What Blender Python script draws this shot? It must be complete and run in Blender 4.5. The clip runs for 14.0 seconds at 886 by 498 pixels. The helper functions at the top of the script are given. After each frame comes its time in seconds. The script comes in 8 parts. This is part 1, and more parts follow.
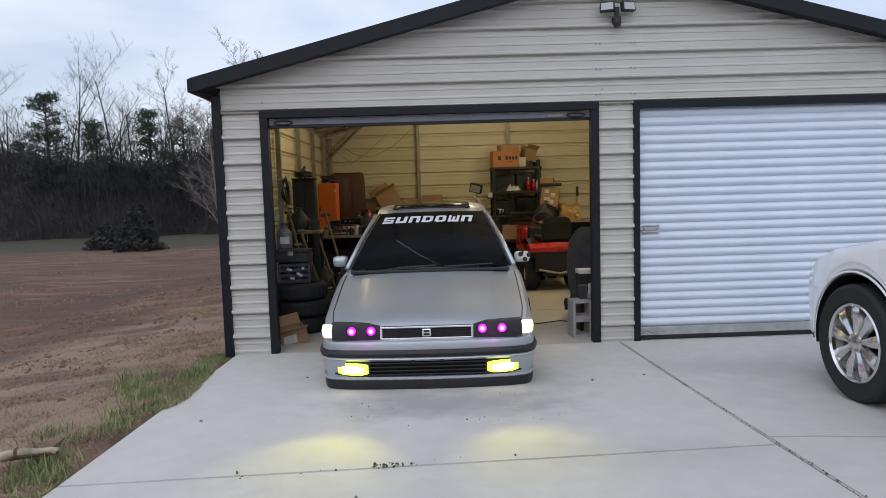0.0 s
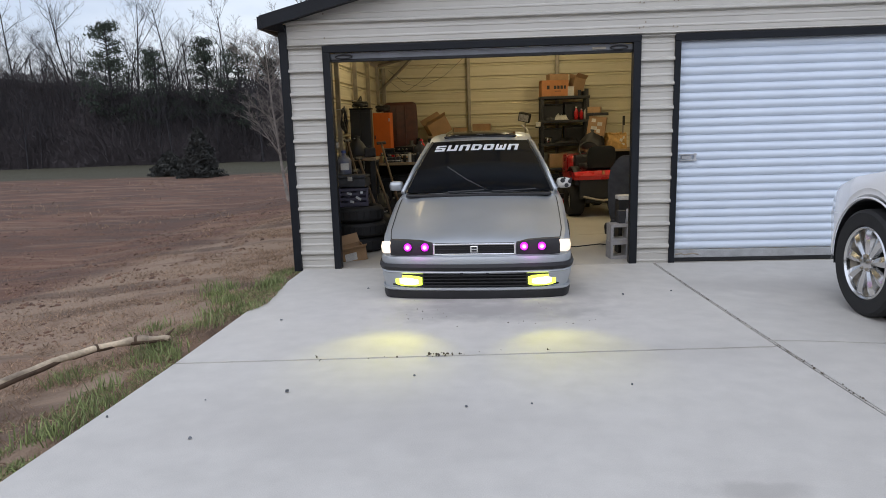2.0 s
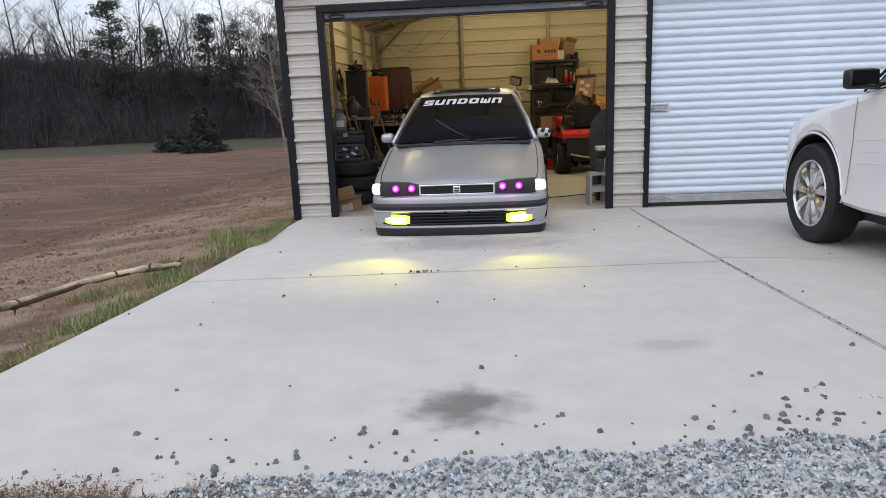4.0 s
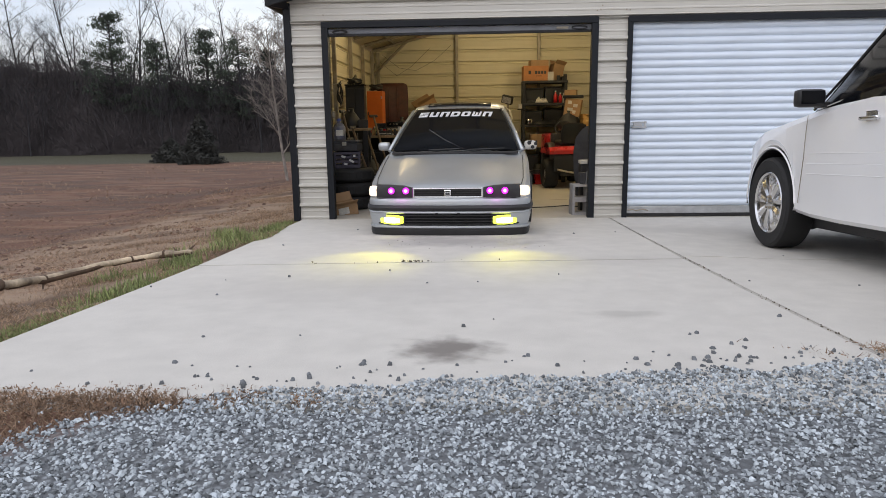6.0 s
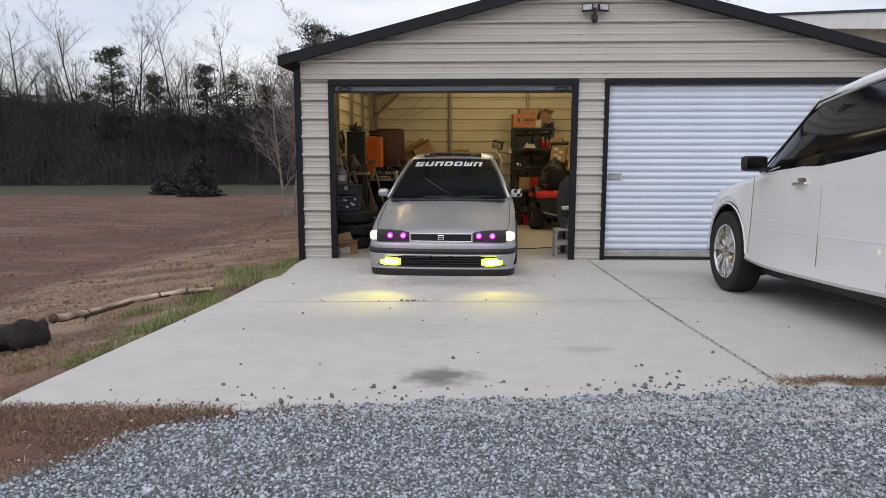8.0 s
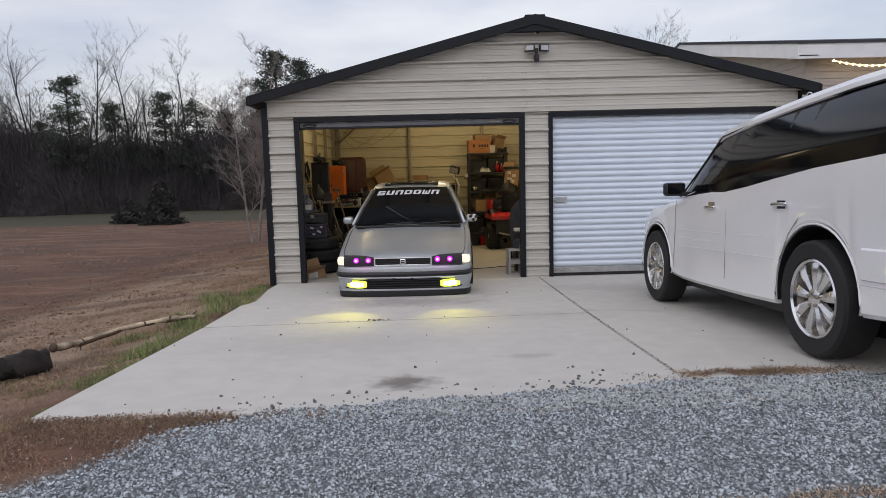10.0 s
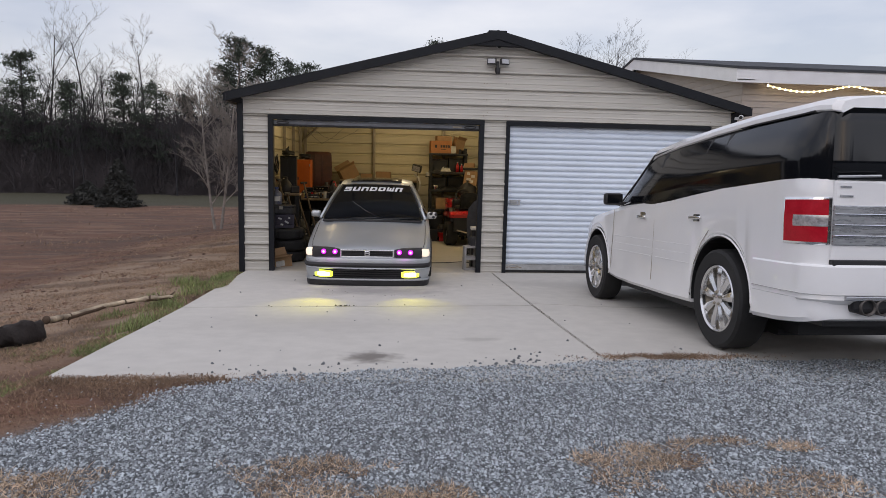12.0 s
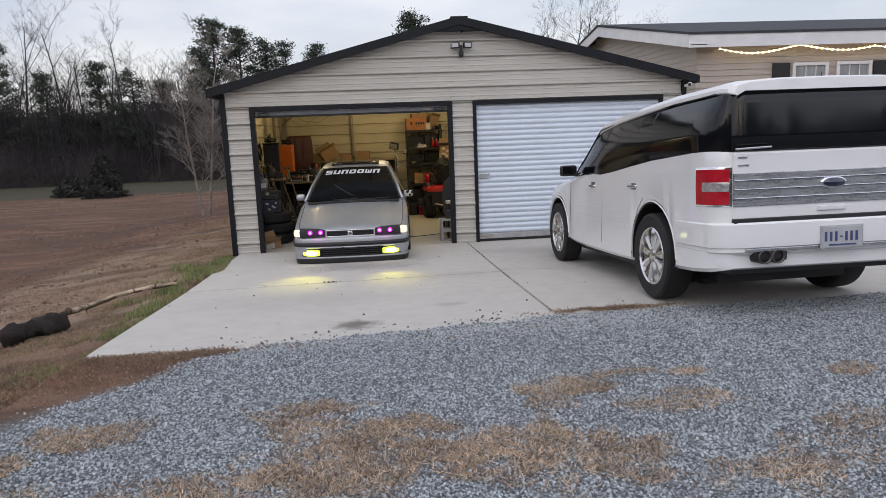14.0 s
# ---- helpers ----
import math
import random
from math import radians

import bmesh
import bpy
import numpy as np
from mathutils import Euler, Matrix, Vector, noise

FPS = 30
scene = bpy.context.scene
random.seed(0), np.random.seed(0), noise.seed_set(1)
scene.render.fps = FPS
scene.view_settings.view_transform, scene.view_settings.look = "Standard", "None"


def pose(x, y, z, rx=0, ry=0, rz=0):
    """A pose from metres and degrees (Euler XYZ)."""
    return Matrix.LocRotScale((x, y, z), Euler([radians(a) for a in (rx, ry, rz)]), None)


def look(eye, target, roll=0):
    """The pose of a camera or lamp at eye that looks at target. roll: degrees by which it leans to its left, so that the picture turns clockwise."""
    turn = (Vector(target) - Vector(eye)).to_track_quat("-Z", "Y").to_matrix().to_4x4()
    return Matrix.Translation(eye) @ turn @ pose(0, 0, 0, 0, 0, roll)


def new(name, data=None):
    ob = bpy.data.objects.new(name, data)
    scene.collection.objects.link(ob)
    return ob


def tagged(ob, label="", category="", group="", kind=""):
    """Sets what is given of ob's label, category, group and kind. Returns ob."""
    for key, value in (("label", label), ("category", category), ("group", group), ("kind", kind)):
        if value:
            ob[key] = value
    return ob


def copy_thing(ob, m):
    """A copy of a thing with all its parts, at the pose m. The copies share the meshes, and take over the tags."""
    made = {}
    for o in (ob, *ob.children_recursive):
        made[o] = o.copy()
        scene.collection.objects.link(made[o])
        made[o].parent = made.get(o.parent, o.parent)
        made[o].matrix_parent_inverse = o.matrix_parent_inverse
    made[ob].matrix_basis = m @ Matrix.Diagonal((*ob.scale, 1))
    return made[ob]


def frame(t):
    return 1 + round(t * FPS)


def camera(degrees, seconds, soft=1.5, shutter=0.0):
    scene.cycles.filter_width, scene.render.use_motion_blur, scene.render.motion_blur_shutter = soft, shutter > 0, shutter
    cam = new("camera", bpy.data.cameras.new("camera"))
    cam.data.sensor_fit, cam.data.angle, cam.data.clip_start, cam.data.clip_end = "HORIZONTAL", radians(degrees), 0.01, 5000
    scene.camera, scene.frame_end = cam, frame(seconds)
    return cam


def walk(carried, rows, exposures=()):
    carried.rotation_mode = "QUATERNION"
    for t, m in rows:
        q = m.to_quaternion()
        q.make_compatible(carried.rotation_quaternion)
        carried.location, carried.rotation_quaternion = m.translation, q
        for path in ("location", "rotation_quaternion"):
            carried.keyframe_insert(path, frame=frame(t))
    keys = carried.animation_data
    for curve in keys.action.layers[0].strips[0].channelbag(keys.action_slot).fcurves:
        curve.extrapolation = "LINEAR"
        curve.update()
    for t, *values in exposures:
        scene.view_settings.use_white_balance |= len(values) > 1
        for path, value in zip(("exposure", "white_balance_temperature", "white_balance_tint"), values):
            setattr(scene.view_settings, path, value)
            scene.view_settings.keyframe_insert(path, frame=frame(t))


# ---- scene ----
cam = camera(66.0, 14.0, 0.5)
PATH = [
    (0, (1.581, -6.717, 1.571), (1.626, -4.725, 1.398), -1.7),
    (0.5, (1.638, -6.848, 1.602), (1.69, -4.852, 1.482), -3.2),
    (1, (1.683, -7.023, 1.595), (1.672, -5.032, 1.398), -3.5),
    (1.5, (1.66, -7.145, 1.621), (1.529, -5.166, 1.362), -3.2),
    (2, (1.594, -7.33, 1.593), (1.489, -5.368, 1.219), -1.7),
    (2.5, (1.542, -7.453, 1.552), (1.461, -5.521, 1.041), -1.9),
    (2.7, (1.557, -7.505, 1.523), (1.488, -5.578, 0.991), -2.3),
    (4.8, (1.915, -8.157, 1.222), (1.769, -6.201, 0.835), -2.4),
    (5, (1.924, -8.209, 1.202), (1.788, -6.254, 0.803), -2.7),
    (5.5, (1.896, -8.313, 1.206), (1.759, -6.36, 0.796), -1.7),
    (6, (1.831, -8.444, 1.229), (1.736, -6.482, 0.853), -0.8),
    (6.5, (1.8, -8.537, 1.286), (1.722, -6.567, 0.95), 0.8),
    (7, (1.858, -8.689, 1.322), (1.767, -6.713, 1.028), 0.5),
    (7.5, (1.916, -8.922, 1.373), (1.806, -6.953, 1.039), -0.8),
    (8, (1.853, -9.17, 1.451), (1.781, -7.192, 1.167), -0.0),
    (8.5, (1.836, -9.373, 1.477), (1.828, -7.388, 1.234), 0.2),
    (9, (1.917, -9.614, 1.52), (1.916, -7.632, 1.256), -0.5),
    (9.2, (1.913, -9.67, 1.555), (1.93, -7.686, 1.302), -2.4),
    (11.3, (1.871, -10.385, 1.63), (1.946, -8.399, 1.406), 0.7),
    (11.5, (1.827, -10.479, 1.646), (1.929, -8.503, 1.353), 0.1),
    (12, (1.827, -10.618, 1.694), (1.988, -8.64, 1.447), 1.3),
    (12.5, (1.902, -10.835, 1.717), (1.943, -8.841, 1.563), -0.8),
    (13, (1.912, -11.012, 1.739), (1.888, -9.025, 1.514), -0.6),
    (13.5, (1.861, -11.233, 1.757), (1.851, -9.251, 1.487), -0.7),
    (14, (1.924, -11.458, 1.887), (2.117, -9.496, 1.548), -2.1),
]
walk(cam, [(t, look(eye, target, roll)) for t, eye, target, roll in PATH],
     exposures=[(0.0, 0.14, 6400, 12), (1.0, 0.02, 6400, 12), (1.5, 0.06, 6450, 12), (2.5, 0.36, 6600, 11), (5.0, 0.40, 6900, 12), (6.5, 0.38, 7050, 12), (7.5, 0.28, 7050, 13), (9.0, 0.06, 7000, 14), (11.5, -0.02, 7000, 15), (12.5, -0.02, 7050, 16), (13.0, -0.15, 7100, 16), (13.5, -0.14, 7100, 16), (14.0, 0.08, 7000, 14)])

# ---- sky and lamps ----
world = bpy.data.worlds.new("overcast_sky")
scene.world = world
world.use_nodes = True
wn, wl = world.node_tree.nodes, world.node_tree.links
wn.clear()
w_out = wn.new("ShaderNodeOutputWorld")
w_bg = wn.new("ShaderNodeBackground")
w_sky = wn.new("ShaderNodeTexSky")
w_sky.sky_type, w_sky.sun_disc = "NISHITA", False
w_sky.sun_elevation, w_sky.sun_rotation = radians(9), radians(200)
w_map = wn.new("ShaderNodeTexCoord")
w_scale = wn.new("ShaderNodeMapping")
w_scale.inputs["Scale"].default_value = (1.0, 1.0, 3.2)
w_noise = wn.new("ShaderNodeTexNoise")
w_noise.inputs["Scale"].default_value, w_noise.inputs["Detail"].default_value = 2.6, 5.0
w_noise.inputs["Roughness"].default_value = 0.5
w_ramp = wn.new("ShaderNodeValToRGB")
w_ramp.color_ramp.elements[0].position, w_ramp.color_ramp.elements[0].color = 0.36, (0.48, 0.55, 0.71, 1)
w_ramp.color_ramp.elements[1].position, w_ramp.color_ramp.elements[1].color = 0.66, (0.77, 0.81, 0.91, 1)
w_sep = wn.new("ShaderNodeSeparateXYZ")
w_up = wn.new("ShaderNodeMapRange")
w_up.inputs["From Min"].default_value, w_up.inputs["From Max"].default_value = 0.05, 0.9
w_up.inputs["To Min"].default_value, w_up.inputs["To Max"].default_value = 1.18, 1.40
w_gain = wn.new("ShaderNodeVectorMath")
w_gain.operation = "SCALE"
w_tint = wn.new("ShaderNodeVectorMath")
w_tint.operation = "SCALE"
w_tint.inputs["Scale"].default_value = 0.05
w_add = wn.new("ShaderNodeVectorMath")
w_add.operation = "ADD"
wl.new(w_map.outputs["Generated"], w_scale.inputs["Vector"])
wl.new(w_scale.outputs["Vector"], w_noise.inputs["Vector"])
wl.new(w_noise.outputs["Fac"], w_ramp.inputs["Fac"])
wl.new(w_map.outputs["Generated"], w_sep.inputs["Vector"])
wl.new(w_sep.outputs["Z"], w_up.inputs["Value"])
wl.new(w_ramp.outputs["Color"], w_gain.inputs["Vector"])
# the cloud is thinner towards the low sun in the south
w_south = wn.new("ShaderNodeMapRange")
w_south.inputs["From Min"].default_value, w_south.inputs["From Max"].default_value = 0.1, -1.0
w_south.inputs["To Min"].default_value, w_south.inputs["To Max"].default_value = 1.0, 1.6
w_lift = wn.new("ShaderNodeMath")
w_lift.operation = "MULTIPLY"
wl.new(w_sep.outputs["Y"], w_south.inputs["Value"])
wl.new(w_up.outputs["Result"], w_lift.inputs[0])
wl.new(w_south.outputs["Result"], w_lift.inputs[1])
wl.new(w_lift.outputs[0], w_gain.inputs["Scale"])
wl.new(w_sky.outputs["Color"], w_tint.inputs["Vector"])
wl.new(w_gain.outputs["Vector"], w_add.inputs[0])
wl.new(w_tint.outputs["Vector"], w_add.inputs[1])
wl.new(w_add.outputs["Vector"], w_bg.inputs["Color"])
w_bg.inputs["Strength"].default_value = 0.74
wl.new(w_bg.outputs["Background"], w_out.inputs["Surface"])

sun = new("sun", bpy.data.lights.new("sun", "SUN"))
sun.data.energy, sun.data.angle, sun.data.color = 0.45, radians(60), (0.98, 0.98, 0.98)
sun.matrix_world = look((-9, -21, 30), (2, 0, 0))


def lamp(name, kind, at, energy, color, size=0.1, aim=None, spot=60, blend=0.6):
    data = bpy.data.lights.new(name, kind)
    ob = new(name, data)
    data.energy, data.color = energy, color
    if kind == "AREA":
        data.size = size
    else:
        data.shadow_soft_size = size
    if kind == "SPOT":
        data.spot_size, data.spot_blend = radians(spot), blend
    ob.matrix_world = look(at, aim) if aim else Matrix.Translation(at)
    return ob


# ---- materials ----
def mat(name, color, rough=0.6, metal=0.0, scale=8.0, vary=0.12, fine=90.0, bump=0.15, depth=0.004, tint=None, coat=0.0,
        per_piece=0.0, stretch=(1, 1, 1), spec=0.5, uneven=0.12, joined=False):
    """A surface with colour variation at two scales and fine relief; scale and fine are waves per metre."""
    m = bpy.data.materials.new(name)
    m.use_nodes = True
    nt = m.node_tree
    b = nt.nodes["Principled BSDF"]
    tc = nt.nodes.new("ShaderNodeTexCoord")
    mp = nt.nodes.new("ShaderNodeMapping")
    mp.inputs["Scale"].default_value = stretch
    nt.links.new(tc.outputs["Object"], mp.inputs["Vector"])
    n1 = nt.nodes.new("ShaderNodeTexNoise")
    n1.inputs["Scale"].default_value, n1.inputs["Detail"].default_value = scale, 6.0
    n2 = nt.nodes.new("ShaderNodeTexNoise")
    n2.inputs["Scale"].default_value, n2.inputs["Detail"].default_value = fine, 3.0
    for n in (n1, n2):
        nt.links.new(mp.outputs["Vector"], n.inputs["Vector"])
    dark = tint or tuple(c * 0.55 for c in color)
    ramp = nt.nodes.new("ShaderNodeValToRGB")
    e = ramp.color_ramp.elements
    e[0].position, e[1].position = 0.3, 0.7
    e[0].color = (*[c + (d - c) * min(1, vary * 3) for c, d in zip(color, dark)], 1)
    e[1].color = (*[min(1, c * (1 + vary * 0.5)) for c in color], 1)
    nt.links.new(n1.outputs["Fac"], ramp.inputs["Fac"])
    mr = nt.nodes.new("ShaderNodeMapRange")
    mr.inputs["To Min"].default_value, mr.inputs["To Max"].default_value = 1 - vary * 1.3, 1 + vary * 1.3
    nt.links.new(n2.outputs["Fac"], mr.inputs["Value"])
    mul = nt.nodes.new("ShaderNodeVectorMath")
    mul.operation = "SCALE"
    nt.links.new(ramp.outputs["Color"], mul.inputs[0])
    nt.links.new(mr.outputs["Result"], mul.inputs["Scale"])
    last = mul.outputs["Vector"]
    if per_piece:
        info = nt.nodes.new("ShaderNodeObjectInfo")
        geo = nt.nodes.new("ShaderNodeNewGeometry")
        addn = nt.nodes.new("ShaderNodeMath")
        addn.operation = "ADD"
        nt.links.new(info.outputs["Random"], addn.inputs[0])
        nt.links.new(geo.outputs["Random Per Island"], addn.inputs[1])
        pr = nt.nodes.new("ShaderNodeMapRange")
        pr.inputs["From Max"].default_value = 1.0 if joined else 2.0
        pr.inputs["To Min"].default_value, pr.inputs["To Max"].default_value = 1 - per_piece, 1 + per_piece
        nt.links.new(geo.outputs["Random Per Island"] if joined else addn.outputs[0], pr.inputs["Value"])
        pm = nt.nodes.new("ShaderNodeVectorMath")
        pm.operation = "SCALE"
        nt.links.new(last, pm.inputs[0])
        nt.links.new(pr.outputs["Result"], pm.inputs["Scale"])
        last = pm.outputs["Vector"]
    nt.links.new(last, b.inputs["Base Color"])
    rr = nt.nodes.new("ShaderNodeMapRange")
    rr.inputs["To Min"].default_value, rr.inputs["To Max"].default_value = max(0.02, rough - uneven), min(1, rough + uneven)
    nt.links.new(n1.outputs["Fac"], rr.inputs["Value"])
    nt.links.new(rr.outputs["Result"], b.inputs["Roughness"])
    b.inputs["Metallic"].default_value = metal
    b.inputs["Coat Weight"].default_value = coat
    b.inputs["Coat Roughness"].default_value = 0.05
    b.inputs["Specular IOR Level"].default_value = spec
    if bump:
        bp = nt.nodes.new("ShaderNodeBump")
        bp.inputs["Strength"].default_value, bp.inputs["Distance"].default_value = bump, depth
        nt.links.new(n2.outputs["Fac"], bp.inputs["Height"])
        nt.links.new(bp.outputs["Normal"], b.inputs["Normal"])
    return m


def glow(name, color, strength):
    m = bpy.data.materials.new(name)
    m.use_nodes = True
    b = m.node_tree.nodes["Principled BSDF"]
    b.inputs["Base Color"].default_value = (*color, 1)
    b.inputs["Emission Color"].default_value = (*color, 1)
    b.inputs["Emission Strength"].default_value = strength
    b.inputs["Roughness"].default_value = 0.2
    return m


def glass(name, color, rough=0.0, alpha=1.0):
    m = bpy.data.materials.new(name)
    m.use_nodes = True
    b = m.node_tree.nodes["Principled BSDF"]
    b.inputs["Base Color"].default_value = (*color, 1)
    b.inputs["Transmission Weight"].default_value = alpha
    b.inputs["Roughness"].default_value = rough
    b.inputs["IOR"].default_value = 1.45
    return m


M = dict(
    clad=mat("clay_steel_cladding", (0.515, 0.495, 0.45), 0.42, 0.0, 1.3, 0.06, 160, 0.03),
    inner=mat("cream_steel_cladding", (0.62, 0.56, 0.40), 0.5, 0.0, 1.5, 0.07, 140, 0.03),
    black_trim=mat("black_steel_trim", (0.010, 0.012, 0.016), 0.5, 0.0, 5, 0.2, 120, 0.04, spec=0.25),
    roller=mat("white_steel_slats", (0.66, 0.73, 0.82), 0.36, 0.0, 1.6, 0.05, 180, 0.02),
    galv=mat("galvanised_steel", (0.55, 0.56, 0.57), 0.4, 0.7, 12, 0.15, 90, 0.05),
    tube=mat("dull_steel_tube", (0.34, 0.30, 0.24), 0.5, 0.3, 9, 0.2, 60, 0.05),
    concrete=mat("pale_concrete", (0.525, 0.502, 0.462), 0.86, 0.0, 6.5, 0.06, 160, 0.45, 0.003),
    floor=mat("garage_concrete", (0.47, 0.44, 0.39), 0.62, 0.0, 1.1, 0.12, 150, 0.15, 0.002),
    block=mat("concrete_block", (0.36, 0.35, 0.35), 0.95, 0.0, 14, 0.15, 220, 0.6, 0.004),
    roofing=mat("dark_shingle", (0.04, 0.045, 0.055), 0.8, 0.0, 6, 0.25, 60, 0.4, 0.01),
    white_paint=mat("white_paint", (0.74, 0.75, 0.77), 0.45, 0.0, 3, 0.06, 90, 0.05),
    siding=mat("beige_vinyl_siding", (0.43, 0.38, 0.34), 0.55, 0.0, 2, 0.08, 120, 0.06),
    black=mat("matt_black_plastic", (0.015, 0.015, 0.017), 0.5, 0.0, 9, 0.25, 120, 0.1),
    rubber=mat("tyre_rubber", (0.016, 0.016, 0.017), 0.75, 0.0, 10, 0.25, 90, 0.25),
    chrome=mat("bright_chrome", (0.82, 0.83, 0.85), 0.12, 1.0, 12, 0.05, 60, 0.0),
    alloy=mat("polished_alloy", (0.72, 0.72, 0.72), 0.22, 1.0, 9, 0.06, 60, 0.0),
    silver=mat("worn_silver_paint", (0.46, 0.487, 0.51), 0.40, 0.6, 2.2, 0.07, 300, 0.02, 0.001, coat=0.3, uneven=0.03),
    suv_white=mat("pearl_white_paint", (0.86, 0.86, 0.865), 0.25, 0.0, 1.5, 0.03, 200, 0.0, coat=1.0, uneven=0.04),
    brushed=mat("brushed_grey_trim", (0.50, 0.51, 0.53), 0.28, 0.8, 5, 0.1, 60, 0.0, stretch=(1, 1, 12)),
    tint=mat("tinted_glass", (0.006, 0.007, 0.009), 0.03, 0.0, 2, 0.05, 40, 0.0, spec=0.45),
    card=mat("brown_cardboard", (0.36, 0.22, 0.115), 0.8, 0.0, 7, 0.14, 120, 0.15, per_piece=0.12),
    card_orange=mat("orange_cardboard", (0.46, 0.19, 0.07), 0.75, 0.0, 6, 0.12, 120, 0.12),
    orange=mat("orange_painted_board", (0.62, 0.14, 0.02), 0.45, 0.0, 5, 0.1, 90, 0.05),
    red=mat("red_enamel", (0.55, 0.015, 0.02), 0.28, 0.0, 6, 0.1, 90, 0.02, coat=0.6),
    leather=mat("oxblood_leather", (0.075, 0.022, 0.014), 0.4, 0.0, 12, 0.25, 110, 0.4, 0.003),
    cloth=mat("grey_upholstery", (0.05, 0.05, 0.055), 0.85, 0.0, 14, 0.3, 190, 0.5, 0.003),
    paper=mat("worn_white_paper", (0.62, 0.60, 0.56), 0.8, 0.0, 9, 0.2, 120, 0.1),
    wood=mat("weathered_wood", (0.34, 0.25, 0.16), 0.7, 0.0, 6, 0.25, 70, 0.35, 0.003, stretch=(1, 1, 0.2)),
    log=mat("peeled_grey_log", (0.56, 0.45, 0.32), 0.8, 0.0, 5, 0.30, 50, 0.5, 0.004, tint=(0.05, 0.035, 0.026)),
    char=mat("charred_wood", (0.020, 0.014, 0.012), 0.85, 0.0, 9, 0.3, 60, 0.8, 0.01),
    blue=mat("dull_blue_plastic", (0.05, 0.07, 0.20), 0.5, 0.0, 9, 0.15, 90, 0.05),
    purple=mat("faded_violet_crate", (0.05, 0.045, 0.07), 0.6, 0.0, 9, 0.2, 90, 0.1),
    yellow=mat("tan_paper_bag", (0.46, 0.27, 0.09), 0.6, 0.0, 12, 0.2, 60, 0.3, 0.005),
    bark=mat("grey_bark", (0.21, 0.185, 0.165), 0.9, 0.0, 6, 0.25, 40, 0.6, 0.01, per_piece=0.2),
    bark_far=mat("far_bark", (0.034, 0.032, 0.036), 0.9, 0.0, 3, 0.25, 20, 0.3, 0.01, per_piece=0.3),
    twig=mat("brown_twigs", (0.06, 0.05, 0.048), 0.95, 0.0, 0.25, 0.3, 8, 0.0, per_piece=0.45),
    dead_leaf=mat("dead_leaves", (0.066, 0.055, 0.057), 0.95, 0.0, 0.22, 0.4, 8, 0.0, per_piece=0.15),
    needle=mat("pine_needles", (0.035, 0.05, 0.034), 0.8, 0.0, 0.6, 0.25, 8, 0.0, per_piece=0.4),
    cedar=mat("cedar_leaves", (0.032, 0.033, 0.029), 0.85, 0.0, 1, 0.25, 8, 0.0, per_piece=0.4),
    gravel=mat("blue_grey_gravel", (0.355, 0.39, 0.415), 0.75, 0.0, 9, 0.15, 120, 0.0, per_piece=0.78, joined=True),
    dry=mat("dry_grass", (0.58, 0.445, 0.325), 0.9, 0.0, 3, 0.2, 30, 0.0, per_piece=0.6, joined=True),
    green=mat("green_grass", (0.22, 0.26, 0.10), 0.85, 0.0, 3, 0.2, 30, 0.0, per_piece=0.5, joined=True),
)


def even_normal(m, up, own):
    """Lets fine brush scatter light as a mass: its facets lean towards one normal."""
    nt = m.node_tree
    geo = nt.nodes.new("ShaderNodeNewGeometry")
    mul = nt.nodes.new("ShaderNodeVectorMath")
    mul.operation = "SCALE"
    mul.inputs["Scale"].default_value = own
    nt.links.new(geo.outputs["Normal"], mul.inputs[0])
    add = nt.nodes.new("ShaderNodeVectorMath")
    add.operation = "ADD"
    nt.links.new(mul.outputs["Vector"], add.inputs[0])
    add.inputs[1].default_value = up
    nrm = nt.nodes.new("ShaderNodeVectorMath")
    nrm.operation = "NORMALIZE"
    nt.links.new(add.outputs["Vector"], nrm.inputs[0])
    nt.links.new(nrm.outputs["Vector"], nt.nodes["Principled BSDF"].inputs["Normal"])


even_normal(M["dead_leaf"], (0.0, -0.5, 0.8), 0.06)


# ---- building helpers ----
def thing(name, at=(0, 0, 0), turn=0.0, label="", category="", group="", kind="", tilt=(0, 0)):
    ob = new(name)
    ob.empty_display_size = 0.1
    ob.matrix_world = pose(*at, tilt[0], tilt[1], turn)
    return tagged(ob, label, category, group, kind)


def link(name, mesh, parent=None, label=""):
    ob = new(name, mesh)
    if parent:
        ob.parent = parent
    return tagged(ob, label)


def part(name, bm, material, parent=None, label="", smooth=False, at=None):
    me = bpy.data.meshes.new(name)
    bmesh.ops.recalc_face_normals(bm, faces=bm.faces)
    bm.to_mesh(me)
    bm.free()
    me.materials.append(material)
    if smooth:
        me.shade_smooth()
    ob = link(name, me, parent, label)
    if at is not None:
        ob.matrix_basis = at
    return ob


def raw(name, verts, faces, material, parent=None, label="", smooth=False):
    me = bpy.data.meshes.new(name)
    me.from_pydata([tuple(v) for v in verts], [], [tuple(f) for f in faces])
    me.materials.append(material)
    if smooth:
        me.shade_smooth()
    return link(name, me, parent, label)


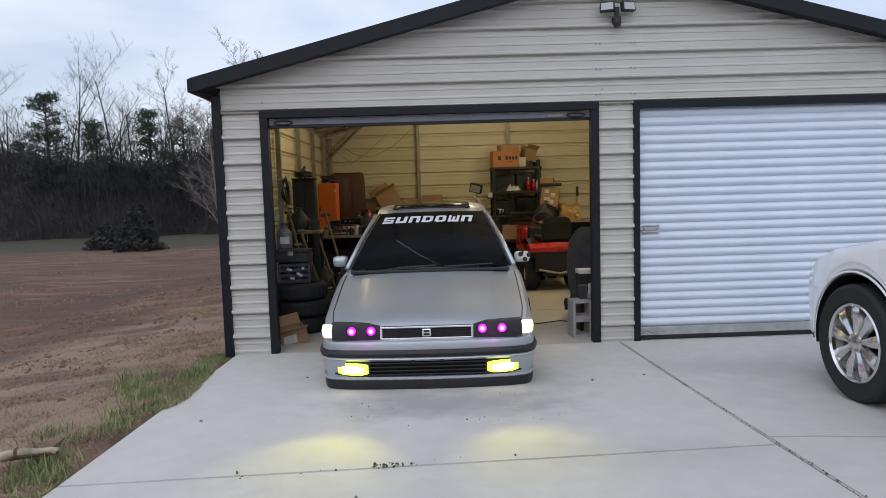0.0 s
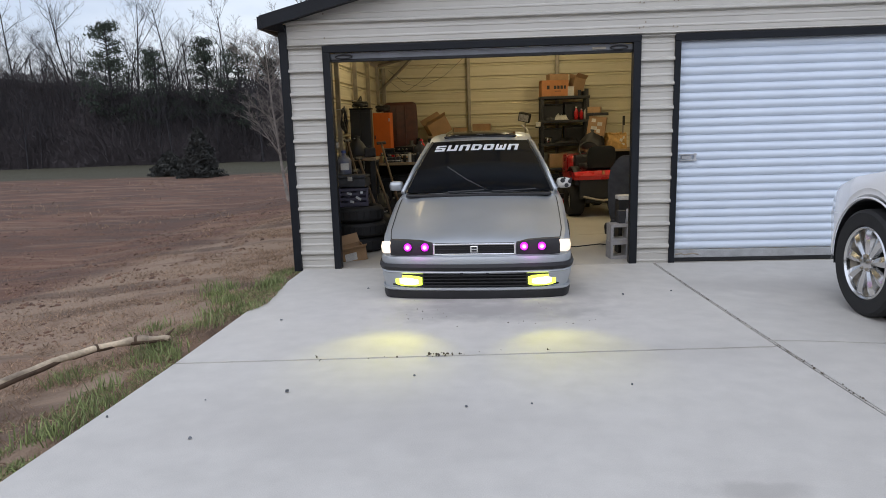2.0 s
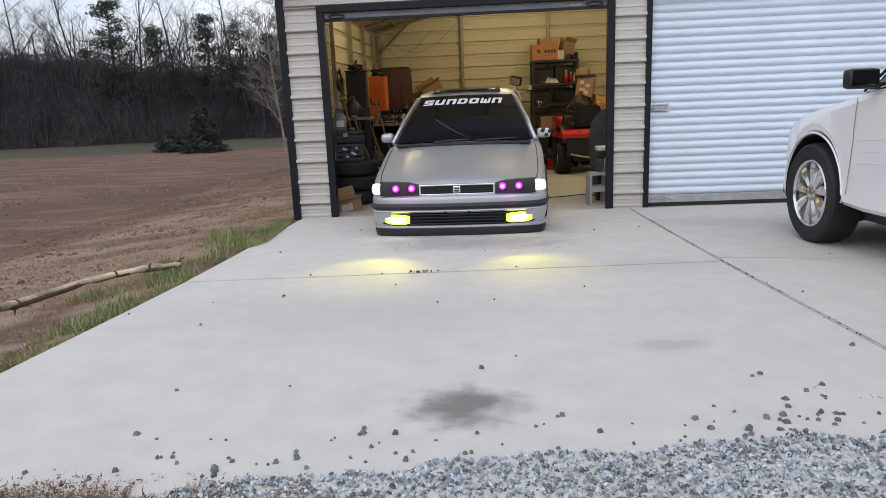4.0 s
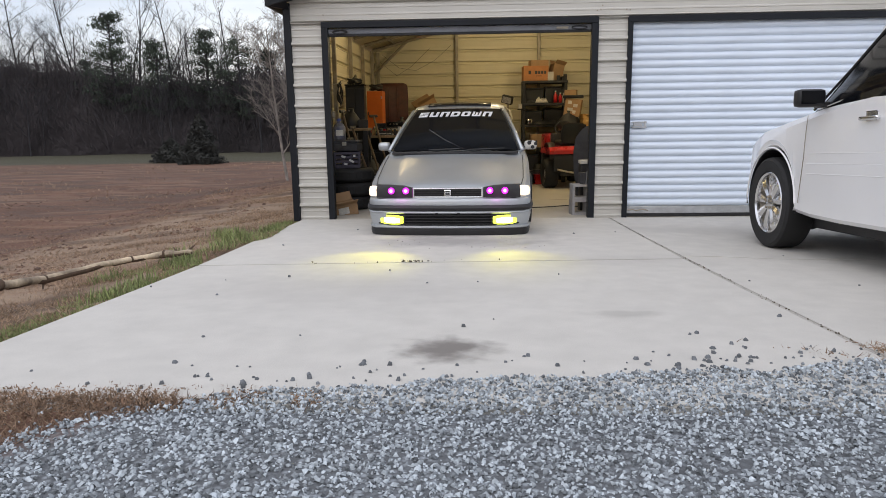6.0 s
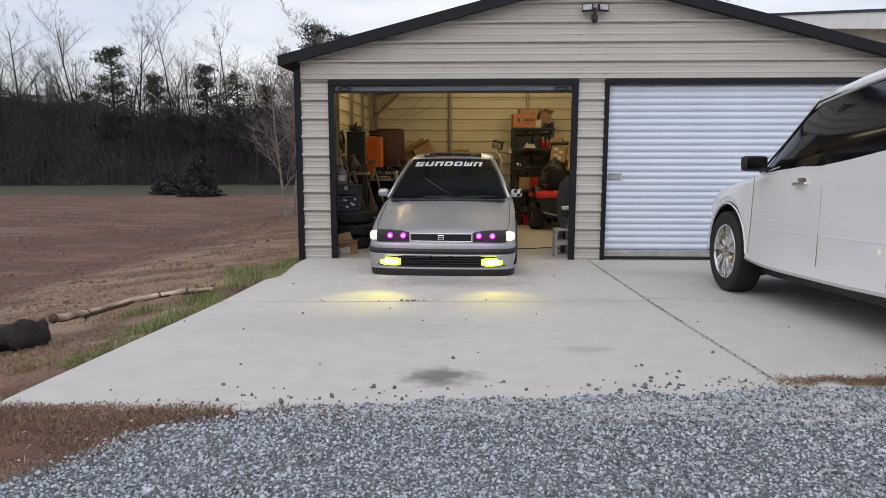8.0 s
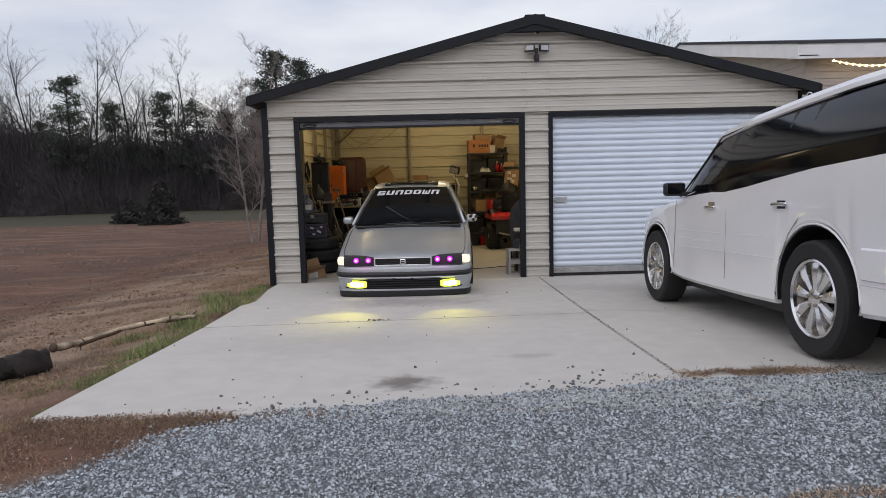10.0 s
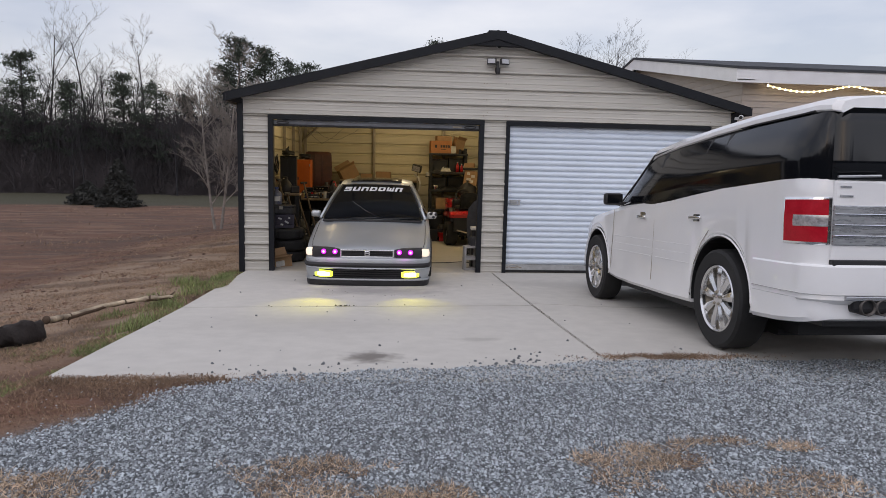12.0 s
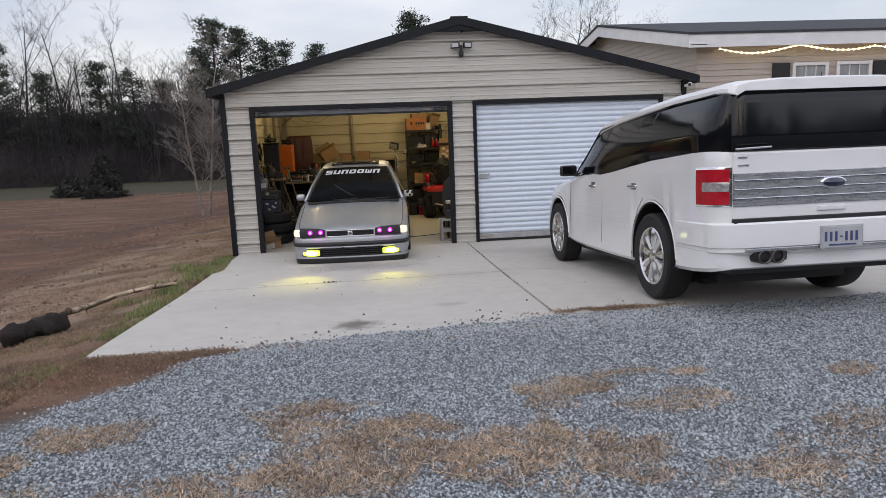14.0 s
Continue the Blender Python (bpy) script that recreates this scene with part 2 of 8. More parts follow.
def box(bm, x0, x1, y0, y1, z0, z1, bevel=0.0, m=None):
    vs = [bm.verts.new((x, y, z)) for z in (z0, z1) for x, y in ((x0, y0), (x1, y0), (x1, y1), (x0, y1))]
    fs = [bm.faces.new([vs[i] for i in f]) for f in
          ((3, 2, 1, 0), (4, 5, 6, 7), (0, 1, 5, 4), (1, 2, 6, 5), (2, 3, 7, 6), (3, 0, 4, 7))]
    if m is not None:
        bmesh.ops.transform(bm, matrix=m, verts=vs)
    if bevel:
        bmesh.ops.bevel(bm, geom=list({e for f in fs for e in f.edges}), offset=bevel, segments=2, affect="EDGES", profile=0.6)
    return bm


def boxes(*specs, bevel=0.0):
    bm = bmesh.new()
    for s in specs:
        box(bm, *s, bevel=bevel)
    return bm


def tube(bm, pts, radius, sides=8, cap=True):
    """A round bar through pts; radius: one number or one a point."""
    pts = [Vector(p) for p in pts]
    radii = radius if isinstance(radius, (list, tuple)) else [radius] * len(pts)
    rings = []
    for i, p in enumerate(pts):
        d = (pts[min(i + 1, len(pts) - 1)] - pts[max(i - 1, 0)]).normalized()
        q = d.to_track_quat("Z", "Y")
        rings.append([bm.verts.new(p + q @ Vector((radii[i] * math.cos(a), radii[i] * math.sin(a), 0)))
                      for a in (2 * math.pi * k / sides for k in range(sides))])
    for a, b in zip(rings, rings[1:]):
        for k in range(sides):
            bm.faces.new((a[k], a[(k + 1) % sides], b[(k + 1) % sides], b[k]))
    if cap:
        bm.faces.new(rings[0][::-1])
        bm.faces.new(rings[-1])
    return bm


def lathe(bm, prof, sides=32, m=None, closed=False):
    """Turns (radius, height) points round the z axis."""
    rings = [[bm.verts.new((r * math.cos(a), r * math.sin(a), z)) for a in (2 * math.pi * k / sides for k in range(sides))]
             for r, z in prof]
    pairs = list(zip(rings, rings[1:])) + ([(rings[-1], rings[0])] if closed else [])
    for a, b in pairs:
        for k in range(sides):
            bm.faces.new((a[k], a[(k + 1) % sides], b[(k + 1) % sides], b[k]))
    if not closed:
        for r in (rings[0], rings[-1]):
            if (r[0].co - r[1].co).length > 1e-5:
                bm.faces.new(r)
    if m is not None:
        bmesh.ops.transform(bm, matrix=m, verts=[v for r in rings for v in r])
    return bm


def grid(bm, rows, close_u=False):
    """Skins rows of points of one length."""
    vs = [[bm.verts.new(p) for p in r] for r in rows]
    for a, b in zip(vs, vs[1:]):
        n = len(a)
        for k in range(n if close_u else n - 1):
            q = (a[k], a[(k + 1) % n], b[(k + 1) % n], b[k])
            bm.faces.new(q)
    return vs


def lerp_table(table, s):
    xs = [r[0] for r in table]
    return [float(np.interp(s, xs, [r[i] for r in table])) for i in range(1, len(table[0]))]


def lettering(text, size, depth, material, parent, m, name="lettering", shear=0.0):
    cu = bpy.data.curves.new(name, "FONT")
    cu.body, cu.size, cu.extrude, cu.shear = text, size, depth, shear
    cu.align_x, cu.align_y = "CENTER", "CENTER"
    tmp = new(name, cu)
    me = bpy.data.meshes.new_from_object(tmp.evaluated_get(bpy.context.evaluated_depsgraph_get()))
    bpy.data.objects.remove(tmp)
    me.materials.clear()
    me.materials.append(material)
    ob = link(name, me, parent)
    ob.matrix_basis = m
    return ob


def cut(ob, cutters):
    """Takes the shapes of the cutters out of ob, and removes them."""
    for c in cutters:
        mod = ob.modifiers.new("cut", "BOOLEAN")
        mod.object, mod.operation, mod.solver = c, "DIFFERENCE", "EXACT"
    bpy.context.view_layer.update()
    me = bpy.data.meshes.new_from_object(ob.evaluated_get(bpy.context.evaluated_depsgraph_get()))
    ob.modifiers.clear()
    ob.data = me
    for c in cutters:
        bpy.data.objects.remove(c)
    return ob


# ---- the lie of the land ----
EDGE, APRON = -0.35, -6.30


def lie(x, y):
    """Height of the ground: level at the garage, rising along the drive, falling away over the field."""
    d = max(0.0, -y)
    z = 0.034 * d + 0.002 * d * d if d < 6 else 0.276 + 0.045 * (min(d, 13) - 6)
    if x < EDGE:
        o = EDGE - x
        fade = min(1.0, o / 5.0)
        low = -0.42 - 0.012 * max(0.0, min(45.0, y + 2)) - 0.004 * min(o, 40)
        z = z * (1 - fade) + low * fade - 0.02
    elif x > 3.48 and 0 < d < 4.5:
        u = min(1.0, (x - 3.48) / 1.0)
        z -= 0.045 * u * u * (3 - 2 * u) * math.sin(math.pi * d / 4.5) ** 2
    elif y > 6:
        z = -0.05 - 0.02 * min(y - 6, 40)
    return z


def land():
    xs = np.concatenate([[-400, -200, -120, -80], np.arange(-60, -14, 3.0), np.arange(-14, -0.6, 0.4), [-0.5, EDGE, -0.3],
                         np.arange(0, 10, 0.5), [11, 13, 16, 20, 30, 60, 120, 400]])
    ys = np.concatenate([[-400, -200, -80, -40, -25, -18], np.arange(-14, 12, 0.4), np.arange(12, 60, 3.0), [70, 100, 200, 400]])
    verts, faces, nx = [], [], len(xs)
    for y in ys:
        for x in xs:
            z = lie(x, y)
            covered = (x >= EDGE - 0.01 and y > APRON + 0.3)
            if covered:
                z -= 0.25
            elif x < EDGE:
                z += 0.05 * noise.noise(Vector((x * 0.9, y * 0.9, 0))) + 0.02 * noise.noise(Vector((x * 3, y * 3, 4)))
                z -= 0.03
            if y < APRON and x >= EDGE:
                z += 0.004
            verts.append((x, y, z))
    for j in range(len(ys) - 1):
        for i in range(nx - 1):
            a = j * nx + i
            faces.append((a, a + 1, a + nx + 1, a + nx))
    return verts, faces


def soil_material():
    m = mat("field_soil", (0.135, 0.064, 0.037), 0.95, 0.0, 0.5, 0.25, 26, 0.8, 0.03)
    nt = m.node_tree
    b = nt.nodes["Principled BSDF"]
    base = b.inputs["Base Color"].links[0].from_socket
    geo = nt.nodes.new("ShaderNodeNewGeometry")
    sep = nt.nodes.new("ShaderNodeSeparateXYZ")
    nt.links.new(geo.outputs["Position"], sep.inputs["Vector"])

    def noise_at(scale, detail=5.0, stretch=(1, 1, 1)):
        mp = nt.nodes.new("ShaderNodeMapping")
        mp.inputs["Scale"].default_value = stretch
        nt.links.new(geo.outputs["Position"], mp.inputs["Vector"])
        n = nt.nodes.new("ShaderNodeTexNoise")
        n.inputs["Scale"].default_value, n.inputs["Detail"].default_value = scale, detail
        nt.links.new(mp.outputs["Vector"], n.inputs["Vector"])
        return n.outputs["Fac"]

    def math_node(op, a, bb):
        n = nt.nodes.new("ShaderNodeMath")
        n.operation = op
        for k, v in enumerate((a, bb)):
            if isinstance(v, (int, float)):
                n.inputs[k].default_value = v
            else:
                nt.links.new(v, n.inputs[k])
        return n.outputs[0]

    def band(value, lo, hi):
        n = nt.nodes.new("ShaderNodeMapRange")
        n.interpolation_type = "SMOOTHSTEP"
        n.inputs["From Min"].default_value, n.inputs["From Max"].default_value = lo, hi
        nt.links.new(value, n.inputs["Value"])
        return n.outputs["Result"]

    def blend(fac, a, color):
        n = nt.nodes.new("ShaderNodeMix")
        n.data_type = "RGBA"
        nt.links.new(fac, n.inputs["Factor"])
        nt.links.new(a, n.inputs["A"])
        if isinstance(color, tuple):
            n.inputs["B"].default_value = (*color, 1)
        else:
            nt.links.new(color, n.inputs["B"])
        return n.outputs["Result"]

    # dry straw along the drive, with worn tracks; then red-brown soil; a green strip by the woods
    wob = math_node("MULTIPLY", noise_at(0.35), 3.0)
    lane = math_node("ADD", math_node("ADD", sep.outputs["X"], math_node("MULTIPLY", sep.outputs["Y"], -0.22)), math_node("MULTIPLY", wob, 0.5))
    streaks = noise_at(1.6, 6.0, (1.0, 0.45, 1.0))
    clods = band(noise_at(2.6, 9.0, (1.0, 0.7, 1.0)), 0.50, 0.66)
    base = blend(math_node("MULTIPLY", clods, 0.75), base, (0.085, 0.046, 0.031))
    straw = math_node("MULTIPLY", band(lane, -3.6, -2.5), band(streaks, 0.20, 0.52))
    straw = math_node("MULTIPLY", straw, band(sep.outputs["Y"], -6.0, -4.6))
    col = blend(straw, base, (0.265, 0.185, 0.125))
    pale = math_node("MULTIPLY", band(noise_at(0.8, 6.0, (0.5, 1.6, 1)), 0.55, 0.72), 0.4)
    col = blend(pale, col, (0.205, 0.13, 0.088))
    lines = math_node("MULTIPLY", band(noise_at(0.9, 7.0, (0.35, 2.4, 1)), 0.53, 0.62), 0.65)
    col = blend(lines, col, (0.21, 0.125, 0.08))
    ruts = math_node("MULTIPLY", band(noise_at(0.7, 8.0, (0.4, 2.0, 1)), 0.50, 0.62), 0.65)
    col = blend(ruts, col, (0.07, 0.042, 0.028))
    far = band(math_node("ADD", sep.outputs["Y"], wob), 26.5, 29.5)
    col = blend(far, col, (0.052, 0.047, 0.025))
    # fine dirt between the stones near the drive's mouth
    run = math_node("ADD", sep.outputs["X"], math_node("MULTIPLY", math_node("ADD", math_node("MULTIPLY", sep.outputs["Y"], -1.0), -6.1), 0.75))
    mouth = math_node("MULTIPLY", band(run, 0.75, 1.1), band(math_node("MULTIPLY", sep.outputs["Y"], -1.0), 5.2, 5.6))
    cells = nt.nodes.new("ShaderNodeTexVoronoi")
    cells.inputs["Scale"].default_value = 48.0
    nt.links.new(geo.outputs["Position"], cells.inputs["Vector"])
    tone = nt.nodes.new("ShaderNodeSeparateColor")
    nt.links.new(cells.outputs["Color"], tone.inputs["Color"])
    chips = nt.nodes.new("ShaderNodeValToRGB")
    ce = chips.color_ramp.elements
    ce[0].position, ce[0].color = 0.1, (0.12, 0.13, 0.14, 1)
    ce[1].position, ce[1].color = 1.0, (0.33, 0.36, 0.385, 1)
    nt.links.new(tone.outputs["Red"], chips.inputs["Fac"])
    gaps = band(cells.outputs["Distance"], 0.15, 0.75)
    stony = blend(gaps, chips.outputs["Color"], (0.10, 0.105, 0.112))
    col = blend(mouth, col, stony)
    nt.links.new(col, b.inputs["Base Color"])
    return m


lv, lf = land()
tagged(raw("ground", lv, lf, soil_material(), smooth=True), "red-brown field soil with straw and worn tracks", "ground", kind="structure")


# ---- drive: cast concrete bays, with the joints open between them ----
def bay(x0, x1, y0, y1, top=0.0):
    """One cast bay that follows the lie of the drive, with eased edges."""
    xs = [x for x in (x0, x0 + 0.25, x0 + 0.5, x0 + 0.75, x0 + 1.0) if x < x1 - 0.3] + [x1]
    ys = [y0 + (y1 - y0) * i / 10 for i in range(11)]
    bm = bmesh.new()
    up = grid(bm, [[(x, y, lie(max(x, 0), y) + top) for x in xs] for y in ys])
    dn = grid(bm, [[(x, y, lie(max(x, 0), y) - 0.14) for x in xs] for y in ys])
    rim = lambda g: g[0] + [r[-1] for r in g[1:]] + g[-1][-2::-1] + [r[0] for r in g[-2:0:-1]]
    ru, rd = rim(up), rim(dn)
    for k in range(len(ru)):
        j = (k + 1) % len(ru)
        bm.faces.new((ru[k], ru[j], rd[j], rd[k]))
    bmesh.ops.recalc_face_normals(bm, faces=bm.faces)
    top_rim = set(ru)
    edges = [e for e in bm.edges if e.verts[0] in top_rim and e.verts[1] in top_rim and e.calc_face_angle(0) > 1.0]
    bmesh.ops.bevel(bm, geom=edges, offset=0.008, segments=2, affect="EDGES")
    return bm


def concrete_material():
    m = M["concrete"]
    nt = m.node_tree
    b = nt.nodes["Principled BSDF"]
    base = b.inputs["Base Color"].links[0].from_socket
    geo = nt.nodes.new("ShaderNodeNewGeometry")

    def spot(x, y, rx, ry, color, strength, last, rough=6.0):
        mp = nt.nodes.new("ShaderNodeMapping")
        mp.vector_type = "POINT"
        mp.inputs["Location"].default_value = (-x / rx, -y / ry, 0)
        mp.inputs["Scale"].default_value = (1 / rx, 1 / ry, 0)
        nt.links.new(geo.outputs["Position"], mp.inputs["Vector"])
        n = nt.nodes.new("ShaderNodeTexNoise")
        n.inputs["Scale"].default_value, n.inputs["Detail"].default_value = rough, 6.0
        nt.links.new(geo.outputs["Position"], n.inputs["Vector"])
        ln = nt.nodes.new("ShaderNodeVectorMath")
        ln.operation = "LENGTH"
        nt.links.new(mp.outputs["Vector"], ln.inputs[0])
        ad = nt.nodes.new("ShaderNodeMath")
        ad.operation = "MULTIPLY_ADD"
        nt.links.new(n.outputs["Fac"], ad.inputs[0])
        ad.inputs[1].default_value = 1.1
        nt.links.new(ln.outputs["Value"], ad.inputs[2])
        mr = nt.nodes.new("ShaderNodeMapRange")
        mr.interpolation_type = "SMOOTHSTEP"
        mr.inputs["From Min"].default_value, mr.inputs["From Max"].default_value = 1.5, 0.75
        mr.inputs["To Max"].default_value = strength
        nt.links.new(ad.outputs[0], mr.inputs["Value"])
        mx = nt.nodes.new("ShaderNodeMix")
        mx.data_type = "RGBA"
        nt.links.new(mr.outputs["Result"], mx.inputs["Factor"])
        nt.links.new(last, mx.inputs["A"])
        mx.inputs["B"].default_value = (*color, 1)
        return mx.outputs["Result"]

    last = spot(1.70, -5.66, 0.29, 0.27, (0.10, 0.085, 0.075), 0.8, base, 9.0)
    # dirt and the saloon's shade on the drive before it, both painted dark
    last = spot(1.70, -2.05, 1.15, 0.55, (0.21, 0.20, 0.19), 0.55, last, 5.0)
    last = spot(2.6, -5.0, 0.3, 0.12, (0.25, 0.23, 0.21), 0.4, last, 8.0)
    last = spot(0.9, -4.3, 1.5, 0.8, (0.36, 0.34, 0.315), 0.30, last, 2.2)
    last = spot(2.7, -3.2, 1.3, 0.5, (0.34, 0.32, 0.30), 0.28, last, 3.2)
    # stains that also paint in the shade under the saloon's bumper
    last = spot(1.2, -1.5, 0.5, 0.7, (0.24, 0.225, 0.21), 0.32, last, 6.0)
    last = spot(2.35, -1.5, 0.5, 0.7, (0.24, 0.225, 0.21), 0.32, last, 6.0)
    last = spot(4.2, -1.2, 1.2, 0.5, (0.33, 0.31, 0.29), 0.4, last, 3.0)
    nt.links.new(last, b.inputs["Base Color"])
    return m


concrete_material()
pavement = thing("pavement", label="pale cast concrete drive with open joints and scattered stones", category="drive", kind="structure")
JOINT, CROSS = 3.475, -3.08
for x0, x1, y0, y1 in ((EDGE, JOINT - 0.006, CROSS + 0.006, -0.02), (JOINT + 0.006, 9.2, -3.0 + 0.005, -0.02),
                               (EDGE, JOINT - 0.006, APRON, CROSS - 0.006), (JOINT + 0.006, 9.2, APRON, -3.0 - 0.005)):
    bm = bay(x0, x1, y0, y1)
    if x1 < 4:
        # the saw cut runs a little askew
        for v in bm.verts:
            v.co.y += (0.05 * v.co.x - 0.22) * max(0.0, 1 - abs(v.co.y - CROSS) / 2.0)
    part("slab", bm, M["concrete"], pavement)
part("joint_filler", boxes((JOINT - 0.03, JOINT + 0.03, APRON, -0.03, -0.3, -0.29)), M["black"], pavement)
tagged(part("floor", boxes((-0.36, 7.24, -0.016, 6.5, -0.15, 0.0)), M["floor"]), "smooth grey concrete garage floor", "floor", kind="structure")

M["bar"] = mat("dull_grey_steel", (0.17, 0.18, 0.20), 0.5, 0.0, 6, 0.15, 90, 0.04)

# ---- garage ----
RIB, RIB0, DOOR_H, EAVE, RIDGE_X, RIDGE_Z = 0.2435, 0.19, 2.375, 2.60, 3.43, 3.62
SLOPE = (3.68 - 2.655) / (3.43 + 0.595)


def roof_z(x):
    return 3.64 - SLOPE * abs(x - RIDGE_X)


def rib_profile(z0, z1, small):
    """Heights and outward offsets of a ribbed steel sheet."""
    pts = [(z0, 0.0)]
    k0 = int((z0 - RIB0) / RIB) - 2
    for k in range(k0, k0 + int((z1 - z0) / RIB) + 6):
        c = RIB0 + k * RIB
        for dz, o in ((-0.042, 0.0), (-0.034, -0.010), (-0.024, -0.008), (-0.020, 0.034), (-0.012, 0.038), (0.008, 0.036), (0.022, 0.0)):
            pts.append((c + dz, o))
        for f in (1 / 3, 2 / 3):
            for dz, o in ((-0.014, 0), (-0.008, small), (0.003, small), (0.016, 0)):
                pts.append((c + RIB * f + dz, o))
    pts = [p for p in pts if z0 <= p[0] < z1]
    pts.sort()
    return pts + [(z1, 0.0)]


def ribbed(x0, x1, z0, z1, thick=0.03, span=None, relief=1.0):
    """A ribbed sheet in the xz plane, ribs towards -y, closed behind. span(z): its ends at a height."""
    bm = bmesh.new()
    prof = rib_profile(z0, z1, 0.006 if relief > 0 else 0.0015)
    span = span or (lambda z: (x0, x1))
    front, back = [], []
    for z, o in prof:
        a, b = span(z)
        front.append((bm.verts.new((a, -o * relief, z)), bm.verts.new((b, -o * relief, z))))
        back.append((bm.verts.new((a, thick, z)), bm.verts.new((b, thick, z))))
    for i in range(len(prof) - 1):
        f0, f1, b0, b1 = front[i], front[i + 1], back[i], back[i + 1]
        bm.faces.new((f0[0], f0[1], f1[1], f1[0]))
        bm.faces.new((b0[1], b0[0], b1[0], b1[1]))
        bm.faces.new((b0[0], f0[0], f1[0], b1[0]))
        bm.faces.new((f0[1], b0[1], b1[1], f1[1]))
    bm.faces.new((front[0][1], front[0][0], back[0][0], back[0][1]))
    bm.faces.new((front[-1][0], front[-1][1], back[-1][1], back[-1][0]))
    return bm


def gable(z):
    half = min((roof_z(RIDGE_X) - z) / SLOPE, 3.81)
    return RIDGE_X - half + 0.01, RIDGE_X + half - 0.01


wall = thing("wall_south", label="clay-coloured ribbed steel garage front", category="wall", kind="structure")
part("cladding", ribbed(-0.365, 0.0, 0.0, DOOR_H), M["clad"], wall)
part("cladding", ribbed(3.29, 3.63, 0.0, DOOR_H), M["clad"], wall)
part("cladding", ribbed(6.91, 7.235, 0.0, DOOR_H), M["clad"], wall)
part("gable_cladding", ribbed(0, 0, DOOR_H, 3.625, span=gable), M["clad"], wall)
# screws on the sheets
screw = bmesh.new()
lathe(screw, [(0.0001, -0.004), (0.008, -0.003), (0.009, 0.004)], 8, pose(0, 0, 0, 90))
sc = part("screw", screw, M["tube"], wall, at=pose(3.33, -0.004, 2.50))
for x in (0.03, 3.27, 3.31, 3.61, 3.65, 6.9):
    for k in range(3):
        s2 = link("screw", sc.data, wall)
        s2.matrix_basis = pose(x, -0.005, 2.45 + k * 0.2435 + random.uniform(-0.01, 0.01))

inner_wall = lambda name, w, m, label: tagged(part(name, ribbed(0, w, 0.0, 2.62, 0.06, None, -1.2), M["inner"], at=m), label, "wall", kind="structure")
inner_wall("wall_west", 6.36, pose(-0.33, 0.04, 0, 0, 0, 90), "cream ribbed steel side wall on tube posts")
inner_wall("wall_east", 6.36, pose(7.2, 6.40, 0, 0, 0, -90), "cream ribbed steel side wall on tube posts")
bm = ribbed(-0.33, 7.2, 0.0, 2.6, 0.06, None, -1.2)
tagged(part("wall_north", bm, M["inner"], at=pose(0, 6.42, 0)), "cream ribbed steel back wall", "wall", kind="structure")
tagged(part("wall_north_gable", ribbed(0, 0, 2.6, 3.625, 0.06, gable, -1.2), M["inner"], at=pose(0, 6.42, 0)), "cream ribbed steel back gable", "wall", kind="structure")

# roof: two ribbed planes, dark rake and eave trim
roof = thing("roof", label="low-pitched steel roof with black rake trim", category="roof", kind="structure")
for side in (-1, 1):
    bm = bmesh.new()
    x_e = RIDGE_X + side * 4.02
    for t0, t1 in ((0.0, 0.03),):
        vs = []
        for x, y in ((RIDGE_X, -0.15), (x_e, -0.15), (x_e, 6.7), (RIDGE_X, 6.7)):
            vs.append(bm.verts.new((x, y, roof_z(x) + 0.005)))
        ws = [bm.verts.new((v.co.x, v.co.y, v.co.z + 0.035)) for v in vs]
        bm.faces.new(vs), bm.faces.new(ws)
        for k in range(4):
            bm.faces.new((vs[k], vs[(k + 1) % 4], ws[(k + 1) % 4], ws[k]))
    part("roof_sheet", bm, M["inner"], roof)
    bm = bmesh.new()
    rows = []
    for x in (RIDGE_X, x_e):
        z = roof_z(x)
        rows.append([(x, -0.195, z - 0.070), (x, -0.195, z + 0.060), (x, -0.04, z + 0.066), (x, -0.04, z + 0.045), (x, -0.16, z + 0.042), (x, -0.16, z - 0.070)])
    grid(bm, rows, True)
    bm.faces.new([v for v in bm.verts][:6])
    bm.faces.new([v for v in bm.verts][6:])
    part("rake_trim", bm, M["black_trim"], roof)
    # shade under the overhang, put in as a black panel below the cream sheet
    bm = bmesh.new()
    grid(bm, [[(x, y, roof_z(x) + z) for y, z in ((-0.159, -0.060), (-0.045, -0.060), (-0.045, -0.036), (-0.159, -0.036))] for x in (RIDGE_X + side * 0.002, x_e)], True)
    vs = list(bm.verts)
    bm.faces.new(vs[:4]), bm.faces.new(vs[4:])
    part("rake_soffit", bm, M["black_trim"], roof, "black panel for the shade under the rake")
    ze = roof_z(x_e)
    part("eave_trim", boxes((x_e - 0.02, x_e + 0.02, -0.20, 6.72, ze - 0.07, ze + 0.05)), M["black_trim"], roof)
    bm = bmesh.new()
    inx = RIDGE_X + side * 3.80
    vs = [bm.verts.new(p) for p in ((x_e, -0.16, ze - 0.06), (inx, -0.02, roof_z(inx) - 0.15), (inx, -0.16, roof_z(inx) - 0.07), (x_e, -0.02, ze - 0.06))]
    bm.faces.new((vs[0], vs[2], vs[1], vs[3]))
    ex = bmesh.ops.extrude_face_region(bm, geom=list(bm.faces))
    bmesh.ops.translate(bm, vec=(0, 0, 0.02), verts=[g for g in ex["geom"] if isinstance(g, bmesh.types.BMVert)])
    part("eave_return", bm, M["black_trim"], roof)
